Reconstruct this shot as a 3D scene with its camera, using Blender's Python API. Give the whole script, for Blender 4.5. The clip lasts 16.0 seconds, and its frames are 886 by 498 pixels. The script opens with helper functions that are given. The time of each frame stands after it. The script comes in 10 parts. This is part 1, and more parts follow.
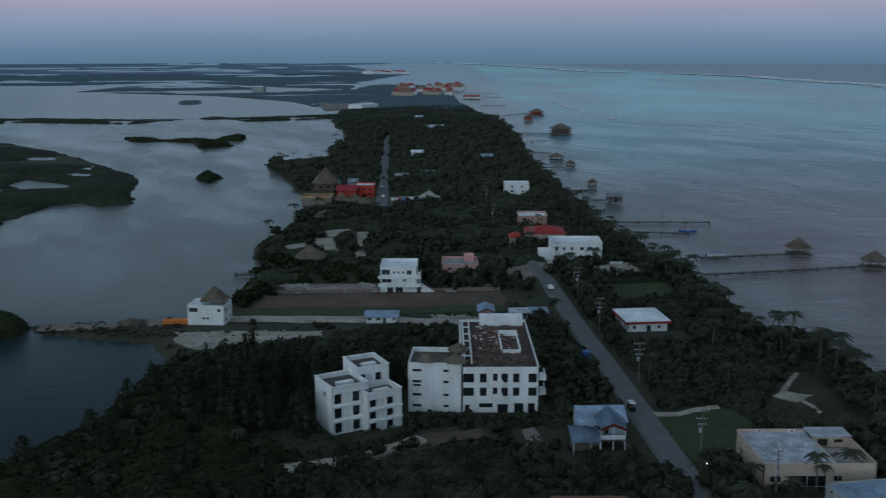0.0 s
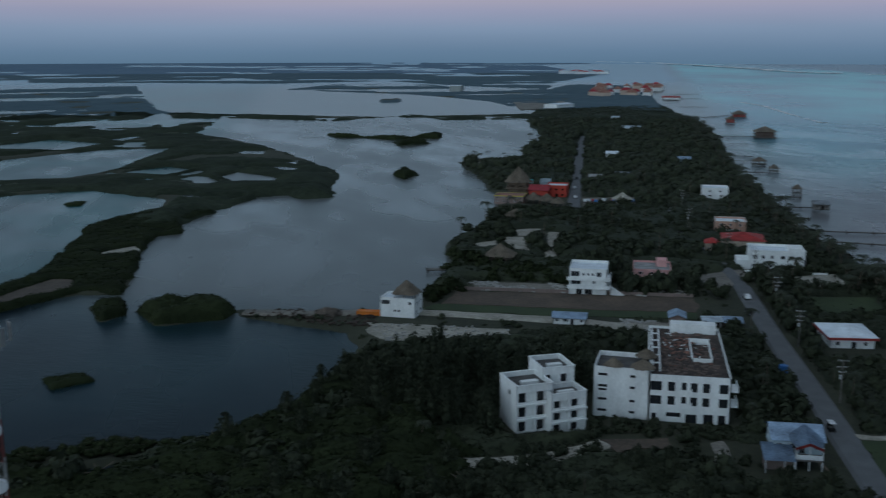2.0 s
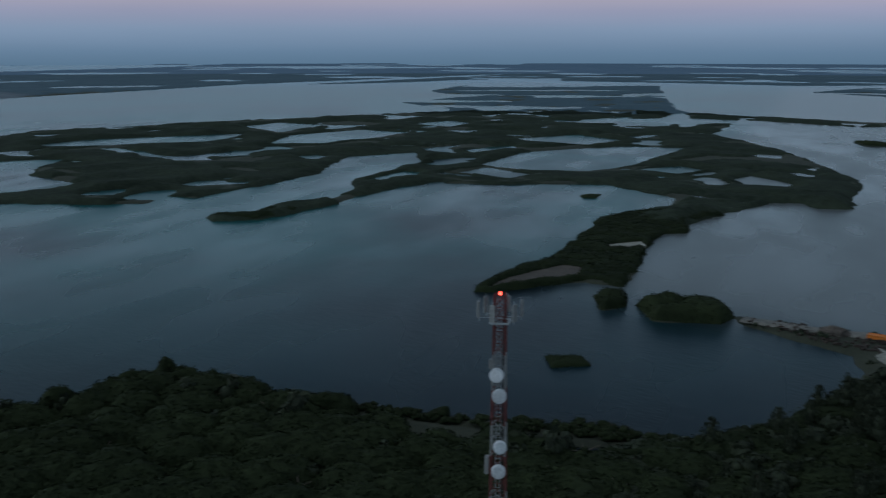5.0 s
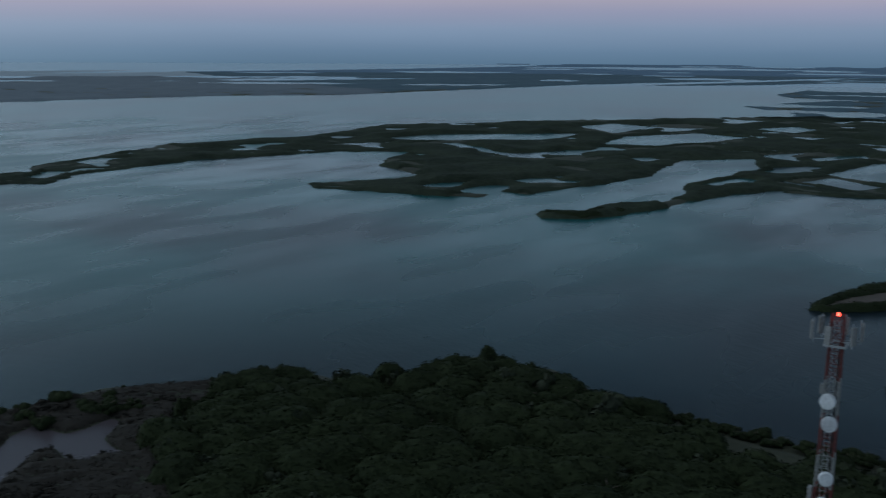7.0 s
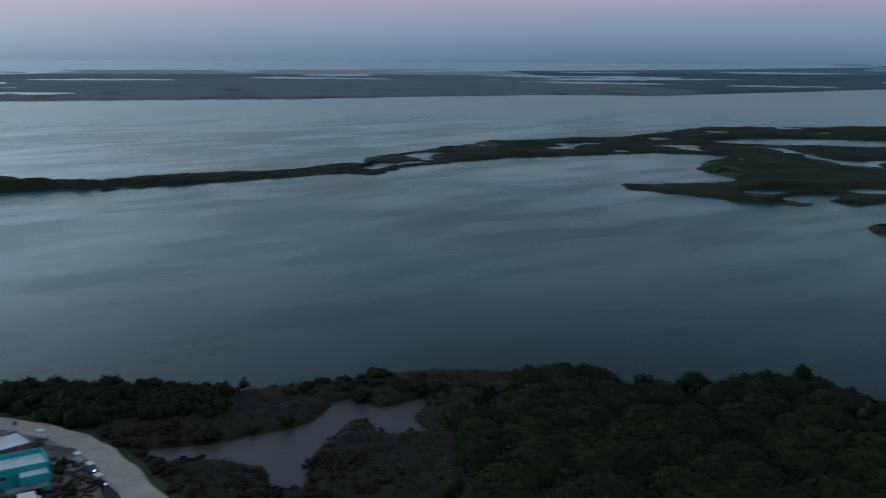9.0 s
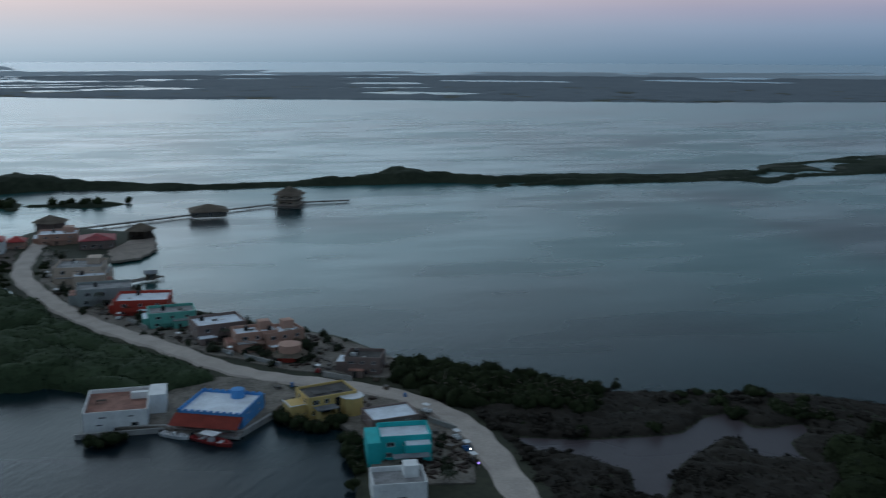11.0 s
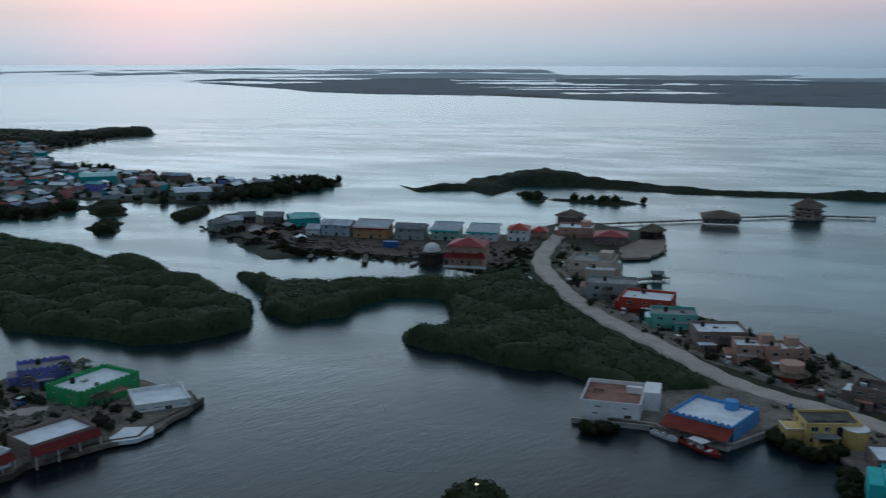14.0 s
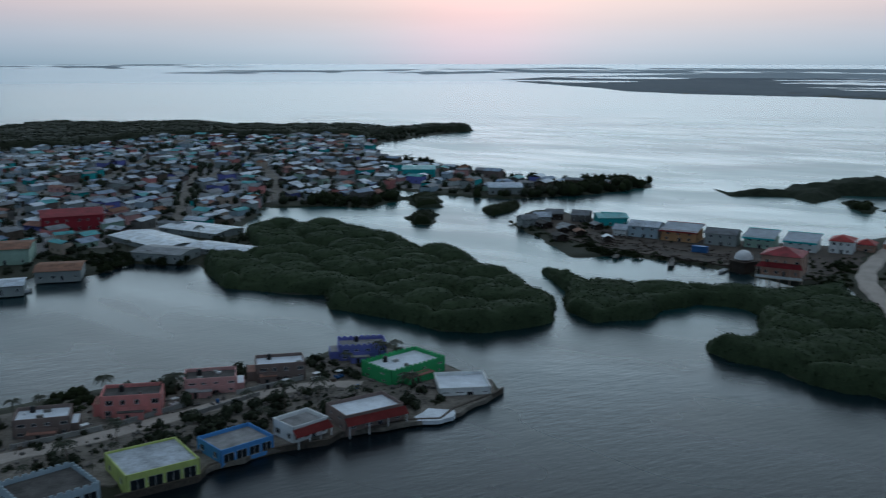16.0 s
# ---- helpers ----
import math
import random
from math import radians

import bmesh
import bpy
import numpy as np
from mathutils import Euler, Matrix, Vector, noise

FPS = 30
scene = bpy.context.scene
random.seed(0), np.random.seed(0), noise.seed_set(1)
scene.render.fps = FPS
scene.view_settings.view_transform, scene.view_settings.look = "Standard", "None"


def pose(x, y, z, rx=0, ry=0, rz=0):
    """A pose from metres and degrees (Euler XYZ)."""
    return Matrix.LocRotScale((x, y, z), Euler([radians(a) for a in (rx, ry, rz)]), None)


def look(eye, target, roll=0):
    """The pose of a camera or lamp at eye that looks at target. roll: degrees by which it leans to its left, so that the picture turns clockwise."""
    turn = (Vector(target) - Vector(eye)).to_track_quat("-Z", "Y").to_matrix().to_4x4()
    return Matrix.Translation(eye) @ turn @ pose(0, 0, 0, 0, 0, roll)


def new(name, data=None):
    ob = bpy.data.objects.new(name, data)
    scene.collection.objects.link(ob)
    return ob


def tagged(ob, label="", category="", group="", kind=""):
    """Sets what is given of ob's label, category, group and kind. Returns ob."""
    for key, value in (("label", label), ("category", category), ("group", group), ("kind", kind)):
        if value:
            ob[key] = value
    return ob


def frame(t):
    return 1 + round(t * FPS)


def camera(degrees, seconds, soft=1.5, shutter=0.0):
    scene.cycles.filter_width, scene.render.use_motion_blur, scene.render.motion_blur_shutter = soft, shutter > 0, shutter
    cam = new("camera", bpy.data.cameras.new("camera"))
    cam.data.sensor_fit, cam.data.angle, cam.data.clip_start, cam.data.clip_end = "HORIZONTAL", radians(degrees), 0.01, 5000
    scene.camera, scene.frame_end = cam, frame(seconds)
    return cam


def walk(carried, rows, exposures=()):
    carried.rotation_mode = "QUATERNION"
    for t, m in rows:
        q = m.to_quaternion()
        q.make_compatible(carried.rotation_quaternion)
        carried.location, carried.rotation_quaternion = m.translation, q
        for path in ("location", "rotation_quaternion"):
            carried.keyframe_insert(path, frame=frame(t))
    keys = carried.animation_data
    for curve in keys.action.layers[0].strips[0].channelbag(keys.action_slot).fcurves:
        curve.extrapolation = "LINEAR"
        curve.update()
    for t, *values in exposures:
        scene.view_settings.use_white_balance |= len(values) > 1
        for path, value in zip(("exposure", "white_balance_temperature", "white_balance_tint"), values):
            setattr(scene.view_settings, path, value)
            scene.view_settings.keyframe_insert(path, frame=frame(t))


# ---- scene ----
cam = camera(48.5, 16.0, soft=1.2, shutter=0.5)
PATH = [
    (0.0, pose(0, 0, 80, 78.65, 0.10, 0.00)),
    (0.5, pose(0, 0, 80, 78.64, 0.11, 2.93)),
    (1.0, pose(0, 0, 80, 78.64, 0.04, 5.43)),
    (1.5, pose(0, 0, 80, 78.66, 0.05, 7.43)),
    (2.0, pose(0, 0, 80, 78.65, 0.08, 11.26)),
    (2.5, pose(0, 0, 80, 78.62, 0.00, 15.70)),
    (3.0, pose(0, 0, 80, 78.63, -0.04, 19.57)),
    (3.5, pose(0, 0, 80, 78.61, -0.03, 24.64)),
    (4.0, pose(0, 0, 80, 78.62, -0.05, 30.01)),
    (4.5, pose(0, 0, 80, 78.64, 0.01, 35.37)),
    (7.0, pose(0, 0, 80, 78.66, -0.41, 59.82)),
    (7.5, pose(0, 0, 80, 78.59, -0.13, 64.14)),
    (8.0, pose(0, 0, 80, 78.61, 0.02, 68.16)),
    (8.5, pose(0, 0, 80, 78.57, -0.19, 72.92)),
    (11.0, pose(0, 0, 80, 78.57, -0.22, 100.43)),
    (11.5, pose(0, 0, 80, 78.59, -0.02, 106.49)),
    (12.0, pose(0, 0, 80, 78.63, 0.03, 112.37)),
    (12.5, pose(0, 0, 80, 78.65, -0.13, 117.07)),
    (13.0, pose(0, 0, 80, 78.69, -0.08, 121.42)),
    (13.5, pose(0, 0, 80, 78.73, -0.09, 125.69)),
    (14.0, pose(0, 0, 80, 78.73, -0.18, 129.97)),
    (14.5, pose(0, 0, 80, 78.70, -0.14, 134.22)),
    (15.0, pose(0, 0, 80, 78.68, -0.17, 138.55)),
    (15.5, pose(0, 0, 80, 78.67, -0.01, 143.27)),
    (16.0, pose(0, 0, 80, 78.65, 0.01, 147.94)),
]
walk(cam, PATH, exposures=[(0.0, 0.0), (16.0, 0.0)])

# ---------------------------------------------------------------- sky and sun
SUNSET = (-0.60, -0.80)                      # plan direction of the afterglow
world = bpy.data.worlds.new("dusk_sky")
scene.world = world
world.use_nodes = True
wn, wl = world.node_tree.nodes, world.node_tree.links
for n in list(wn):
    wn.remove(n)


def wnode(kind, **kw):
    n = wn.new(kind)
    for k, v in kw.items():
        if k == "operation":
            n.operation = v
        elif k == "blend":
            n.data_type, n.blend_type = "RGBA", v
    return n


def ramp(node, stops):
    r = node.color_ramp
    r.interpolation = "LINEAR"
    while len(r.elements) > 1:
        r.elements.remove(r.elements[-1])
    r.elements[0].position, r.elements[0].color = stops[0][0], (*stops[0][1], 1)
    for p, c in stops[1:]:
        e = r.elements.new(p)
        e.color = (*c, 1)


tc = wnode("ShaderNodeTexCoord")
sep = wnode("ShaderNodeSeparateXYZ")
wl.new(tc.outputs["Generated"], sep.inputs[0])
dot = wnode("ShaderNodeVectorMath", operation="DOT_PRODUCT")
dot.inputs[1].default_value = (*SUNSET, 0)
wl.new(tc.outputs["Generated"], dot.inputs[0])
side = wnode("ShaderNodeMapRange")
side.inputs["From Min"].default_value, side.inputs["From Max"].default_value = -0.3, 1.0
wl.new(dot.outputs["Value"], side.inputs["Value"])
up = wnode("ShaderNodeMapRange")
up.inputs["From Min"].default_value, up.inputs["From Max"].default_value = -0.02, 1.0
wl.new(sep.outputs["Z"], up.inputs["Value"])
east = wnode("ShaderNodeValToRGB")


def by_height(rows):
    return [((z + 0.02) / 1.02, c) for z, c in rows]


ramp(east, by_height([(-0.02, (0.080, 0.157, 0.24)), (0.0, (0.124, 0.210, 0.32)), (0.022, (0.203, 0.288, 0.42)), (0.040, (0.295, 0.320, 0.455)),
                      (0.052, (0.375, 0.360, 0.460)), (0.064, (0.32, 0.46, 0.60)), (0.08, (0.32, 0.48, 0.63)), (0.17, (0.305, 0.455, 0.605)), (0.29, (0.034, 0.066, 0.108)), (0.6, (0.075, 0.120, 0.175)), (1.0, (0.40, 0.49, 0.60))]))
west = wnode("ShaderNodeValToRGB")
ramp(west, by_height([(-0.02, (0.32, 0.48, 0.60)), (0.0, (0.48, 0.61, 0.72)), (0.015, (0.57, 0.65, 0.74)), (0.035, (0.70, 0.66, 0.69)),
                      (0.055, (0.88, 0.74, 0.72)), (0.085, (1.22, 1.56, 1.82)), (0.22, (1.56, 2.20, 2.65)), (0.40, (0.66, 1.00, 1.30)), (0.7, (0.34, 0.45, 0.57)), (1.0, (0.32, 0.40, 0.50))]))
wl.new(up.outputs["Result"], east.inputs[0])
wl.new(up.outputs["Result"], west.inputs[0])
blend = wnode("ShaderNodeMix", blend="MIX")
fade = wnode("ShaderNodeMath", operation="POWER")
fade.inputs[1].default_value = 5.0
wl.new(side.outputs["Result"], fade.inputs[0])
wl.new(fade.outputs[0], blend.inputs[0])
wl.new(east.outputs[0], blend.inputs[6])
wl.new(west.outputs[0], blend.inputs[7])
cloud = wnode("ShaderNodeTexNoise")
cloud.inputs["Scale"].default_value, cloud.inputs["Detail"].default_value = 2.2, 5
stretch = wnode("ShaderNodeMapping")
stretch.inputs["Scale"].default_value = (1, 1, 9)
wl.new(tc.outputs["Generated"], stretch.inputs[0])
wl.new(stretch.outputs[0], cloud.inputs["Vector"])
thin = wnode("ShaderNodeMapRange")
thin.inputs["To Min"].default_value, thin.inputs["To Max"].default_value = 0.88, 1.12
wl.new(cloud.outputs[0], thin.inputs["Value"])
veil = wnode("ShaderNodeMix", blend="MULTIPLY")
veil.inputs[0].default_value = 1
glow_dot = wnode("ShaderNodeVectorMath", operation="DOT_PRODUCT")
glow_dot.inputs[1].default_value = (-0.559, -0.829, 0.03)
wl.new(tc.outputs["Generated"], glow_dot.inputs[0])
glow_top, glow = wnode("ShaderNodeMath", operation="MAXIMUM"), wnode("ShaderNodeMath", operation="POWER")
wl.new(glow_dot.outputs["Value"], glow_top.inputs[0])
glow_top.inputs[1].default_value, glow.inputs[1].default_value = 0.0, 240.0
wl.new(glow_top.outputs[0], glow.inputs[0])
afterglow = wnode("ShaderNodeMix", blend="ADD")
wl.new(glow.outputs[0], afterglow.inputs[0])
wl.new(blend.outputs[2], afterglow.inputs[6])
afterglow.inputs[7].default_value = (0.15, 0.008, 0.012, 1)
wl.new(afterglow.outputs[2], veil.inputs[6])
wl.new(thin.outputs["Result"], veil.inputs[7])
sky = wnode("ShaderNodeTexSky")
sky.sky_type, sky.sun_disc = "NISHITA", False
sky.sun_elevation, sky.sun_rotation = radians(1.0), math.atan2(SUNSET[0], SUNSET[1])
back, back2, addsh, wout = wnode("ShaderNodeBackground"), wnode("ShaderNodeBackground"), wnode("ShaderNodeAddShader"), wnode("ShaderNodeOutputWorld")
back.inputs["Strength"].default_value = 1.0
back2.inputs["Strength"].default_value = 0.004
wl.new(veil.outputs[2], back.inputs[0])
wl.new(sky.outputs[0], back2.inputs[0])
wl.new(back.outputs[0], addsh.inputs[0])
wl.new(back2.outputs[0], addsh.inputs[1])
wl.new(addsh.outputs[0], wout.inputs[0])

sun = new("sun", bpy.data.lights.new("sun", "SUN"))
sun.data.energy, sun.data.angle, sun.data.color = 0.12, radians(60), (1.0, 0.82, 0.74)
sun.matrix_world = look((0, 0, 300), (-SUNSET[0] * 900, -SUNSET[1] * 900, 60))

# ---------------------------------------------------------------- materials


def material(name, color, rough=0.8, vary=0.25, scale=0.6, fine=6.0, bump=0.15, metal=0.0, color2=None, spec=0.5, island=0.0, obj=0.0, stretch_z=1.0):
    """Surface with coarse stains, fine grain and relief, in world metres."""
    m = bpy.data.materials.new(name)
    m.use_nodes = True
    nt = m.node_tree
    N, K = nt.nodes, nt.links
    b = N["Principled BSDF"]
    b.inputs["Roughness"].default_value, b.inputs["Metallic"].default_value = rough, metal
    b.inputs["Specular IOR Level"].default_value = spec
    geo = N.new("ShaderNodeNewGeometry")
    mp = N.new("ShaderNodeMapping")
    mp.inputs["Scale"].default_value = (1, 1, stretch_z)
    K.new(geo.outputs["Position"], mp.inputs[0])
    n1, n2 = N.new("ShaderNodeTexNoise"), N.new("ShaderNodeTexNoise")
    for n, s in ((n1, scale), (n2, fine)):
        n.inputs["Scale"].default_value, n.inputs["Detail"].default_value = s, 4
        K.new(mp.outputs[0], n.inputs["Vector"])
    add = N.new("ShaderNodeMath")
    add.operation = "ADD"
    K.new(n1.outputs[0], add.inputs[0])
    K.new(n2.outputs[0], add.inputs[1])
    last = add.outputs[0]
    for amount, node, sock in ((island, geo, "Random Per Island"), (obj, None, "Random")):
        if amount:
            src = node or N.new("ShaderNodeObjectInfo")
            ma = N.new("ShaderNodeMath")
            ma.operation, ma.inputs[1].default_value = "MULTIPLY_ADD", amount
            K.new(src.outputs[sock], ma.inputs[0])
            K.new(last, ma.inputs[2])
            last = ma.outputs[0]
    mr = N.new("ShaderNodeMapRange")
    mr.inputs["From Min"].default_value, mr.inputs["From Max"].default_value = 0.65, 1.35 + island + obj
    K.new(last, mr.inputs["Value"])
    mix = N.new("ShaderNodeMix")
    mix.data_type = "RGBA"
    other = color2 or tuple(c * (1 - vary * 1.6) for c in color)
    mix.inputs[6].default_value = (*other, 1)
    mix.inputs[7].default_value = (*(min(1, c * (1 + (0 if color2 else vary * 0.6))) for c in color), 1)
    K.new(mr.outputs["Result"], mix.inputs[0])
    K.new(mix.outputs[2], b.inputs["Base Color"])
    if bump:
        bp = N.new("ShaderNodeBump")
        bp.inputs["Strength"].default_value, bp.inputs["Distance"].default_value = bump, 0.05
        K.new(n2.outputs[0], bp.inputs["Height"])
        K.new(bp.outputs[0], b.inputs["Normal"])
    return m


M = {}
M["leaf_mangrove"] = material("mangrove_leaves", (0.036, 0.047, 0.020), 0.85, color2=(0.011, 0.015, 0.008), scale=0.10, fine=1.8, island=0.5, bump=0.4, spec=0.06)
# mangrove leaves lightened: haze towards the bright sky is put into the colour
M["leaf_hazed"] = material("hazed_mangrove_leaves", (0.060, 0.086, 0.044), 0.85, color2=(0.022, 0.035, 0.019), scale=0.10, fine=1.8, island=0.4, bump=0.3, spec=0.06)
M["leaf_broad"] = material("broad_leaves", (0.042, 0.051, 0.026), 0.8, color2=(0.013, 0.018, 0.010), scale=0.15, fine=2.2, island=0.6, bump=0.3, spec=0.25)
M["leaf_pine"] = material("casuarina_needles", (0.040, 0.048, 0.027), 0.85, color2=(0.015, 0.020, 0.012), scale=0.2, fine=2.5, island=0.5, bump=0.3, spec=0.2)
M["leaf_palm"] = material("palm_fronds", (0.040, 0.048, 0.024), 0.6, color2=(0.014, 0.019, 0.010), scale=0.3, fine=3, island=0.5, bump=0.2, spec=0.3)
# far canopy: greyed and lightened, so distance haze sits in the base colour
M["canopy"] = material("far_canopy", (0.044, 0.055, 0.036), 0.95, color2=(0.016, 0.022, 0.015), scale=0.03, fine=0.30, bump=0.5, spec=0.06)
M["leaf_scrub"] = material("brown_scrub", (0.042, 0.035, 0.027), 0.9, color2=(0.016, 0.014, 0.011), scale=0.15, fine=2.0, island=0.5, bump=0.3, spec=0.2)
M["bark"] = material("bark", (0.13, 0.10, 0.075), 0.9, scale=1, fine=9, bump=0.5)
M["ground"] = material("scrub_ground", (0.046, 0.048, 0.026), 0.95, color2=(0.015, 0.019, 0.009), scale=0.05, fine=0.7, bump=0.4)
M["sand"] = material("pale_sand", (0.46, 0.43, 0.37), 0.95, color2=(0.15, 0.14, 0.11), scale=0.14, fine=1.3, bump=0.5)
M["dirt"] = material("brown_dirt", (0.135, 0.095, 0.068), 0.95, color2=(0.045, 0.036, 0.028), scale=0.10, fine=1.2, bump=0.4)
M["grass"] = material("grass", (0.046, 0.068, 0.024), 0.95, color2=(0.020, 0.032, 0.012), scale=0.12, fine=2, bump=0.5)
M["mud"] = material("mud_flat", (0.27, 0.245, 0.21), 0.8, color2=(0.075, 0.068, 0.055), scale=0.06, fine=0.9, bump=0.2)
M["asphalt"] = material("worn_asphalt", (0.13, 0.135, 0.14), 0.9, scale=0.25, fine=5, vary=0.2, bump=0.2)
M["gravel_road"] = material("sandy_road", (0.52, 0.455, 0.40), 0.95, color2=(0.32, 0.28, 0.245), scale=0.2, fine=2.5, bump=0.4)

# water: dull lagoon, seagrass and sand patches inside the reef, darker deep sea
w = bpy.data.materials.new("water")
w.use_nodes = True
N, K = w.node_tree.nodes, w.node_tree.links
b = N["Principled BSDF"]
b.inputs["Roughness"].default_value, b.inputs["IOR"].default_value = 0.10, 1.33
geo = N.new("ShaderNodeNewGeometry")
sx = N.new("ShaderNodeSeparateXYZ")
K.new(geo.outputs["Position"], sx.inputs[0])


def wmath(op, a, c, d=None):
    n = N.new("ShaderNodeMath")
    n.operation = op
    for i, v in enumerate((a, c, d)):
        if v is None:
            continue
        if isinstance(v, (int, float)):
            n.inputs[i].default_value = v
        else:
            K.new(v, n.inputs[i])
    return n.outputs[0]


def wnoise(scale, sc=(1, 1, 1), detail=4, rot=0.0):
    mp, n = N.new("ShaderNodeMapping"), N.new("ShaderNodeTexNoise")
    mp.inputs["Scale"].default_value, mp.inputs["Rotation"].default_value = sc, (0, 0, rot)
    n.inputs["Scale"].default_value, n.inputs["Detail"].default_value = scale, detail
    K.new(geo.outputs["Position"], mp.inputs[0])
    K.new(mp.outputs[0], n.inputs["Vector"])
    return n.outputs[0]


def wrange(v, a, c, lo=0.0, hi=1.0):
    n = N.new("ShaderNodeMapRange")
    n.interpolation_type = "SMOOTHSTEP"
    for k, x in (("From Min", a), ("From Max", c), ("To Min", lo), ("To Max", hi)):
        n.inputs[k].default_value = x
    K.new(v, n.inputs["Value"])
    return n.outputs["Result"]


def wmix(f, a, c):
    n = N.new("ShaderNodeMix")
    n.data_type = "RGBA"
    K.new(f, n.inputs[0])
    for i, v in ((6, a), (7, c)):
        if isinstance(v, tuple):
            n.inputs[i].default_value = (*v, 1)
        else:
            K.new(v, n.inputs[i])
    return n.outputs[2]


in_reef = wrange(sx.outputs["X"], 60, 150)
beyond = wrange(wmath("ADD", sx.outputs["X"], wmath("MULTIPLY", sx.outputs["Y"], 0.33)), 1700, 1900)
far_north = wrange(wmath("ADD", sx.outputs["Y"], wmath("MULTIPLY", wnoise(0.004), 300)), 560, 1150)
patch = wrange(wnoise(0.0035, (1.0, 0.45, 1), 6), 0.36, 0.66)
lagoon = wmix(wrange(wnoise(0.010, (1, 1, 1), 5), 0.38, 0.64), (0.003, 0.008, 0.012), (0.006, 0.020, 0.026))
shallow = wrange(wmath("SQRT", wmath("ADD", wmath("MULTIPLY", sx.outputs["X"], sx.outputs["X"]), wmath("MULTIPLY", sx.outputs["Y"], sx.outputs["Y"])), 0.0), 200, 420)
lagoon = wmix(wmath("MULTIPLY", shallow, wrange(wnoise(0.006, (1, 1, 1), 4), 0.35, 0.6)), lagoon, (0.005, 0.082, 0.082))
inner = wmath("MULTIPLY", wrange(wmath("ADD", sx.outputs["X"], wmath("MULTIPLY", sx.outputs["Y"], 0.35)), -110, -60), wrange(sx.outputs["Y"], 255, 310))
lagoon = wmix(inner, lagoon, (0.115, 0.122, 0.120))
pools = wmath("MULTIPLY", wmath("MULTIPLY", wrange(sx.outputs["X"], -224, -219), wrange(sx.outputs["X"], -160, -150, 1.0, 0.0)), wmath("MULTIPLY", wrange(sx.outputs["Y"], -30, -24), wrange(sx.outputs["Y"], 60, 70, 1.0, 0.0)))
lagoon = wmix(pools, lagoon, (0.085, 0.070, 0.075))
teal = wmix(patch, (0.105, 0.235, 0.31), (0.115, 0.46, 0.50))
# near shore: sand tone with pinkish sky reflection painted into the base colour
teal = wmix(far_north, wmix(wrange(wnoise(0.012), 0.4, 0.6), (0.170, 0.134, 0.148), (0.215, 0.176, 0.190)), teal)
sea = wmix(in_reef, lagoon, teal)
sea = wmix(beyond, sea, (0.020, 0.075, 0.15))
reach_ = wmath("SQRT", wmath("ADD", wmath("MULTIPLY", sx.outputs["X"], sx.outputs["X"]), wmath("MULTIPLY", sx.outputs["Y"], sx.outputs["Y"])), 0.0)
# far water: paler blue painted in for sky reflection, which weakens with distance
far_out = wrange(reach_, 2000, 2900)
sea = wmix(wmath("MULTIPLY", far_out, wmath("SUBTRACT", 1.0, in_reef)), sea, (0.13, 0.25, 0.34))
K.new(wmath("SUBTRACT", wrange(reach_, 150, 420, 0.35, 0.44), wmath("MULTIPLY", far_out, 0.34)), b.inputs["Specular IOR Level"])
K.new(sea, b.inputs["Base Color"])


def wlane(length, across, turn, detail=4):
    """Noise drawn out into lanes along a compass direction, in metres."""
    mp, n = N.new("ShaderNodeMapping"), N.new("ShaderNodeTexNoise")
    mp.vector_type = "TEXTURE"
    mp.inputs["Scale"].default_value, mp.inputs["Rotation"].default_value = (length, across, 100), (0, 0, turn)
    n.inputs["Scale"].default_value, n.inputs["Detail"].default_value = 1.0, detail
    K.new(geo.outputs["Position"], mp.inputs[0])
    K.new(mp.outputs[0], n.inputs["Vector"])
    return n.outputs[0]


lanes = wmath("ADD", wmath("MULTIPLY", wlane(260, 90, 2.35, 3), 0.5), wmath("MULTIPLY", wlane(80, 30, 1.95, 2), 0.5))
gust = wrange(lanes, 0.34, 0.64, 0.21, 0.32)
far_water = wrange(reach_, 700, 1600)
gust = wmath("ADD", wmath("MULTIPLY", gust, wmath("SUBTRACT", 1.0, far_water)), wmath("MULTIPLY", far_water, 0.25))
K.new(gust, b.inputs["Roughness"])
bp = N.new("ShaderNodeBump")
bp.inputs["Strength"].default_value, bp.inputs["Distance"].default_value = 0.26, 0.3
ripple = wmath("ADD", wnoise(0.85, (0.35, 1, 1), 3, 0.6), wmath("MULTIPLY", wnoise(0.24, (0.45, 1, 1), 3, 0.45), 1.1))
# ripples flatten with distance from the viewpoint, so far water does not sparkle
calm = wrange(reach_, 150, 550, 1.0, 0.06)
ripple = wmath("ADD", ripple, wmath("MULTIPLY", wmath("MULTIPLY", wnoise(0.10, (0.3, 1, 1), 4, 0.25), in_reef), 2.5))
ripple = wmath("MULTIPLY", ripple, wmath("MAXIMUM", calm, wmath("MULTIPLY", in_reef, 0.9)))
swath = wmath("MULTIPLY", wmath("MULTIPLY", wlane(95, 30, 2.5, 2), wmath("SUBTRACT", 1.0, in_reef)), wrange(reach_, 350, 650, 0.0, 7.0))
ripple = wmath("MULTIPLY", ripple, wrange(reach_, 450, 1000, 1.0, 0.0))
ripple = wmath("ADD", ripple, wmath("MULTIPLY", swath, wrange(reach_, 800, 1500, 1.0, 0.0)))
K.new(wmath("MULTIPLY", ripple, wmath("ADD", 0.8, wmath("MULTIPLY", in_reef, 8.0))), bp.inputs["Height"])
K.new(bp.outputs[0], b.inputs["Normal"])
M["water"] = w

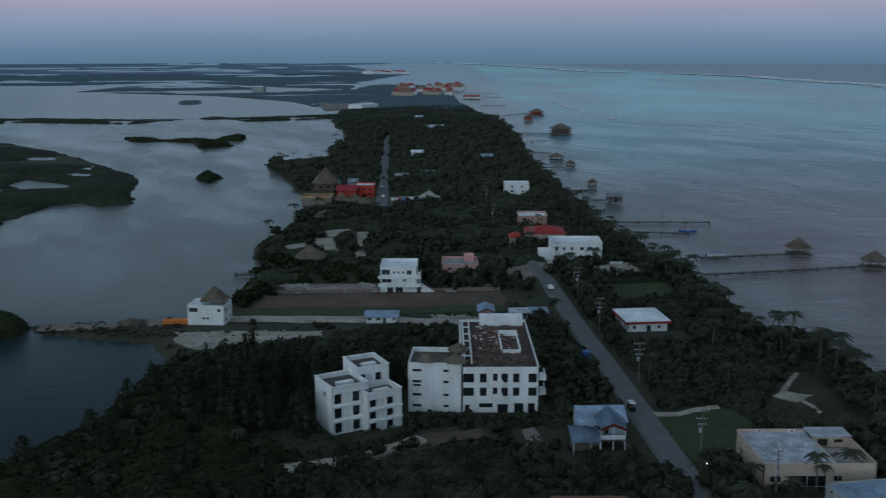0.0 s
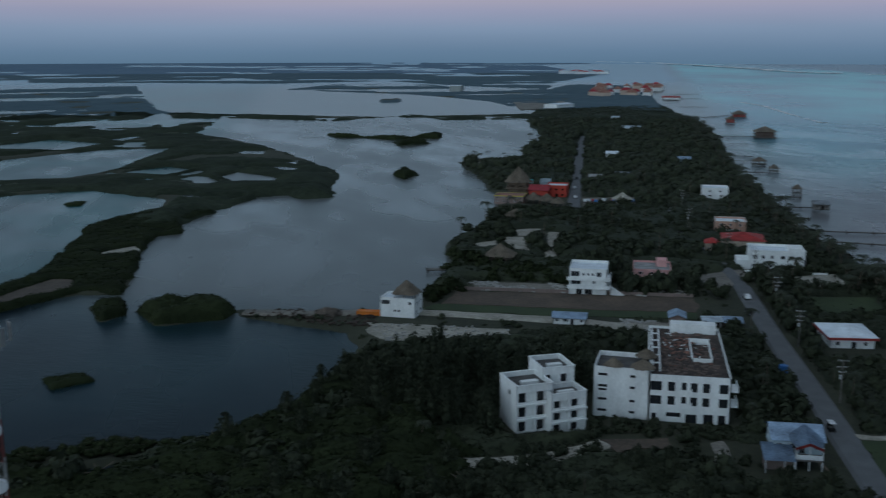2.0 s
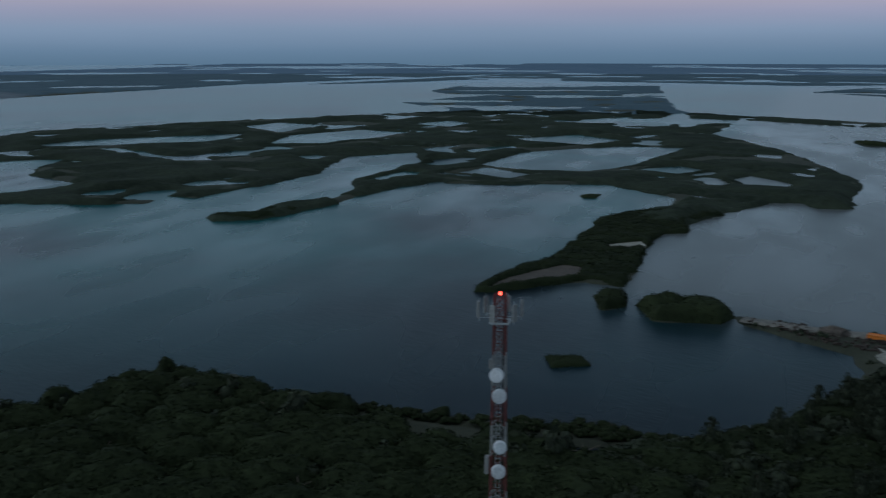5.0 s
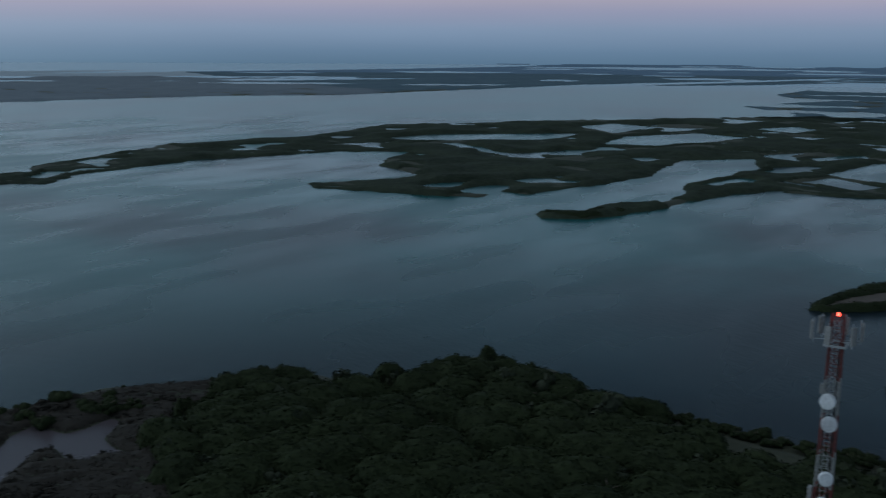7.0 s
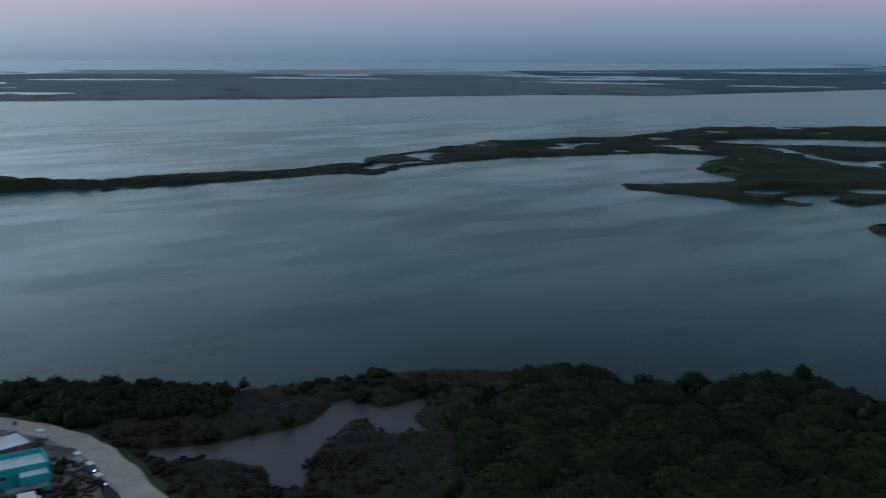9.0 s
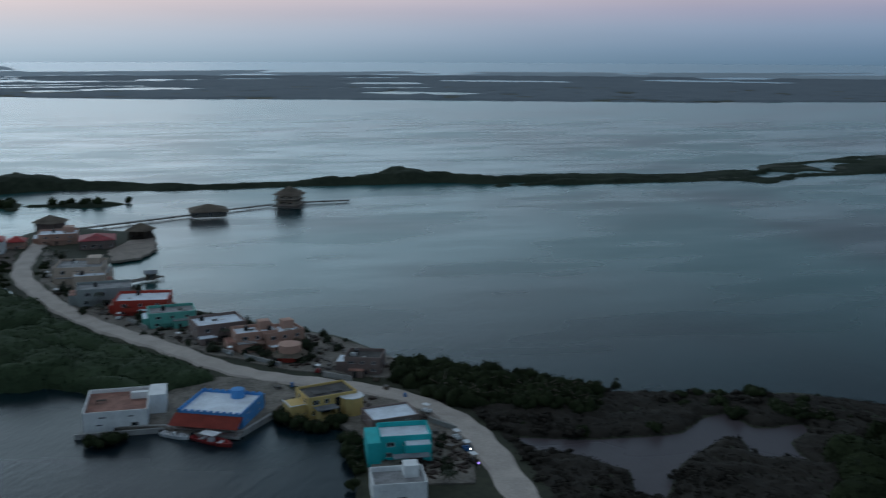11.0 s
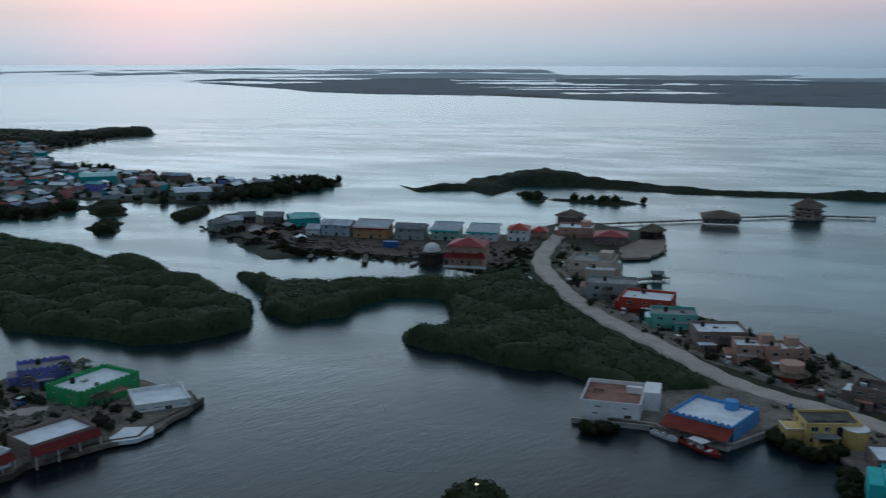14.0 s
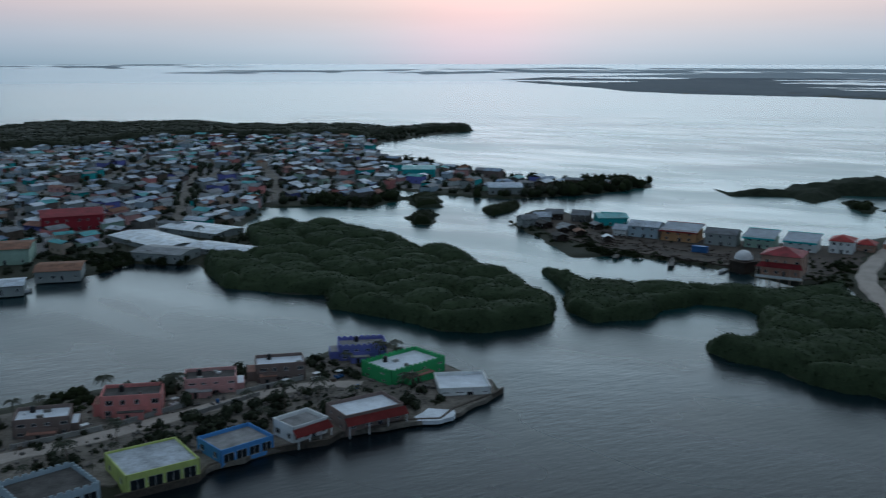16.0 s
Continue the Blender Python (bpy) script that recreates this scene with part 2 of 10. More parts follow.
# ---------------------------------------------------------------- the plan of land and water
# Outlines of the cayes, placed to fit the camera's view, in metres east and north of the start; beyond 2 km the
# distance is drawn in and the ground rises towards the skyline as the camera sees it, so that the whole lagoon fits
# inside a radius of 4.8 km.
EYE_H = 80.0
NEAR, SPAN = 2000.0, 2800.0
LAND = {}
LAND["caye_north"] = [(-125, 1523), (-142, 1350), (-129, 1161), (-89, 930), (-83, 836), (-96, 836), (-82, 734), (-128, 709), (-118, 674), (-99, 625), (-89, 568), (-79, 546), (-73, 496), (-71, 457), (-77, 426), (-79, 406), (-74, 380), (34, 377), (86, 373), (78, 424), (74, 462), (72, 528), (69, 628), (68, 732), (66, 881), (67, 1113), (50, 1332), (30, 1493), (17, 1880), (-32, 2360), (-116, 2435)]
LAND["caye_mid"] = [(-74, 383), (-67, 363), (-67, 327), (-68, 304), (-67, 292), (-83, 289), (-94, 284), (-122, 283), (-119, 276), (-103, 271), (-83, 265), (-73, 252), (-74, 239), (-74, 222), (-76, 197), (-83, 187), (-60, 110), (140, 110), (108, 214), (107, 225), (105, 241), (106, 247), (101, 258), (93, 280), (92, 301), (88, 327), (86, 373)]
LAND["caye_head"] = [(-125, 1523), (-116, 2435), (-171, 2437), (-236, 1632)]
LAND["home_shore"] = [(-76, 197), (-83, 187), (-76, 226), (-78, 203), (-80, 190), (-84, 183), (-97, 173), (-118, 161), (-142, 152), (-158, 146), (-176, 144), (-196, 147), (-197, 138), (-214, 138), (-212, 119), (-196, 144), (-200, 131), (-210, 124), (-208, 99), (-220, 92), (-228, 71), (-235, 43), (-232, 20), (-228, -1), (-231, -22), (-234, -34), (-227, -1), (-230, -17), (-238, -32), (-238, -44), (-140, -60), (-60, 60)]
LAND["houses_row"] = [(-230, -6), (-234, -20), (-236, -30), (-238, -46), (-240, -55), (-247, -60), (-260, -80), (-265, -95), (-272, -110), (-278, -128), (-293, -148), (-310, -173), (-335, -192), (-340, -187), (-364, -187), (-397, -204), (-403, -235), (-404, -248), (-396, -257), (-384, -258), (-370, -252), (-357, -252), (-346, -255), (-337, -267), (-328, -280), (-319, -293), (-311, -309), (-308, -324), (-313, -343), (-314, -365), (-312, -394), (-304, -398), (-295, -393), (-272, -369), (-255, -323), (-245, -296), (-262, -286), (-274, -266), (-280, -244), (-287, -253), (-281, -234), (-281, -216), (-296, -209), (-258, -169), (-214, -96), (-200, -106), (-187, -112), (-181, -104), (-185, -94), (-183, -91), (-185, -77), (-196, -74), (-190, -67), (-193, -56), (-185, -52), (-166, -44), (-149, -24), (-160, -2)]
LAND["mangrove_spit"] = [(-220, -281), (-220, -276), (-223, -269), (-218, -254), (-241, -234), (-257, -216), (-259, -201), (-270, -177), (-211, -130), (-201, -138), (-199, -147), (-201, -158), (-197, -169), (-198, -179), (-208, -189), (-215, -188), (-223, -183), (-230, -194), (-240, -205), (-232, -215), (-219, -218), (-207, -212), (-190, -218), (-192, -232), (-207, -253)]
LAND["mangrove_back"] = [(-273, -209), (-294, -208), (-258, -169), (-214, -96), (-199, -108), (-204, -126), (-206, -142), (-219, -175), (-247, -206)]
LAND["mangrove_island"] = [(-121, -367), (-132, -370), (-142, -359), (-155, -418), (-172, -426), (-199, -409), (-203, -362), (-199, -334), (-210, -328), (-202, -289), (-206, -287), (-194, -249), (-196, -245), (-180, -226), (-170, -225), (-157, -227), (-147, -236), (-142, -253), (-131, -276), (-138, -292), (-126, -303), (-112, -320), (-115, -347)]
LAND["town"] = [(34, -367), (-11, -355), (-45, -359), (-59, -373), (-75, -365), (-83, -367), (-95, -376), (-109, -367), (-119, -363), (-142, -359), (-156, -420), (-191, -480), (-215, -469), (-239, -450), (-266, -471), (-278, -509), (-295, -468), (-318, -439), (-363, -425), (-417, -431), (-435, -450), (-394, -473), (-372, -513), (-376, -574), (-375, -626), (-361, -653), (-381, -723), (-423, -775), (-487, -813), (-567, -844), (-572, -895), (-491, -874), (-473, -915), (-430, -961), (-317, -1063), (-201, -1125), (-148, -1066), (-50, -1070), (79, -1045)]
LAND["canal_point"] = [(-131, -182), (-126, -180), (-114, -178), (-108, -173), (-102, -177), (-85, -178), (-82, -176), (-74, -177), (-70, -177), (-57, -176), (-53, -173), (-37, -172), (-13, -170), (6, -173), (6, -233), (-5, -234), (-27, -233), (-29, -233), (-42, -235), (-49, -235), (-66, -234), (-78, -235), (-85, -229), (-105, -232), (-112, -235), (-127, -230), (-132, -207), (-134, -191)]
LAND["spit_island"] = [(-204, 252), (-197, 257), (-192, 276), (-184, 293), (-170, 294), (-179, 322), (-197, 357), (-208, 394), (-202, 403), (-212, 424), (-211, 468), (-206, 515), (-194, 529), (-182, 512), (-169, 526), (-196, 625), (-236, 693), (-313, 796), (-439, 930), (-506, 1143), (-570, 1180), (-674, 1301), (-691, 1124), (-538, 639), (-501, 608), (-542, 601), (-486, 545), (-444, 430), (-416, 405), (-401, 372), (-403, 338), (-391, 310), (-401, 290), (-390, 285), (-376, 301), (-384, 353), (-397, 394), (-405, 427), (-401, 476), (-396, 459), (-314, 524), (-259, 496), (-245, 472), (-250, 408), (-237, 379), (-218, 328), (-215, 297), (-209, 262)]
LAND["north_flats"] = [(-661, 1275), (-912, 1711), (-1157, 2140), (-1538, 1874), (-1389, 1580), (-1201, 1445), (-1162, 1535), (-1116, 1192), (-919, 1093), (-768, 872), (-558, 625), (-540, 878), (-460, 973)]
LAND["long_island"] = [(-872, 1111), (-917, 901), (-947, 733), (-979, 495), (-911, 409), (-879, 360), (-844, 212), (-819, 199), (-764, 170), (-705, 94), (-653, 67), (-645, 66), (-628, 89), (-668, 112), (-719, 200), (-734, 330), (-702, 375), (-629, 313), (-559, 315), (-554, 288), (-559, 234), (-540, 227), (-487, 268), (-458, 291), (-475, 317), (-459, 322), (-492, 448), (-555, 530), (-542, 601)]
LAND["west_strip"] = [(-827, 201), (-732, 94), (-658, 79), (-625, -30), (-617, -79), (-662, 107), (-706, 91), (-662, 36), (-637, -55), (-605, -87), (-627, -148), (-581, -174), (-548, -204), (-521, -260), (-516, -296), (-541, -348), (-541, -366), (-511, -372), (-479, -383), (-439, -388), (-447, -413), (-428, -379), (-452, -357), (-445, -336), (-482, -347), (-506, -330), (-528, -279), (-539, -231), (-566, -170), (-593, -112), (-591, -86), (-611, -54), (-608, -52), (-626, -8), (-648, 81), (-633, 86), (-661, 114), (-582, -75), (-604, -48), (-629, -27), (-650, 52), (-633, 90), (-666, 110), (-715, 200)]
LAND["far_caye_a"] = [(-1520, -1149), (-1508, -1034), (-1503, -826), (-1586, -371), (-1625, 126), (-1700, 412), (-1610, 39), (-1696, 333), (-1737, 551), (-1691, 756), (-1993, 1547), (-2028, 2466), (-1984, 2743), (-1868, 1646), (-1791, 1924), (-1783, 2197), (-1651, 2468), (-2249, 3365), (-2860, 2527), (-3376, 2557), (-3237, 952), (-3112, 342), (-3415, 820), (-3231, -755), (-2578, -1762), (-2480, -1869)]
LAND["far_caye_b"] = [(-1508, -1034), (-1520, -1149), (-1339, -1533), (-1411, -1364), (-1413, -1556), (-1474, -1698), (-1580, -2243), (-1903, -2347), (-3142, -2122), (-2764, -1795), (-3245, -1188)]
LAND["far_cays"] = [(-959, -3248), (-1279, -3024), (-1664, -2738), (-2047, -2739), (-2021, -3163), (-1582, -3226), (-1229, -3413)]
LAND["far_cays_b"] = [(-1924, -3087), (-2015, -2695), (-2840, -1917), (-3187, -2153), (-2444, -3016)]
LAND["far_cays_c"] = [(-201, -3880), (-556, -3876), (-955, -3724), (-986, -4015), (-596, -4147), (-219, -4194)]
LAND["far_cays_d"] = [(-860, -3890), (-1060, -3835), (-1260, -3770), (-1440, -3690), (-1460, -3723), (-1290, -3850), (-1090, -3935), (-880, -3985)]
LAND["far_cays_e"] = [(-560, -4030), (-921, -4046), (-1115, -3997), (-1323, -3933), (-1355, -4027), (-1141, -4093), (-800, -4180)]
LAND["north_strip"] = [(-657, 1234), (-500, 1208), (-314, 1192), (-307, 1210), (-356, 1120), (-434, 1139), (-545, 1147)]
LAND["north_strip_b"] = [(-299, 1250), (-228, 1209), (-131, 1219), (-128, 1195), (-231, 1158)]
LAND["islet_a"] = [(-299, 926), (-279, 897), (-232, 904), (-185, 905), (-192, 954), (-220, 881)]
LAND["islet_b"] = [(-213, 860), (-195, 880), (-183, 850), (-203, 830)]
LAND["islet_c"] = [(-159, 629), (-158, 657), (-144, 633), (-146, 607)]
LAND["islet_d"] = [(-436, 1648), (-413, 1680), (-381, 1551), (-406, 1539)]
LAND["islet_e"] = [(-152, 275), (-149, 287), (-132, 291), (-123, 280), (-123, 271), (-139, 262)]
LAND["islet_f"] = [(-169, 277), (-164, 285), (-155, 270), (-158, 263)]
LAND["islet_g"] = [(-143, 210), (-136, 215), (-131, 211), (-137, 204)]
LAND["islet_h"] = [(-455, -301), (-471, -274), (-480, -253), (-462, -265)]
LAND["islet_i"] = [(-463, -333), (-460, -308), (-441, -303)]
LAND["islet_j"] = [(-274, -471), (-288, -468), (-269, -435), (-259, -438)]
LAND["islet_k"] = [(-240, -413), (-254, -415), (-238, -392), (-232, -395)]
LAND["islet_l"] = [(-283, -413), (-315, -425), (-298, -404), (-277, -396)]
LAND["islet_n"] = [(-127, -106), (-133, -108), (-137, -106), (-137, -101), (-133, -95), (-124, -96)]
LAND["islet_m"] = [(-304, 474), (-295, 483), (-288, 469), (-296, 465)]
LAND["north_land_a"] = [(-190, 1468), (-244, 1616), (-423, 1847), (-748, 2029), (-740, 2325), (-500, 2356), (-324, 2066), (-205, 2182), (-111, 1758)]
LAND["north_land_b"] = [(-1530, 2287), (-1218, 2353), (-905, 2371), (-673, 2603), (-341, 2250), (-205, 2182), (-215, 2627), (-125, 3209), (-306, 3762), (-434, 4177), (-726, 4035), (-1506, 3945), (-2249, 3365)]
LAND["skyline"] = [(-224, 4284), (-632, 3989), (-1049, 3916), (-1405, 3661), (-1824, 3580), (-2116, 3258), (-2506, 3095), (-2899, 2899), (-3187, 2580), (-3598, 2336), (-3632, 2358), (-3385, 2741), (-3098, 3098), (-2763, 3412), (-2391, 3682), (-1993, 3912), (-1573, 4099), (-1136, 4240), (-684, 4316), (-227, 4324)]
LAND["home_strip"] = [(-162, 144), (-145, 149), (-123, 159), (-97, 171), (-84, 182), (-100, 176), (-127, 163), (-149, 153), (-166, 148)]
PONDS = {}
PONDS["pond_a"] = [(-558, 741), (-539, 834), (-469, 803), (-464, 736)]
PONDS["pond_b"] = [(-444, 559), (-474, 649), (-440, 753), (-384, 774), (-369, 685), (-354, 623), (-362, 575), (-394, 552)]
PONDS["pond_c"] = [(-342, 610), (-329, 645), (-301, 634), (-308, 597)]
PONDS["pond_d"] = [(-687, 559), (-749, 644), (-742, 735), (-681, 743), (-655, 649), (-655, 581)]
PONDS["pond_e"] = [(-878, 677), (-892, 751), (-816, 761), (-780, 656)]
PONDS["pond_f"] = [(-583, 925), (-582, 1064), (-635, 1242), (-567, 1140), (-520, 991)]
PONDS["pond_g"] = [(-758, 823), (-765, 910), (-718, 884), (-695, 826)]
PONDS["pond_h"] = [(-422, 512), (-428, 545), (-383, 536), (-380, 508)]
PONDS["pond_i"] = [(-486, 285), (-504, 324), (-496, 340), (-466, 308)]
PONDS["pond_j"] = [(-829, 416), (-849, 479), (-790, 637), (-743, 540), (-797, 426)]
PONDS["pond_k"] = [(-854, 363), (-875, 393), (-842, 402), (-835, 375)]
PONDS["pond_l"] = [(-114, 156), (-103, 163), (-96, 169), (-95, 166), (-101, 160)]
PONDS["marsh_pool_a"] = [(-195, -20), (-197, -2), (-204, 15), (-214, 20), (-218, 25), (-210, 30), (-211, 34), (-215, 41), (-211, 42), (-203, 37), (-197, 38), (-193, 40), (-195, 35), (-193, 31), (-196, 28), (-203, 27), (-203, 23), (-197, 19), (-186, 13), (-171, 10), (-172, 5), (-182, 4), (-188, -6), (-189, -16)]
PONDS["marsh_pool_b"] = [(-201, 48), (-207, 54), (-213, 63), (-206, 58), (-200, 51)]
PONDS["spit_bay"] = [(-203, -190), (-199, -204), (-216, -216), (-234, -218), (-242, -206), (-238, -196), (-218, -179), (-209, -178), (-207, -184), (-202, -183)]
PONDS["canal_bite"] = [(-173, -76), (-187, -66), (-193, -59), (-185, -53), (-165, -46), (-148, -42), (-138, -60)]
PONDS["pan_a"] = [(-268, 599), (-268, 627), (-228, 600), (-223, 577), (-248, 572)]
PONDS["pan_b"] = [(-258, 679), (-250, 700), (-241, 675)]
PONDS["beach_inlet"] = [(-82, 264), (-74, 244), (-79, 236), (-88, 255)]


# long thin spits: a middle line and half a width
SPITS = [([(-489.8, -360.8), (-515.1, -336.1), (-527.0, -302.2), (-534.1, -266.5), (-543.3, -233.0), (-559.3, -202.8), (-573.0, -171.8), (-600.0, -110.4)], 9.0), ([(-615.1, -60.1), (-623.1, -35.8), (-632.0, -7.7), (-641.2, 34.9), (-651.9, 84.8)], 8.0),
         ([(-602.7, -77.5), (-614.8, -51.5), (-636.9, -27.2), (-647.4, 16.7), (-656.6, 60.2), (-659.0, 97.8)], 9.0), ([(-630.9, 1201.4), (-528.6, 1180.9), (-432.5, 1175.5), (-358.4, 1174.6)], 14.0), ([(-282.8, 1210.0), (-211.5, 1231.9), (-133.3, 1268.5)], 14.0)]


def true_range(r):
    k = np.clip((r - NEAR) / SPAN, 0, 0.9999)
    return np.where(r < NEAR, r, NEAR - SPAN * np.log(1 - k))


def base_z(r):
    return EYE_H * (1 - r / np.maximum(true_range(r), 0.001))


def lattice(ix, iy, seed):
    h = np.sin(ix * 127.1 + iy * 311.7 + seed * 74.7) * 43758.5453
    return h - np.floor(h)


def vnoise(x, y, size, seed=0):
    u, v = x / size, y / size
    iu, iv = np.floor(u), np.floor(v)
    fu, fv = u - iu, v - iv
    fu, fv = fu * fu * (3 - 2 * fu), fv * fv * (3 - 2 * fv)
    a = lattice(iu, iv, seed) * (1 - fu) + lattice(iu + 1, iv, seed) * fu
    c = lattice(iu, iv + 1, seed) * (1 - fu) + lattice(iu + 1, iv + 1, seed) * fu
    return a * (1 - fv) + c * fv


def domes(x, y, size, seed=0, tight=1.0):
    """Rounded crowns packed side by side, 0 to 1."""
    u, v = x / size, y / size
    iu, iv = np.floor(u), np.floor(v)
    best = np.full(np.shape(x), 9.0)
    for dx in (-1, 0, 1):
        for dy in (-1, 0, 1):
            px = iu + dx + 0.15 + 0.7 * lattice(iu + dx, iv + dy, seed)
            py = iv + dy + 0.15 + 0.7 * lattice(iu + dx, iv + dy, seed + 5)
            k = 0.8 + 0.6 * lattice(iu + dx, iv + dy, seed + 9)
            best = np.minimum(best, ((u - px) ** 2 + (v - py) ** 2) * k)
    return np.sqrt(np.clip(1 - best * tight, 0, 1))


def signed(poly, x, y):
    """Distance to an outline, positive inside."""
    p = np.array(poly, float)
    q = np.roll(p, -1, axis=0)
    d2 = np.full(x.shape, 1e18)
    inside = np.zeros(x.shape, bool)
    for (ax, ay), (bx, by) in zip(p, q):
        ex, ey = bx - ax, by - ay
        L2 = ex * ex + ey * ey + 1e-9
        t = np.clip(((x - ax) * ex + (y - ay) * ey) / L2, 0, 1)
        d2 = np.minimum(d2, (x - ax - t * ex) ** 2 + (y - ay - t * ey) ** 2)
        if ay != by:
            cross = ((ay > y) != (by > y)) & (x < ax + (y - ay) * ex / (by - ay))
            inside ^= cross
    return np.where(inside, 1, -1) * np.sqrt(d2)


MARGIN = 60.0


def field(table, x, y):
    out = np.full(x.shape, -MARGIN)
    for poly in table.values():
        p = np.array(poly, float)
        near = (x > p[:, 0].min() - MARGIN) & (x < p[:, 0].max() + MARGIN) & (y > p[:, 1].min() - MARGIN) & (y < p[:, 1].max() + MARGIN)
        if near.any():
            out[near] = np.maximum(out[near], signed(poly, x[near], y[near]))
    return out


rnd = random.Random(7)
# pools scattered over the far flats
FAR_POOLS = []
for region, count in (("far_caye_a", 46), ("far_caye_b", 12), ("north_land_b", 34), ("north_flats", 10), ("north_land_a", 5), ("far_cays_b", 9), ("skyline", 12), ("far_cays", 16), ("far_cays_c", 12), ("far_cays_d", 3), ("far_cays_e", 4)):
    p = LAND[region]
    xs, ys = [a for a, _ in p], [c for _, c in p]
    tries = 0
    while count and tries < 4000:
        tries += 1
        cx, cy = rnd.uniform(min(xs), max(xs)), rnd.uniform(min(ys), max(ys))
        if signed(p, np.array([cx]), np.array([cy]))[0] < 12:
            continue
        FAR_POOLS.append((cx, cy, rnd.uniform(50, 210), rnd.uniform(30, 90), math.atan2(cy, cx) + math.pi / 2 + rnd.uniform(-0.3, 0.3)))
        count -= 1


def land_field(x, y):
    """Signed distance to the shore: land positive."""
    r = np.hypot(x, y)
    wob = (vnoise(x, y, 26, 1) - 0.5) * 4 + (vnoise(x, y, 9, 2) - 0.5) * 4 + (vnoise(x, y, 90, 3) - 0.5) * np.clip((r - 300) / 80, 0, 6)
    wob = wob * np.clip((r - 120) / 260, 0.25, 1)
    d = field(LAND, x, y) + wob
    for pts, half in SPITS:
        p = np.array(pts, float)
        for (ax, ay), (bx, by) in zip(p, p[1:]):
            near = (x > min(ax, bx) - 40) & (x < max(ax, bx) + 40) & (y > min(ay, by) - 40) & (y < max(ay, by) + 40)
            if near.any():
                ex, ey = bx - ax, by - ay
                t = np.clip(((x[near] - ax) * ex + (y[near] - ay) * ey) / (ex * ex + ey * ey), 0, 1)
                d[near] = np.maximum(d[near], half + wob[near] * 0.3 - np.hypot(x[near] - ax - t * ex, y[near] - ay - t * ey))
    home = 150 + 6 * vnoise(x, y, 30, 4) - r
    d = np.maximum(d, np.where(home > -MARGIN, home, -MARGIN))
    pond = field(PONDS, x, y) + wob * 0.7
    d = np.minimum(d, -pond)
    wet = (0.69 - vnoise(x, y, 34, 21) * 0.75 - vnoise(x, y, 14, 22) * 0.25) * 45
    d = np.where((r > 500) & (r < 1600) & (x < -100) & (y > 40) & (d > 7), np.minimum(d, wet), d)
    for cx, cy, a, c, ang in FAR_POOLS:
        near = np.abs(x - cx) + np.abs(y - cy) < 420
        if near.any():
            u = (x[near] - cx) * math.cos(ang) + (y[near] - cy) * math.sin(ang)
            v = -(x[near] - cx) * math.sin(ang) + (y[near] - cy) * math.cos(ang)
            e = (np.sqrt((u / a) ** 2 + (v / c) ** 2) - 1) * c + (vnoise(x[near], y[near], 40, 6) - 0.5) * 26
            d[near] = np.minimum(d[near], e)
    return d


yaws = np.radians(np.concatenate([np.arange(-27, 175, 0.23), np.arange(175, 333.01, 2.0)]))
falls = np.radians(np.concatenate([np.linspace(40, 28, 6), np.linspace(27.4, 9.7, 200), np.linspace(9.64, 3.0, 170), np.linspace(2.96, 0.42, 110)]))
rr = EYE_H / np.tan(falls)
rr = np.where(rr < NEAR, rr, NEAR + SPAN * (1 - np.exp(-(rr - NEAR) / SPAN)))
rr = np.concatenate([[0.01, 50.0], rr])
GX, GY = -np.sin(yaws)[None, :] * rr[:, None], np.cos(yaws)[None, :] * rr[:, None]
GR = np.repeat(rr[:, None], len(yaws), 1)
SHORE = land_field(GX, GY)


def sheet_mesh(name, z, keep=None, mat=None, smooth=True, edge=False):
    """A grid of rings and spokes with heights z; quads whose corners are all kept or, for edge, any."""
    nr, nc = z.shape
    idx = np.arange(nr * nc).reshape(nr, nc)
    q = np.stack([idx[:-1, :-1], idx[:-1, 1:], idx[1:, 1:], idx[1:, :-1]], -1)
    if keep is not None:
        ok = keep[:-1, :-1] & keep[:-1, 1:] & keep[1:, 1:] & keep[1:, :-1]
        if edge:
            ok = keep[:-1, :-1] | keep[:-1, 1:] | keep[1:, 1:] | keep[1:, :-1]
        q = q[ok]
    q = q.reshape(-1, 4)
    co = np.stack([GX, GY, z], -1).reshape(-1, 3)
    used, inv = np.unique(q, return_inverse=True)
    return raw_mesh(name, co[used], inv.reshape(-1, 4), mat, smooth)


def raw_mesh(name, co, faces, mat, smooth=False):
    faces = np.asarray(faces)
    k = faces.shape[1]
    me = bpy.data.meshes.new(name)
    me.vertices.add(len(co))
    me.vertices.foreach_set("co", np.asarray(co, np.float32).ravel())
    me.loops.add(len(faces) * k)
    me.loops.foreach_set("vertex_index", faces.astype(np.int32).ravel())
    me.polygons.add(len(faces))
    me.polygons.foreach_set("loop_start", np.arange(0, len(faces) * k, k, dtype=np.int32))
    if smooth:
        me.polygons.foreach_set("use_smooth", np.ones(len(faces), bool))
    me.update(calc_edges=True)
    if mat:
        me.materials.append(M[mat])
    return me


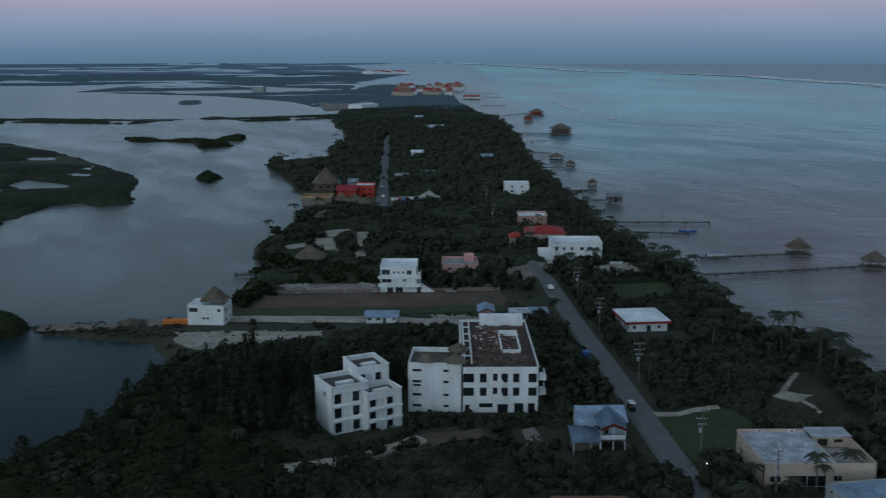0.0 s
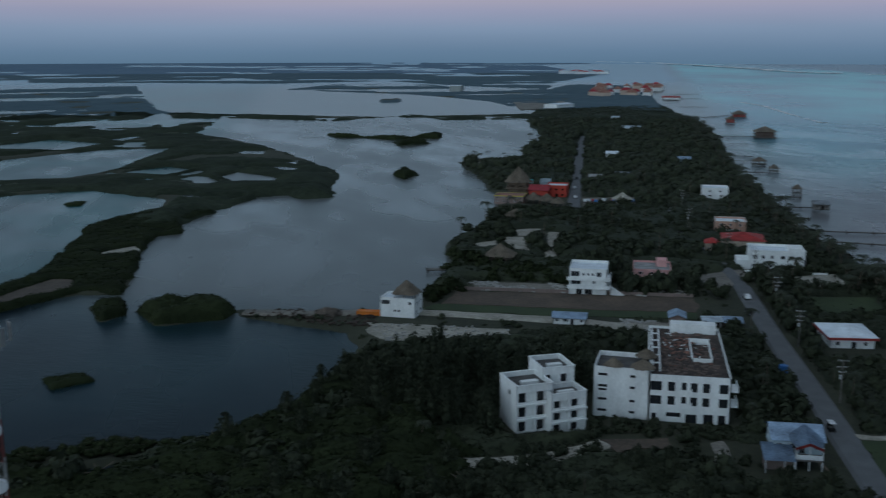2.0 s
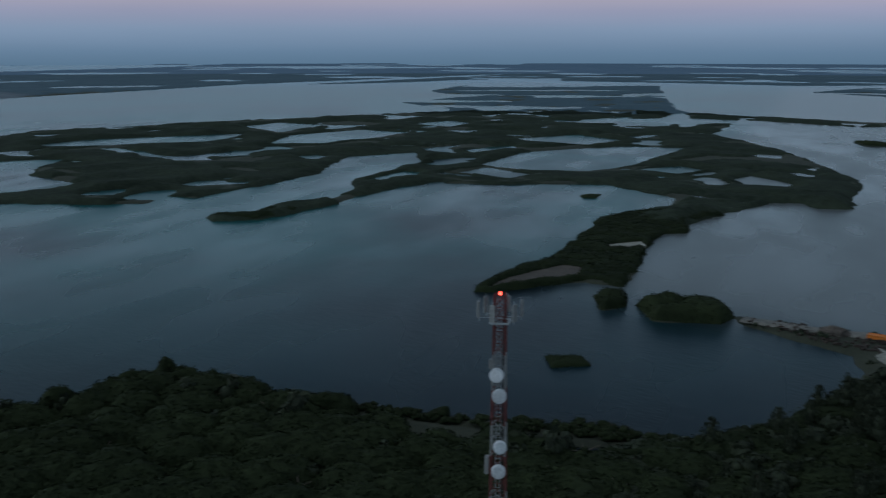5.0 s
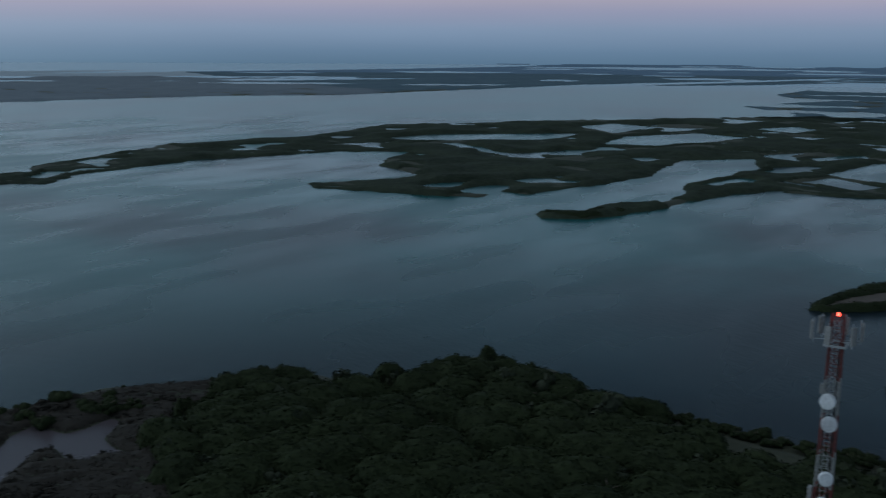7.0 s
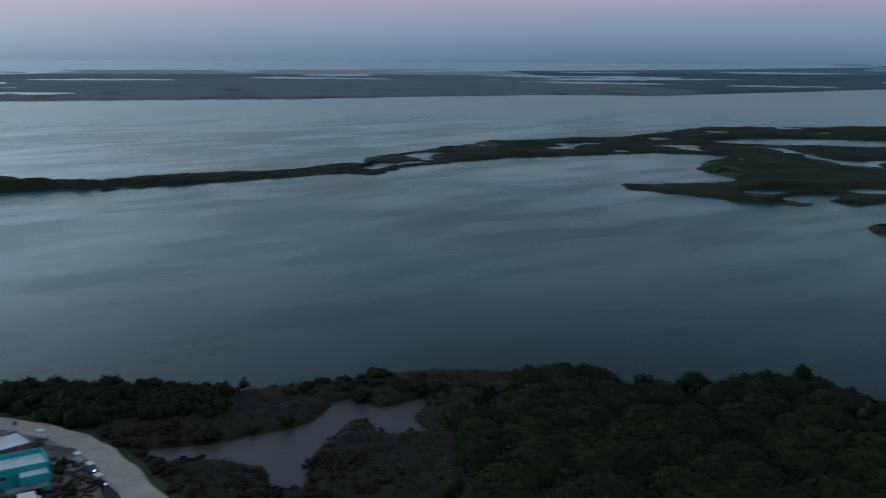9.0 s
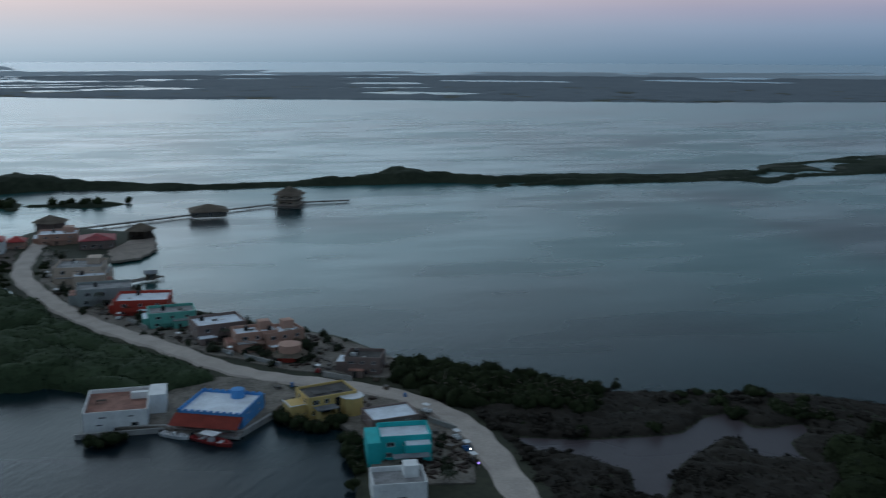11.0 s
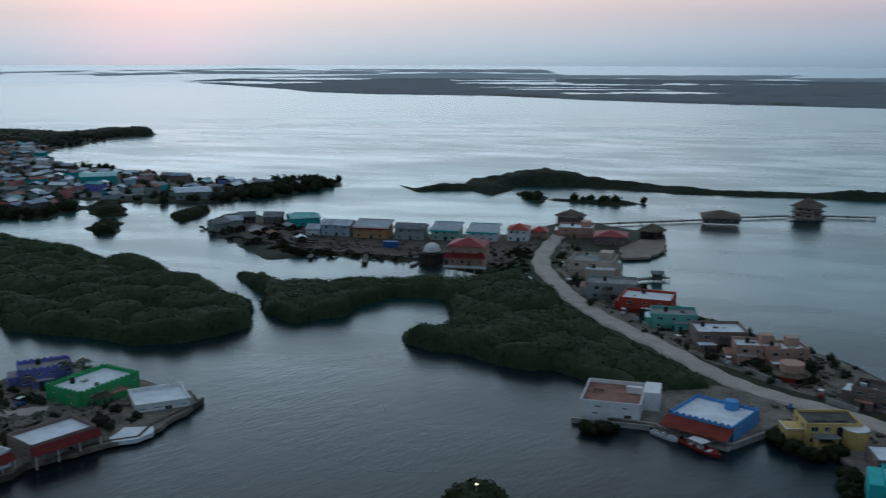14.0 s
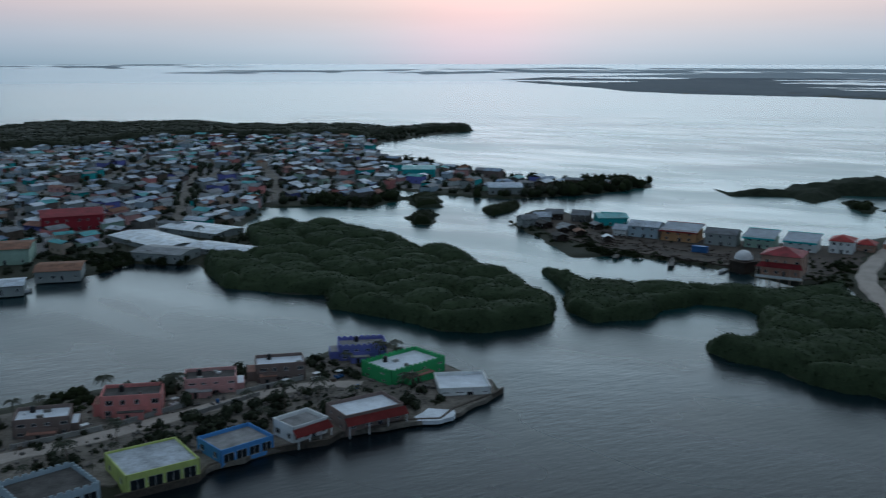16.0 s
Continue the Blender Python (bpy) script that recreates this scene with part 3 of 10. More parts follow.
GBASE = base_z(GR)
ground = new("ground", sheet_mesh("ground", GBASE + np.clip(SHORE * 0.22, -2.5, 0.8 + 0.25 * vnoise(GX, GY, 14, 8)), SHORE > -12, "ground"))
tagged(ground, "low scrubby caye ground with sandy soil and mud", "ground", kind="structure")
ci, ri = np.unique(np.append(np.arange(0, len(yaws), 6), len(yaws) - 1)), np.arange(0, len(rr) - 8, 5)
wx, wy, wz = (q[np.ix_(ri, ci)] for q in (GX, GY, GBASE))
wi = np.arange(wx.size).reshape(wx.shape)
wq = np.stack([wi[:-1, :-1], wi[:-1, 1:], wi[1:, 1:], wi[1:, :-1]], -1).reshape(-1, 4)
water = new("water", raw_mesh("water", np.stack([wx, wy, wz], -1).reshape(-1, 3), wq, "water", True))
tagged(water, "calm grey lagoon and turquoise reef water at dusk", "water", kind="structure")

# ---------------------------------------------------------------- building blocks
LAND_Z = 0.8
CLEAR = []                                    # (outline, margin) kept free of trees
PALETTE = {
    "white_wall": ((0.84, 0.85, 0.84), 0.7), "cream_wall": ((0.58, 0.46, 0.37), 0.8), "pink_wall": ((0.72, 0.38, 0.36), 0.8),
    "coral_wall": ((0.76, 0.28, 0.26), 0.8), "salmon_wall": ((0.50, 0.30, 0.23), 0.8), "brown_wall": ((0.25, 0.185, 0.165), 0.85),
    "grey_wall": ((0.36, 0.39, 0.38), 0.85), "lime_wall": ((0.56, 0.64, 0.20), 0.75), "blue_wall": ((0.09, 0.32, 0.68), 0.75),
    "teal_wall": ((0.02, 0.47, 0.48), 0.75), "mint_wall": ((0.16, 0.50, 0.42), 0.75), "green_wall": ((0.04, 0.40, 0.14), 0.75),
    "purple_wall": ((0.19, 0.21, 0.56), 0.75), "yellow_wall": ((0.66, 0.47, 0.18), 0.75), "red_wall": ((0.48, 0.06, 0.04), 0.75), "crimson_wall": ((0.36, 0.03, 0.045), 0.75), "crimson_roof": ((0.34, 0.03, 0.04), 0.6),
}
PALETTE |= {
    "orange_wall": ((0.62, 0.33, 0.16), 0.8), "pale_blue_wall": ((0.42, 0.52, 0.58), 0.75), "pale_green_wall": ((0.40, 0.56, 0.46), 0.75),
    "white_roof": ((0.76, 0.82, 0.88), 0.6), "pale_roof": ((0.47, 0.52, 0.57), 0.7), "concrete_roof": ((0.34, 0.34, 0.34), 0.9), "dark_roof": ((0.11, 0.105, 0.10), 0.9),
    "awning_red": ((0.46, 0.085, 0.06), 0.7), "terracotta_roof": ((0.34, 0.17, 0.13), 0.85), "red_roof": ((0.42, 0.035, 0.03), 0.6), "blue_roof": ((0.27, 0.37, 0.50), 0.5),
    "teal_roof": ((0.05, 0.40, 0.42), 0.5), "metal_roof": ((0.52, 0.60, 0.68), 0.4), "rust_roof": ((0.27, 0.12, 0.07), 0.8),
    "grey_roof": ((0.22, 0.24, 0.26), 0.6), "concrete": ((0.40, 0.39, 0.37), 0.9), "rubble": ((0.30, 0.25, 0.21), 0.95), "debris": ((0.17, 0.125, 0.105), 0.95), "debris_roof": ((0.075, 0.057, 0.050), 0.95), "pale_thatch": ((0.46, 0.43, 0.36), 1.0), "yellow_paint": ((0.75, 0.62, 0.08), 0.6),
}
PALETTE |= {
    "wood": ((0.19, 0.145, 0.11), 0.9), "grey_wood": ((0.20, 0.185, 0.17), 0.9), "dark_wood": ((0.07, 0.05, 0.04), 0.85), "thatch": ((0.17, 0.138, 0.105), 1.0),
    "faded_white": ((0.30, 0.30, 0.29), 0.7), "faded_red": ((0.165, 0.045, 0.040), 0.7), "white_paint": ((0.78, 0.79, 0.80), 0.5), "red_paint": ((0.34, 0.042, 0.040), 0.5), "orange_paint": ((0.70, 0.20, 0.03), 0.5),
    "blue_paint": ((0.04, 0.16, 0.40), 0.5), "black_rubber": ((0.02, 0.02, 0.02), 0.8), "steel": ((0.32, 0.33, 0.34), 0.45),
    "galvanised": ((0.42, 0.44, 0.45), 0.4), "tank_black": ((0.02, 0.02, 0.022), 0.4), "silver_paint": ((0.5, 0.52, 0.54), 0.35),
}
for key, (c, rough) in PALETTE.items():
    grain = "thatch" in key or "wood" in key
    M[key] = material(key, c, rough, vary=(0.15 if "wall" in key else 0.20 if key == "white_roof" else 0.42 if "roof" in key else 0.24) if not grain else 0.45, scale=0.35, fine=3.5 if not grain else 6, bump=0.12 if not grain else 0.8,
                      spec=0.3, stretch_z=0.35 if key.endswith("wall") else 1.0)


M["bank"] = material("dark_bank", (0.13, 0.10, 0.078), 0.95, color2=(0.035, 0.030, 0.024), scale=0.15, fine=1.5, bump=0.5)
M["yard"] = material("sandy_yard", (0.25, 0.22, 0.185), 0.95, color2=(0.055, 0.050, 0.040), scale=0.22, fine=1.3, bump=0.4)


def plain(name, color, rough, metal=0.0, glow=None):
    m = bpy.data.materials.new(name)
    m.use_nodes = True
    b = m.node_tree.nodes["Principled BSDF"]
    b.inputs["Base Color"].default_value, b.inputs["Roughness"].default_value, b.inputs["Metallic"].default_value = (*color, 1), rough, metal
    if glow:
        b.inputs["Emission Color"].default_value, b.inputs["Emission Strength"].default_value = (*color, 1), glow
    return m


M["glass"] = plain("window_glass", (0.018, 0.022, 0.026), 0.08)
# near-black colour stands in for the shade inside rooms and doorways
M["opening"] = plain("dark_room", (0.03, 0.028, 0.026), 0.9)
M["red_light"] = plain("red_beacon", (1.0, 0.08, 0.05), 0.4, glow=6.0)
M["lamp"] = plain("lit_bulb", (1.0, 0.86, 0.62), 0.4, glow=5.0)
M["cool_lamp"] = plain("blue_lit_sign", (0.25, 0.35, 1.0), 0.4, glow=3.0)
M["violet_lamp"] = plain("violet_light", (0.4, 0.25, 1.0), 0.4, glow=3.0)
M["foam"] = material("foam", (0.90, 0.92, 0.94), 0.8, vary=0.15, scale=0.05, fine=0.5, bump=0.2)


def thing(name, x, y, ang=0.0, z=LAND_Z, label="", category="", group="", scale=1.0):
    ob = new(name)
    ob.matrix_world = pose(x, y, z, 0, 0, ang) @ Matrix.Scale(scale, 4)
    return tagged(ob, label, category, group)


def part(name, bm, mat, parent, label="", smooth=False):
    if name == "wall" and isinstance(bm, bmesh.types.BMesh):
        bmesh.ops.remove_doubles(bm, verts=bm.verts, dist=0.001)
    if isinstance(bm, bpy.types.Mesh):
        me = bm
    else:
        me = bpy.data.meshes.new(name)
        if smooth:
            for f in bm.faces:
                f.smooth = True
        bm.to_mesh(me)
        bm.free()
    if mat and not me.materials:
        me.materials.append(M[mat])
    ob = new(name, me)
    ob.parent = parent
    if label:
        ob["label"] = label
    return ob


def add_box(bm, x0, x1, y0, y1, z0, z1):
    v = [bm.verts.new(p) for p in ((x0, y0, z0), (x1, y0, z0), (x1, y1, z0), (x0, y1, z0), (x0, y0, z1), (x1, y0, z1), (x1, y1, z1), (x0, y1, z1))]
    for f in ((0, 3, 2, 1), (4, 5, 6, 7), (0, 1, 5, 4), (1, 2, 6, 5), (2, 3, 7, 6), (3, 0, 4, 7)):
        bm.faces.new([v[i] for i in f])


def box(*boxes):
    bm = bmesh.new()
    for q in boxes:
        add_box(bm, *q)
    return bm


def prism(bm, pts, z0, z1, top=1.0, cx=0.0, cy=0.0):
    """Upright prism or frustum over an outline."""
    lo = [bm.verts.new((x, y, z0)) for x, y in pts]
    hi = [bm.verts.new((cx + (x - cx) * top, cy + (y - cy) * top, z1)) for x, y in pts]
    n = len(pts)
    bm.faces.new(lo[::-1])
    bm.faces.new(hi)
    for i in range(n):
        bm.faces.new((lo[i], lo[(i + 1) % n], hi[(i + 1) % n], hi[i]))


def ring(r, n=12, cx=0.0, cy=0.0, turn=0.0):
    return [(cx + r * math.cos(turn + i * math.tau / n), cy + r * math.sin(turn + i * math.tau / n)) for i in range(n)]


def rod(bm, a, c, r0, r1=None, n=6):
    a, c = Vector(a), Vector(c)
    r1 = r0 if r1 is None else r1
    d = (c - a).normalized()
    u = d.orthogonal().normalized()
    v = d.cross(u)
    lo = [bm.verts.new(a + (u * math.cos(i * math.tau / n) + v * math.sin(i * math.tau / n)) * r0) for i in range(n)]
    hi = [bm.verts.new(c + (u * math.cos(i * math.tau / n) + v * math.sin(i * math.tau / n)) * r1) for i in range(n)]
    bm.faces.new(lo[::-1])
    bm.faces.new(hi)
    for i in range(n):
        bm.faces.new((lo[i], lo[(i + 1) % n], hi[(i + 1) % n], hi[i]))


def pierced(bm, along, length, at, thick, z0, z1, holes):
    """A wall along x or y at a given offset, with openings (u0, u1, z0, z1) cut through."""
    us = sorted({0.0, length, *(u for hl in holes for u in hl[:2])})
    zs = sorted({z0, z1, *(q for hl in holes for q in hl[2:])})
    for a, c in zip(us, us[1:]):
        run = None
        for lo, hi in zip(zs, zs[1:]):
            um, zm = (a + c) / 2, (lo + hi) / 2
            solid = not any(hl[0] < um < hl[1] and hl[2] < zm < hl[3] for hl in holes)
            if solid:
                run = (run[0], hi) if run else (lo, hi)
            if (not solid or hi == zs[-1]) and run:
                if along == "x":
                    add_box(bm, a, c, at, at + thick, *run)
                else:
                    add_box(bm, at, at + thick, a, c, *run)
                run = None


def windows(house, along, at, holes, mat="white_paint", inward=1):
    """Frame and pane in each opening."""
    if house.matrix_world.translation.length > 520 or (along == "y" and house.matrix_world.translation.length > 330):
        return
    for u0, u1, z0, z1 in holes:
        f, p = bmesh.new(), bmesh.new()
        fr = 0.07
        y0, y1 = at + inward * 0.06, at + inward * 0.14
        y0, y1 = min(y0, y1), max(y0, y1)
        bars = ((u0, u1, z0, z0 + fr), (u0, u1, z1 - fr, z1), (u0, u0 + fr, z0 + fr, z1 - fr), (u1 - fr, u1, z0 + fr, z1 - fr),
                ((u0 + u1) / 2 - 0.03, (u0 + u1) / 2 + 0.03, z0 + fr, z1 - fr))
        for a, c, lo, hi in bars:
            add_box(f, a, c, y0, y1, lo, hi) if along == "x" else add_box(f, y0, y1, a, c, lo, hi)
        ym = (y0 + y1) / 2
        add_box(p, u0 + fr, u1 - fr, ym - 0.01, ym + 0.01, z0 + fr, z1 - fr) if along == "x" else add_box(p, ym - 0.01, ym + 0.01, u0 + fr, u1 - fr, z0 + fr, z1 - fr)
        win = part("window", f, mat, house)
        part("pane", p, "glass", win)


def rows_of_holes(length, h, floors, count, width=1.3, tall=1.25, door=False):
    out = []
    fh = h / floors
    for k in range(floors):
        for i in range(count):
            c = length * (i + 0.5 + 0.12 * math.sin(i * 2.3 + k)) / count
            w_ = width * (1 + 0.25 * math.sin(i * 1.7 + k * 2.1))
            w_ = min(w_, length / count * 0.8)
            z0 = k * fh + 0.95
            if door and k == 0 and i == count // 2:
                z0 = 0.02
            out.append((round(c - w_ / 2, 2), round(c + w_ / 2, 2), z0, min(k * fh + 0.95 + tall, (k + 1) * fh - 0.25)))
    return out


def clear_rect(x, y, w_, d, ang, margin=1.8):
    ca, sa = math.cos(radians(ang)), math.sin(radians(ang))
    CLEAR.append(([(x + u * ca - v * sa, y + u * sa + v * ca) for u, v in ((0, 0), (w_, 0), (w_, d), (0, d))], margin))


def flat_house(name, x, y, w_, d, ang, h, wall, roof, label, floors=2, wins=3, parapet=0.7, crenel=False, group="", band=None, stair=False, z=LAND_Z, side_wins=2, win=(1.3, 1.25), extras=False, front_holes=None, frame_mat="white_paint"):
    """Block with a flat roof behind a parapet, windows cut through its walls."""
    hs = thing(name, x, y, ang, z, label, "house", group)
    clear_rect(x, y, w_, d, ang)
    t = 0.22
    front = [(a * w_, c * w_, lo * h, hi * h) for a, c, lo, hi in front_holes] if front_holes else rows_of_holes(w_, h - parapet, floors, wins, *win, door=True)
    side = [(a, c, lo, hi) for a, c, lo, hi in rows_of_holes(d, h - parapet, floors, side_wins)]
    bm = bmesh.new()
    pierced(bm, "x", w_, 0, t, -0.5, h, front)
    pierced(bm, "x", w_, d - t, t, -0.5, h, [])
    shrink = [(min(max(a, t + 0.1), d - t - 0.4), min(max(c, t + 0.4), d - t - 0.1), lo, hi) for a, c, lo, hi in side]
    for at in (0, w_ - t):
        us = bmesh.new()
        pierced(us, "y", d, at, t, -0.5, h, shrink)
        tmp = bpy.data.meshes.new("tmp")
        us.to_mesh(tmp)
        us.free()
        bm.from_mesh(tmp)
        bpy.data.meshes.remove(tmp)
    if crenel:
        n = max(3, int(w_ / 1.4))
        for i in range(n):
            for yy in (0, d - t):
                add_box(bm, i * w_ / n, (i + 0.55) * w_ / n, yy, yy + t, h, h + 0.35)
        n = max(3, int(d / 1.4))
        for i in range(n):
            for xx in (0, w_ - t):
                add_box(bm, xx, xx + t, i * d / n, (i + 0.55) * d / n, h, h + 0.35)
    part("wall", bm, wall, hs)
    slab = h - parapet
    part("roof", box((t, w_ - t, t, d - t, slab - 0.2, slab)), roof, hs)
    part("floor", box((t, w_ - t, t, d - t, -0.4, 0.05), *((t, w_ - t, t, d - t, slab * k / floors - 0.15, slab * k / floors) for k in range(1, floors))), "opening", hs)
    windows(hs, "x", 0, front, frame_mat)
    windows(hs, "y", 0, shrink, frame_mat)
    windows(hs, "y", w_, shrink, inward=-1)
    if band:
        part("cornice", box((-0.12, w_ + 0.12, -0.12, 0.0, h - 0.25, h + 0.08), (-0.12, w_ + 0.12, d, d + 0.12, h - 0.25, h + 0.08),
                            (-0.12, 0.0, 0.0, d, h - 0.25, h + 0.08), (w_, w_ + 0.12, 0.0, d, h - 0.25, h + 0.08)), band, hs)
    if extras:
        g_ = random.Random(int(abs(x * 13 + y * 7)))
        bm = bmesh.new()
        tx_, ty_ = w_ * g_.uniform(0.15, 0.4), d * g_.uniform(0.6, 0.85)
        rod(bm, (tx_, ty_, slab), (tx_, ty_, slab + 1.3), 0.62, 0.58, 12)
        rod(bm, (tx_, ty_, slab + 1.3), (tx_, ty_, slab + 1.5), 0.5, 0.2, 12)
        part("roof_tank", bm, "tank_black", hs)
        for _ in range(g_.randint(1, 3)):
            ux, uy = w_ * g_.uniform(0.1, 0.85), d * g_.uniform(0.15, 0.8)
            part("roof_unit", box((ux, ux + g_.uniform(0.6, 1.6), uy, uy + g_.uniform(0.5, 1.2), slab, slab + g_.uniform(0.3, 0.9))), g_.choice(("white_paint", "concrete", "grey_wood")), hs)
        aw, ad, ah = w_ * g_.uniform(0.28, 0.5), g_.uniform(1.6, 3.0), h * g_.uniform(0.38, 0.55)
        ax_ = g_.uniform(0, w_ - aw)
        part("annex_wall", box((ax_, ax_ + aw, -ad, -0.02, -0.5, ah)), wall, hs)
        part("annex_roof", box((ax_ - 0.15, ax_ + aw + 0.15, -ad - 0.2, -0.02, ah, ah + 0.14)), g_.choice((roof, "concrete_roof", "terracotta_roof")), hs)
        part("annex_door", box((ax_ + aw * 0.3, ax_ + aw * 0.3 + 0.9, -ad - 0.04, -ad, -0.3, 1.8)), "opening", hs)
        sw, sh = g_.uniform(1.6, 2.6), h * g_.uniform(0.45, 0.62)
        sx0 = -sw if g_.random() < 0.5 else w_ + 0.02
        part("side_wing", box((sx0, sx0 + sw - 0.02, d * 0.2, d * 0.92, -0.5, sh)), wall, hs)
        part("side_wing_roof", box((sx0 + 0.15, sx0 + sw - 0.17, d * 0.2 + 0.15, d * 0.92 - 0.15, sh, sh + 0.08)), g_.choice((roof, "white_roof", "terracotta_roof")), hs)
        if floors > 1:
            bx_ = w_ * g_.uniform(0.05, 0.35)
            part("balcony", box((bx_, bx_ + w_ * 0.5, -1.3, -0.02, slab / 2 - 0.12, slab / 2), (bx_, bx_ + w_ * 0.5, -1.3, -1.22, slab / 2, slab / 2 + 0.9)), wall, hs)
    if stair:
        part("stair_head", box((w_ * 0.62, w_ * 0.9, d * 0.55, d * 0.92, slab, slab + 2.3)), wall, hs)
    return hs


def pitched_house(name, x, y, w_, d, ang, h, wall, roof, label, style="gable", rise=1.6, floors=1, wins=3, group="", eave=0.5, stilts=0.0, z=LAND_Z, across=False):
    """House under a gable or hipped roof; h is the eaves' height."""
    hs = thing(name, x, y, ang, z, label, "house", group)
    clear_rect(x, y, w_, d, ang)
    t = 0.18
    z0 = stilts
    front = [(a, c, lo + z0, hi + z0) for a, c, lo, hi in rows_of_holes(w_, h - z0, floors, wins, door=True, width=1.1, tall=1.1)]
    side = [(min(max(a, t + 0.1), d - t - 0.4), min(max(c, t + 0.4), d - t - 0.1), lo + z0, hi + z0) for a, c, lo, hi in rows_of_holes(d, h - z0, floors, 2, width=1.0, tall=1.1)]
    bm = bmesh.new()
    low = z0 if stilts else -0.4
    pierced(bm, "x", w_, 0, t, low, h, front)
    pierced(bm, "x", w_, d - t, t, low, h, [])
    pierced(bm, "y", d, 0, t, low, h, side)
    pierced(bm, "y", d, w_ - t, t, low, h, side)
    e = eave
    ridge = []
    if style == "gable":
        if across:
            ridge = [(w_ / 2, -e), (w_ / 2, d + e)]
        else:
            ridge = [(-e, d / 2), (w_ + e, d / 2)]
    elif w_ >= d:
        ridge = [(d / 2, d / 2), (w_ - d / 2 + 0.01, d / 2)]
    else:
        ridge = [(w_ / 2, w_ / 2), (w_ / 2, d - w_ / 2 + 0.01)]
    if style == "gable":
        for k in (0, 1):
            if across:
                q = [(0, k * (d - t)), (w_, k * (d - t)), (w_ / 2, k * (d - t))]
                dv = Vector((0, t, 0))
            else:
                q = [(k * (w_ - t), 0), (k * (w_ - t), d), (k * (w_ - t), d / 2)]
                dv = Vector((t, 0, 0))
            p = [Vector((q[0][0], q[0][1], h)), Vector((q[1][0], q[1][1], h)), Vector((q[2][0], q[2][1], h + rise * 0.92))]
            va = [bm.verts.new(a) for a in p] + [bm.verts.new(a + dv) for a in p]
            for f in ((0, 1, 2), (5, 4, 3), (0, 3, 4, 1), (1, 4, 5, 2), (2, 5, 3, 0)):
                bm.faces.new([va[i] for i in f])
    part("wall", bm, wall, hs)
    rb = bmesh.new()
    th = 0.12
    for off in (0.0, th):
        c = [rb.verts.new(p) for p in ((-e, -e, h - 0.1 + off), (w_ + e, -e, h - 0.1 + off), (w_ + e, d + e, h - 0.1 + off), (-e, d + e, h - 0.1 + off))]
        r0, r1 = (rb.verts.new((*ridge[0], h + rise + off)), rb.verts.new((*ridge[1], h + rise + off)))
        along_x = ridge[0][1] == ridge[1][1]
        if along_x:
            fs = [(c[0], c[1], r1, r0), (c[2], c[3], r0, r1), (c[1], c[2], r1), (c[3], c[0], r0)]
        else:
            fs = [(c[1], c[2], r1, r0), (c[3], c[0], r0, r1), (c[0], c[1], r0), (c[2], c[3], r1)]
        for i, f in enumerate(fs):
            if style == "gable" and i > 1:
                continue
            rb.faces.new(f)
    part("roof", rb, roof, hs)
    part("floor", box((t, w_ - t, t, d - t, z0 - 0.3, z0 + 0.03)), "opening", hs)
    windows(hs, "x", 0, front)
    windows(hs, "y", 0, side)
    if stilts:
        for i in range(max(2, int(w_ / 3)) + 1):
            for yy in (0.1, d - 0.3):
                xx = 0.1 + (w_ - 0.4) * i / max(2, int(w_ / 3))
                part("post", box((xx, xx + 0.22, yy, yy + 0.22, -1.5, z0 - 0.3)), "grey_wood", hs)
    return hs


def thatch_roof(r, h, seed=0, layers=4, square=False):
    """Shaggy cone of palm thatch in overlapping courses."""
    g = random.Random(seed)
    bm = bmesh.new()
    m = 28
    for i in range(layers):
        f0, f1 = i / layers, (i + 1) / layers
        r0, r1 = r * (1 - f0) + 0.15, max(0.05, r * (1 - f1) * 0.97)
        z0, z1 = h * f0 - 0.12 * (i == 0), h * f1
        lo, hi = [], []
        for j in range(m):
            a = j * math.tau / m
            sq = 1.0 / max(abs(math.cos(a)), abs(math.sin(a))) ** 0.75 if square else 1.0
            jit = g.uniform(0.94, 1.06)
            lo.append(bm.verts.new((r0 * 1.07 * sq * jit * math.cos(a), r0 * 1.07 * sq * jit * math.sin(a), z0 - g.uniform(0.05, 0.3))))
            hi.append(bm.verts.new((r1 * sq * math.cos(a), r1 * sq * math.sin(a), z1)))
        for j in range(m):
            bm.faces.new((lo[j], lo[(j + 1) % m], hi[(j + 1) % m], hi[j]))
        if i == layers - 1:
            bm.faces.new(hi)
        if i == 0:
            bm.faces.new(lo[::-1])
    return bm


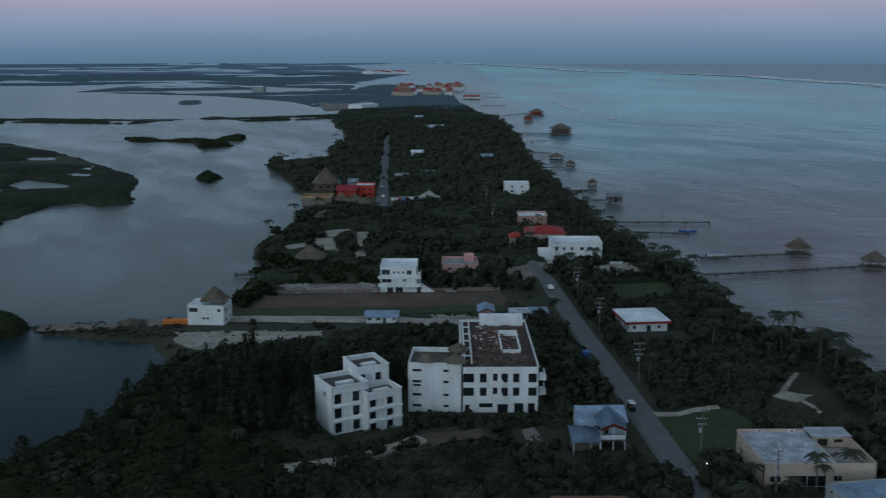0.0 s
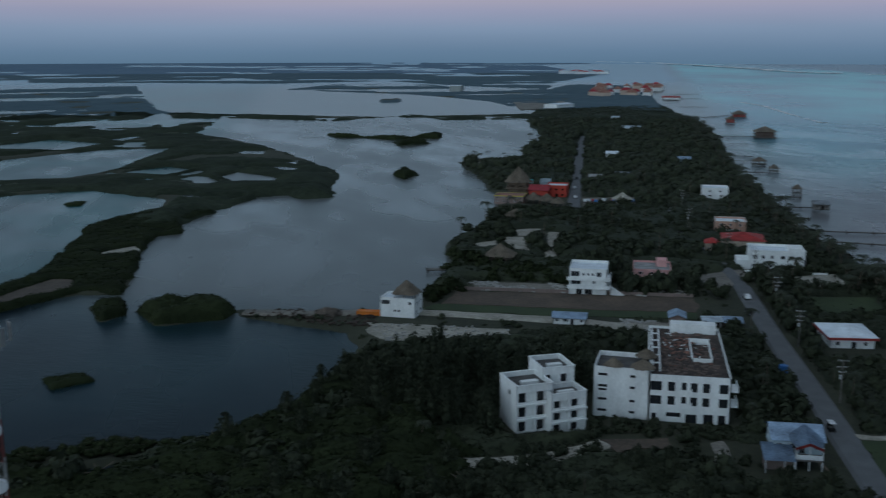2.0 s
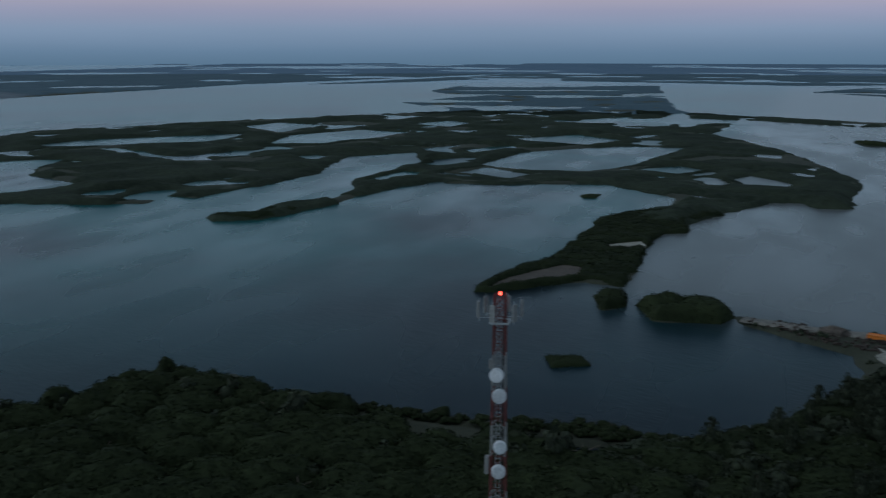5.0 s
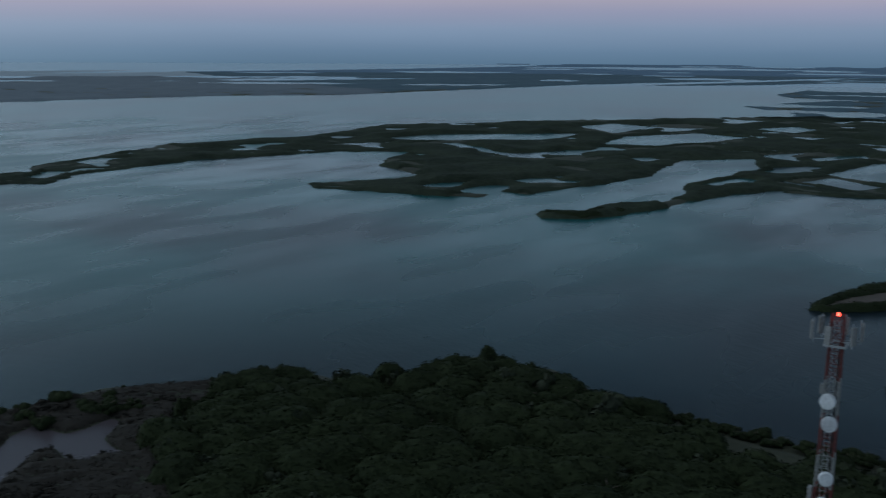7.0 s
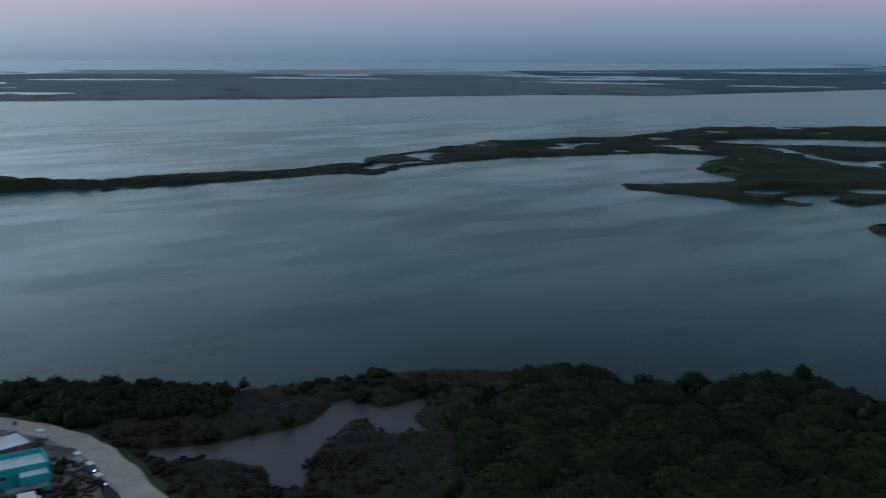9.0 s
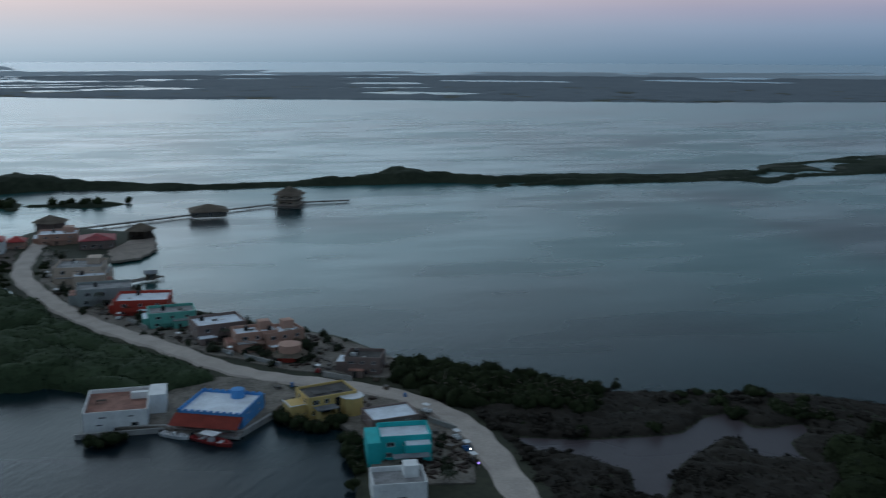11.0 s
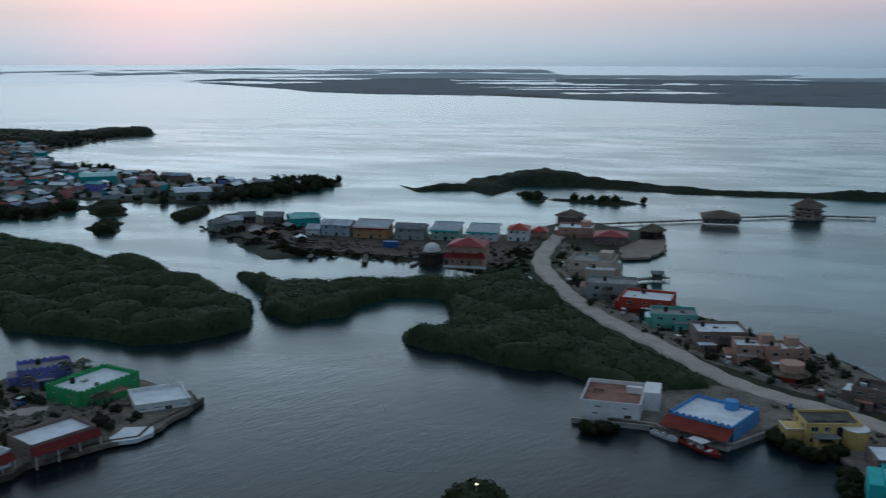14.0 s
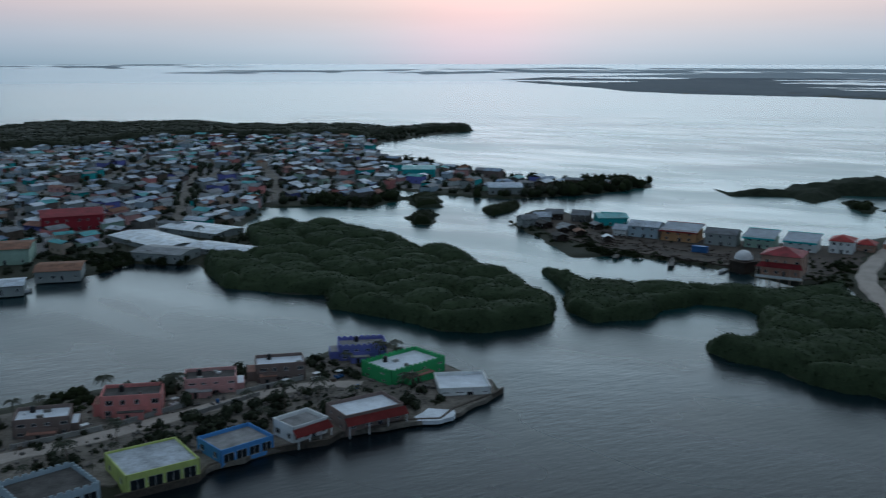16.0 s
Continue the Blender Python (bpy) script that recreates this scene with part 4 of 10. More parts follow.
def palapa(x, y, r, label, eave=2.6, rise=2.6, z=LAND_Z, ang=0, deck=False, square=True, group="palapas", walls=None, floors=1, deep=1.5):
    """Thatched shelter on posts, with a deck where it stands over water."""
    ob = thing("palapa", x, y, ang, z, label, "palapa", group)
    CLEAR.append(([(x - r, y - r), (x + r, y - r), (x + r, y + r), (x - r, y + r)], 1.0))
    part("thatch_roof", thatch_roof(r, rise, seed=int(abs(x * 7 + y * 3)), square=square), "thatch", ob).location = (0, 0, eave)
    q = r * 0.78
    for sx_ in (-1, 0, 1):
        for sy_ in (-1, 0, 1):
            if sx_ or sy_:
                bm = bmesh.new()
                rod(bm, (sx_ * q, sy_ * q, -deep), (sx_ * q, sy_ * q, eave + 0.15), 0.13)
                part("post", bm, "wood", ob)
    if deck:
        part("deck", box(*((-r, r, -r + i * r / 6, -r + (i + 0.92) * r / 6, -0.05, 0.05) for i in range(12)), (-r, r, -r, r, -0.22, -0.06)), "grey_wood", ob)["kind"] = "stuff"
        part("railing", box((-r, r, -r, -r + 0.08, 0.85, 0.95), (-r, -r + 0.08, -r, r, 0.85, 0.95), (r - 0.08, r, -r, r, 0.85, 0.95)), "wood", ob)
    for k in range(floors if walls else 0):
        z0, z1 = k * eave / floors + 0.05, (k + 1) * eave / floors
        bm = bmesh.new()
        s = q * 0.92
        hole = [(s * 0.3, s * 0.75, z0 + 0.9, z0 + 2.0), (s * 1.2, s * 1.65, z0 + 0.9, z0 + 2.0)]
        tmp = bmesh.new()
        pierced(tmp, "x", 2 * s, 0, 0.15, z0, z1, hole)
        pierced(tmp, "x", 2 * s, 2 * s - 0.15, 0.15, z0, z1, hole)
        pierced(tmp, "y", 2 * s, 0, 0.15, z0, z1, hole)
        pierced(tmp, "y", 2 * s, 2 * s - 0.15, 0.15, z0, z1, hole)
        bmesh.ops.translate(tmp, verts=tmp.verts, vec=(-s, -s, 0))
        bm.free()
        part("wall", tmp, walls, ob)
        part("floor", box((-r * 0.95, r * 0.95, -r * 0.95, r * 0.95, z0 - 0.2, z0 - 0.02)), "wood", ob)
    return ob


def pier(x0, y0, x1, y1, label="long wooden pier on posts over the sea", width=1.8, z=1.1, group="piers"):
    """Planked walkway on pairs of piles."""
    L_ = math.hypot(x1 - x0, y1 - y0)
    ob = thing("pier", x0, y0, math.degrees(math.atan2(y1 - y0, x1 - x0)), z, label, "pier", group)
    bm = bmesh.new()
    step = max(0.6, L_ / 90)
    n = int(L_ / step)
    for i in range(n):
        add_box(bm, i * step, (i + 0.93) * step, -width / 2, width / 2, -0.04, 0.03)
    part("planking", bm, "grey_wood", ob)["kind"] = "stuff"
    part("beam", box((0, L_, -width / 2 + 0.1, -width / 2 + 0.3, -0.35, -0.05), (0, L_, width / 2 - 0.3, width / 2 - 0.1, -0.35, -0.05)), "dark_wood", ob)
    m = max(2, int(L_ / (5 if math.hypot(x0, y0) < 450 else 10)))
    pile = bmesh.new()
    rod(pile, (0, 0, -3), (0, 0, 0.35), 0.16)
    pm = bpy.data.meshes.new("pile")
    pile.to_mesh(pm)
    pile.free()
    for i in range(m + 1):
        for s in (-1, 1):
            part("pile", pm, "dark_wood", ob).location = (L_ * i / m, s * width / 2, 0)
    return ob


def strip(name, pts, width, mat, label, z=LAND_Z + 0.55, kind="structure", category="road", room=1.2):
    """Road or path laid along a line, softened at its bends."""
    p = [Vector((a, c)) for a, c in pts]
    for _ in range(3):
        q = [p[0]]
        for a, c in zip(p, p[1:]):
            q += [a.lerp(c, 0.25), a.lerp(c, 0.75)]
        p = q + [p[-1]]
    bm = bmesh.new()
    prev = None
    for i, a in enumerate(p):
        d = (p[min(i + 1, len(p) - 1)] - p[max(i - 1, 0)]).normalized()
        nrm = Vector((-d.y, d.x))
        wv = width / 2 * (1 + 0.12 * math.sin(i * 1.3) * (mat != "asphalt"))
        row = [bm.verts.new((*(a + nrm * k), z + dz)) for k, dz in ((-wv - 0.9, -0.6), (-wv, 0.0), (wv, 0.0), (wv + 0.9, -0.6))]
        if prev:
            for j in range(3):
                bm.faces.new((prev[j], prev[j + 1], row[j + 1], row[j])[::-1])
        prev = row
    me = bpy.data.meshes.new(name)
    bm.to_mesh(me)
    bm.free()
    me.materials.append(M[mat])
    ob = tagged(new(name, me), label, category, kind=kind)
    for a, c in zip(pts, pts[1:]):
        d = Vector((c[0] - a[0], c[1] - a[1])).normalized()
        nn = Vector((-d.y, d.x)) * (width / 2 + 0.5)
        CLEAR.append(([(a[0] + nn.x, a[1] + nn.y), (c[0] + nn.x, c[1] + nn.y), (c[0] - nn.x, c[1] - nn.y), (a[0] - nn.x, a[1] - nn.y)], room))
    return ob


LOTS = []


def lot(name, pts, mat, label, z=None, margin=1.0, keep_clear=True, category="ground"):
    """Open patch of ground with a ragged border."""
    LOTS.append(name)
    z = LAND_Z + 0.27 + 0.006 * len(LOTS) if z is None else z
    p = []
    for (ax, ay), (bx, by) in zip(pts, pts[1:] + pts[:1]):
        n = max(2, int(math.hypot(bx - ax, by - ay) / 3))
        for i in range(n):
            t = i / n
            p.append((ax + (bx - ax) * t, ay + (by - ay) * t))
    cx, cy = sum(a for a, _ in p) / len(p), sum(c for _, c in p) / len(p)
    bm = bmesh.new()
    out = []
    for a, c in p:
        v = noise.noise_vector((a * 0.2, c * 0.2, 3.1))
        out.append((a + 1.6 * v.x, c + 1.6 * v.y))
    top = [bm.verts.new((a, c, z)) for a, c in out]
    low = [bm.verts.new((cx + (a - cx) * 1.004, cy + (c - cy) * 1.004, z - 0.9)) for a, c in out]
    bm.faces.new(top)
    n = len(top)
    for i in range(n):
        bm.faces.new((low[i], low[(i + 1) % n], top[(i + 1) % n], top[i]))
    bmesh.ops.triangulate(bm, faces=[f for f in bm.faces if len(f.verts) > 4])
    bmesh.ops.recalc_face_normals(bm, faces=bm.faces)
    me = bpy.data.meshes.new(name)
    bm.to_mesh(me)
    bm.free()
    me.materials.append(M[mat])
    if keep_clear:
        CLEAR.append((pts, margin))
    return tagged(new(name, me), label, category, kind="structure")


# ---------------------------------------------------------------- roads, paths and open lots
strip("road", [(46.9, 161.3), (45.6, 179.5), (44.4, 200.1), (43.4, 219.6), (41.9, 243.0), (40.4, 263.2), (38.8, 290.0), (37.6, 317.0), (36.3, 341.1)], 4.9, "asphalt", "narrow worn asphalt road along the caye", room=2.2)
strip("road", [(36.3, 341.1), (32.3, 378.5), (25.5, 414.0), (16.7, 452.0), (17.1, 549.9), (17.6, 640.6)], 3.8, "asphalt", "far stretch of road between trees", room=-2.2)
strip("road", [(-32.0, 503.3), (-35.8, 586.2), (-42.1, 707.7), (-48.8, 847.0), (-53.2, 985.6)], 5.5, "asphalt", "long straight grey road among trees", room=0.0)
strip("road", [(-143.0, -5.6), (-153.4, -10.4), (-165.0, -15.4), (-189.7, -26.1), (-201.8, -34.0), (-213.1, -48.7), (-217.3, -65.3), (-218.8, -83.9), (-224.4, -98.7), (-237.3, -118.2), (-250.7, -144.1), (-264.9, -165.0), (-287.2, -189.4), (-308.8, -210.5), (-339.1, -226.1), (-363.5, -236.2)], 5.6, "gravel_road", "pale sandy lane curving past the waterfront houses")
strip("road", [(-10.3, -197.9), (-22.6, -201.1), (-38.7, -201.0), (-61.6, -205.7), (-81.3, -208.4), (-94.5, -208.7), (-103.4, -202.1)], 4.5, "gravel_road", "pale sandy lane between two rows of canal houses")
strip("path", [(46.6, 207.0), (51.9, 206.4), (56.0, 209.4), (62.0, 211.3)], 0.9, "sand", "sandy driveway", category="path")
strip("path", [(-31.1, 177.9), (-21.6, 180.5), (-12.0, 186.0), (-4.7, 193.0)], 3.2, "sand", "sandy track through bushes", category="path")
strip("path", [(-65.6, 286.8), (-38.3, 286.6), (-16.1, 285.9), (2.5, 281.4), (24.7, 286.2)], 5.0, "sand", "white sand lane to the lagoon", category="path")
strip("path", [(-65.6, 286.8), (-77.3, 285.6), (-92.5, 280.1), (-106.9, 278.4), (-118.1, 277.3)], 4.0, "mud", "narrow sandy causeway into the lagoon", category="path")
lot("sand_lot", [(-77.4, 272.3), (-59.5, 273.4), (-36.6, 273.2), (-33.4, 266.4), (-53.6, 260.0), (-66.3, 254.9), (-74.1, 262.2)], "sand", "bare white sand fill by the lagoon")
lot("dirt_field", [(-58.9, 316.2), (-27.3, 319.1), (20.0, 321.1), (19.8, 303.1), (-25.8, 299.9), (-60.4, 299.4)], "dirt", "bare brown dirt field")
lot("sand_lot", [(-56.6, 330.6), (-24.5, 332.9), (-21.5, 322.2), (-50.0, 319.2)], "mud", "pale rubble and sand beside a field")
lot("grass_lot", [(-61.1, 298.7), (-25.7, 299.2), (19.8, 302.4), (19.3, 294.8), (-25.0, 291.1), (-65.6, 290.7)], "grass", "strip of rough grass")
lot("sand_lot", [(-34.2, 371.6), (-29.5, 373.6), (-34.0, 432.0), (-38.0, 432.1)], "sand", "pale sandy clearing")
lot("sand_lot", [(-54.5, 435.1), (-42.8, 440.7), (-41.3, 423.9), (-50.4, 421.3)], "sand", "white sand yard")
lot("sand_lot", [(-57.1, 416.1), (-47.6, 418.6), (-41.7, 384.6), (-47.3, 384.7)], "sand", "white sand yard")
lot("sand_lot", [(-66.5, 398.7), (-58.5, 408.4), (-55.0, 391.5), (-63.8, 389.3)], "sand", "white sand yard")
lot("rubble_lot", [(-2.5, 289.0), (12.1, 288.9), (11.6, 276.5), (-1.6, 277.7)], "mud", "grey rubble lot")
lot("grass_lot", [(47.5, 204.4), (64.2, 209.9), (66.8, 201.6), (58.6, 186.3), (50.0, 181.3), (47.2, 188.7)], "grass", "mown green lot beside the road")
lot("sand_lot", [(77.4, 218.6), (80.0, 222.6), (81.2, 221.2), (86.2, 219.4), (83.6, 215.6), (81.0, 214.2)], "sand", "white beach sand among bushes")
strip("path", [(80.4, 221.6), (84.4, 228.9), (88.3, 234.9)], 0.3, "sand", "narrow white sand path to the beach", category="path")
strip("path", [(82.6, 215.4), (83.8, 211.5), (84.0, 206.8)], 0.2, "sand", "narrow white sand path to the beach", category="path")
BEACH_SCRUB = [(67, 193), (90, 193), (93, 207), (92, 216), (86, 213.5), (81, 212.6), (76.5, 217.0), (73, 213)]
CLEAR.append((BEACH_SCRUB, 0.0))
CLEAR.append(([(76, 217), (81, 212), (93, 216), (92, 236), (86, 236)], 0.0))
lot("dirt_lot", [(-5.4, 194.9), (7.8, 198.0), (9.1, 193.9), (-2.3, 188.9)], "dirt", "dirt yard behind a hotel")
lot("concrete_lot", [(16.8, 197.0), (20.2, 198.6), (20.0, 185.0), (16.9, 184.8)], "mud", "grey concrete yard")
lot("sand_lot", [(53.9, 358.7), (70.1, 366.6), (72.7, 347.2), (55.2, 340.1)], "sand", "sandy yard of a white mansion")
lot("grass_lot", [(57.5, 329.8), (77.7, 333.0), (74.9, 312.2), (55.7, 307.9)], "grass", "beach lawn with low walls")
lot("sand_lot", [(19.8, 353.2), (37.9, 367.9), (41.8, 354.9), (28.7, 335.0)], "mud", "pale yard by the road")
lot("parking_lot", [(-29.5, 539.5), (-1.4, 547.9), (0.2, 518.5), (-27.4, 510.9)], "mud", "sandy car park")
lot("mud_flat", [(-203.6, 1596.1), (-113.2, 1629.8), (-112.3, 1416.6), (-164.1, 1376.5)], "mud", "pale mud flat")
lot("mud_flat", [(-115.5, 705.2), (-82.1, 708.3), (-78.6, 676.8), (-102.7, 673.9)], "mud", "pale mud flat with brushwood")
lot("mud_flat", [(-202.2, 260.0), (-204.9, 275.0), (-204.2, 289.8), (-202.1, 306.3), (-194.5, 307.0), (-187.7, 293.8), (-194.0, 281.5), (-198.1, 268.0)], "bank", "bare brown mud on the tip of a spit", margin=-0.5)
lot("sand_lot", [(-210.9, 351.6), (-203.7, 367.5), (-196.5, 359.4), (-204.4, 345.1)], "sand", "pale sandy gap in the mangroves", margin=-0.5)
lot("quay", [(-185.0, -110.7), (-180.6, -103.7), (-183.5, -93.5), (-182.4, -90.5), (-184.0, -76.7), (-194.4, -74.1), (-209.7, -73.2), (-217.2, -83.3), (-216.9, -95.3), (-205.9, -108.8)], "yard", "sandy yards behind a sea wall", keep_clear=False)
lot("yard", [(-186.7, -51.5), (-164.2, -42.8), (-169.0, -24.8), (-184.2, -26.4), (-197.2, -34.3), (-209.6, -49.2), (-212.7, -63.2), (-207.2, -73.7)], "yard", "sandy yards with parked carts", keep_clear=False)
lot("yard", [(-225.6, -83.5), (-224.0, -54.1), (-239.5, -56.7), (-255.7, -78.2), (-266.2, -106.1), (-272.4, -125.8), (-303.6, -169.7), (-337.0, -209.5), (-354.9, -229.2), (-305.2, -199.8), (-263.5, -159.8), (-240.8, -120.0)], "yard", "bare yards between houses and lane", keep_clear=False)
lot("yard", [(-292.0, -388.0), (-302.0, -386.0), (-309.0, -360.0), (-307.0, -324.0), (-310.0, -308.0), (-318.0, -292.0), (-327.0, -278.0), (-337.0, -265.0), (-347.0, -253.0), (-352.0, -240.0), (-318.8, -219.4), (-284.5, -218.4), (-287.0, -238.8), (-271.7, -281.2), (-265.2, -307.4), (-268.3, -340.1)], "bank", "bare brown ground under stilt houses", keep_clear=False)
lot("yard", [(-11.9, -194.1), (-38.5, -176.8), (-53.4, -173.3), (-69.8, -177.0), (-85.2, -177.3), (-107.6, -172.8), (-125.5, -179.0), (-131.9, -188.2), (-123.9, -225.1), (-102.4, -225.7), (-64.9, -229.2), (-26.3, -226.6), (-14.9, -225.1)], "yard", "sandy yards behind the canal wall", keep_clear=False)
lot("deck_terrace", [(-102.7, -177.1), (-108.8, -179.4), (-112.9, -176.4), (-110.8, -172.8), (-107.1, -172.0), (-102.6, -174.0)], "white_roof", "round white concrete terrace at the water", z=1.25, category="terrace")

def rubble(area, n, seed, label, mat="concrete", size=(0.15, 0.9), z=LAND_Z + 0.30):
    """Broken blocks and planks lying loose on a lot, joined into one mesh."""
    g_ = random.Random(seed)
    bm = bmesh.new()
    xs, ys = [a for a, _ in area], [c for _, c in area]
    while n:
        x, y = g_.uniform(min(xs), max(xs)), g_.uniform(min(ys), max(ys))
        if signed(area, np.array([x]), np.array([y]))[0] < 0 or noise.noise((x * 0.11, y * 0.11, seed)) < -0.05:
            continue
        n -= 1
        n0 = len(bm.verts)
        a, c = g_.uniform(*size), g_.uniform(*size) * 0.5
        add_box(bm, -a, a, -c, c, -0.1, g_.uniform(0.08, 0.45))
        bm.verts.ensure_lookup_table()
        bmesh.ops.transform(bm, matrix=pose(x, y, z, g_.uniform(-14, 14), g_.uniform(-14, 14), g_.uniform(0, 180)), verts=bm.verts[n0:])
    me = bpy.data.meshes.new("rubble")
    bm.to_mesh(me)
    bm.free()
    me.materials.append(M[mat])
    tagged(new("rubble", me), label, "rubble", kind="stuff")


rubble([(-57.0, 331.0), (-24.5, 333.0), (-21.5, 320.5), (-50.0, 318.5)], 160, 1, "pale broken blocks along a bare field")
rubble([(-3.5, 290.0), (14.1, 289.9), (13.6, 275.5), (-2.6, 276.7)], 120, 2, "grey rubble and planks on a cleared lot")
rubble([(-78.0, 273.0), (-36.0, 274.0), (-33.0, 266.0), (-66.0, 253.0)], 150, 3, "pale stones and debris on white fill", "concrete", (0.1, 0.6))
rubble([(-118.0, 281.0), (-80.0, 287.0), (-72.0, 268.0), (-90.0, 268.0), (-116.0, 274.0)], 130, 4, "dark driftwood and stones on the causeway", "dark_wood", (0.2, 1.0))
rubble([(0.0, 334.0), (20.0, 336.0), (21.0, 322.0), (0.0, 320.0)], 60, 5, "broken blocks beside a field")

# ---------------------------------------------------------------- white hotel and villa beside the road
def hotel(x, y, w_, d, ang, h, x2, y2, w2, d2, ang2, h2):
    """Long white hotel: a low wing with a dark roof and a taller wing with a ruined roof terrace."""
    ob = flat_house("hotel", x, y, w_, d, ang, h, "white_wall", "debris_roof", "white three-storey hotel block with dark littered flat roof", floors=3, parapet=0.6, side_wins=3,
                    front_holes=[(a, c, lo, hi) for lo, hi in ((0.67, 0.86), (0.38, 0.56)) for a, c in ((0.015, 0.155), (0.23, 0.32), (0.40, 0.46), (0.51, 0.595), (0.66, 0.745), (0.86, 0.97))]
                    + [(0.04, 0.10, 0.0, 0.19), (0.22, 0.40, 0.13, 0.22), (0.46, 0.60, 0.0, 0.2), (0.68, 0.80, 0.02, 0.22), (0.86, 0.95, 0.02, 0.22)], frame_mat="dark_wood")
    g = random.Random(3)
    # ruined pergola and rubble on the roof
    slab = h - 0.6
    bm = bmesh.new()
    for _ in range(420):
        cx, cy = g.uniform(2.5, w_ - 2), g.uniform(1.5, d - 1.5)
        s = g.uniform(0.12, 0.7)
        add_box(bm, cx, cx + s * g.uniform(0.4, 2.6), cy, cy + s, slab, slab + g.uniform(0.05, 0.35))
    tagged(part("roof_debris", bm, "debris", ob, "broken planks and rubble"), kind="stuff")
    for mat, n, size, label in (("white_wall", 26, 1.2, "scattered white planks"), ("terracotta_roof", 90, 0.9, "heaps of broken red tile")):
        bm = bmesh.new()
        for _ in range(n):
            cx, cy, a = g.gauss(w_ * 0.42, w_ * 0.17), g.gauss(d * 0.62, d * 0.2), g.uniform(0, 3.1)
            if not (2.6 < cx < w_ - 2 and 1.5 < cy < d - 2):
                continue
            n0 = len(bm.verts)
            s = size * g.uniform(0.4, 1.3)
            add_box(bm, -s / 2, s / 2, -0.12, 0.12, 0.0, g.uniform(0.1, 0.3))
            bm.verts.ensure_lookup_table()
            bmesh.ops.transform(bm, matrix=pose(cx, cy, slab + g.uniform(0.0, 0.35), g.uniform(-12, 12), 0, math.degrees(a)), verts=bm.verts[n0:])
        tagged(part("roof_debris", bm, mat, ob, label), kind="stuff")
    bm = bmesh.new()
    for i in range(5):
        add_box(bm, 0.6, 2.2, d * 0.15 + i * d * 0.15, d * 0.15 + i * d * 0.15 + 0.35, slab + 1.2, slab + 1.45)
    add_box(bm, 0.5, 0.8, d * 0.1, d * 0.9, slab, slab + 1.5)
    add_box(bm, 2.1, 2.4, d * 0.1, d * 0.9, slab, slab + 1.3)
    part("pergola", bm, "white_wall", ob)
    a0, a1, b0, b1 = w_ * 0.55, w_ * 0.82, d * 0.3, d * 0.68
    part("roof_light", box((a0, a1, b0, b0 + 0.3, slab, slab + 1.0), (a0, a1, b1 - 0.3, b1, slab, slab + 1.4), (a0, a0 + 0.3, b0, b1, slab, slab + 0.9),
                           (a1 - 0.3, a1, b0, b1, slab, slab + 0.9)), "white_wall", ob, "white parapet round a roof opening")
    part("stair_head", box((w_ * 0.3, w_ * 0.95, d * 0.9, d - 0.4, slab, slab + 2.4)), "white_wall", ob)
    for k in (0, 1):
        z0 = (k + 0.95) * slab / 3
        z1 = h * (0.37 + 0.28 * k)
        part("balcony", box((w_ * 0.385, w_ * 0.525, -1.3, 0.0, z1 - 0.15, z1), (w_ * 0.385, w_ * 0.525, -1.3, -1.18, z1, z1 + 1.0),
                            (w_ * 0.385, w_ * 0.385 + 0.12, -1.18, 0.0, z1, z1 + 1.0), (w_ * 0.525 - 0.12, w_ * 0.525, -1.18, 0.0, z1, z1 + 1.0)), "white_wall", ob)
        part("side_balcony", box((w_, w_ + 1.6, 0.5, 6.0, z0 + 0.9, z0 + 1.05), (w_ + 1.48, w_ + 1.6, 0.5, 6.0, z0 + 1.05, z0 + 2.0)), "white_wall", ob)
    wing = flat_house("hotel_wing", x2, y2, w2, d2, ang2, h2, "white_wall", "dark_roof", "low white hotel wing with dark roof behind parapet", floors=4, parapet=1.1, side_wins=2,
                      front_holes=[(a, c, lo, lo + 0.05) for lo in (0.82, 0.60, 0.34, 0.12) for a, c in ((0.08, 0.25), (0.66, 0.76))] + [(0.09, 0.24, 0.53, 0.57)], frame_mat="dark_wood")
    for px, py, r in ((w2 * 0.35, 0.9, 1.9), (w2 * 0.88, 1.3, 2.4), (w2 * 0.9, d2 * 0.8, 2.2)):
        t = thatch_roof(r, 1.5, seed=int(r * 10))
        p = part("thatch_umbrella", t, "thatch", wing)
        p.location = (px, py, h2 - 1.1 + 1.6)
        bm = bmesh.new()
        rod(bm, (px, py, h2 - 1.2), (px, py, h2 + 1.2), 0.12)
        part("umbrella_post", bm, "wood", wing)


hotel(4.1, 208.0, 17.1, 39.3, -0, 10.8,
      -7.9, 208.8, 11.9, 11.8, -4, 11.7)


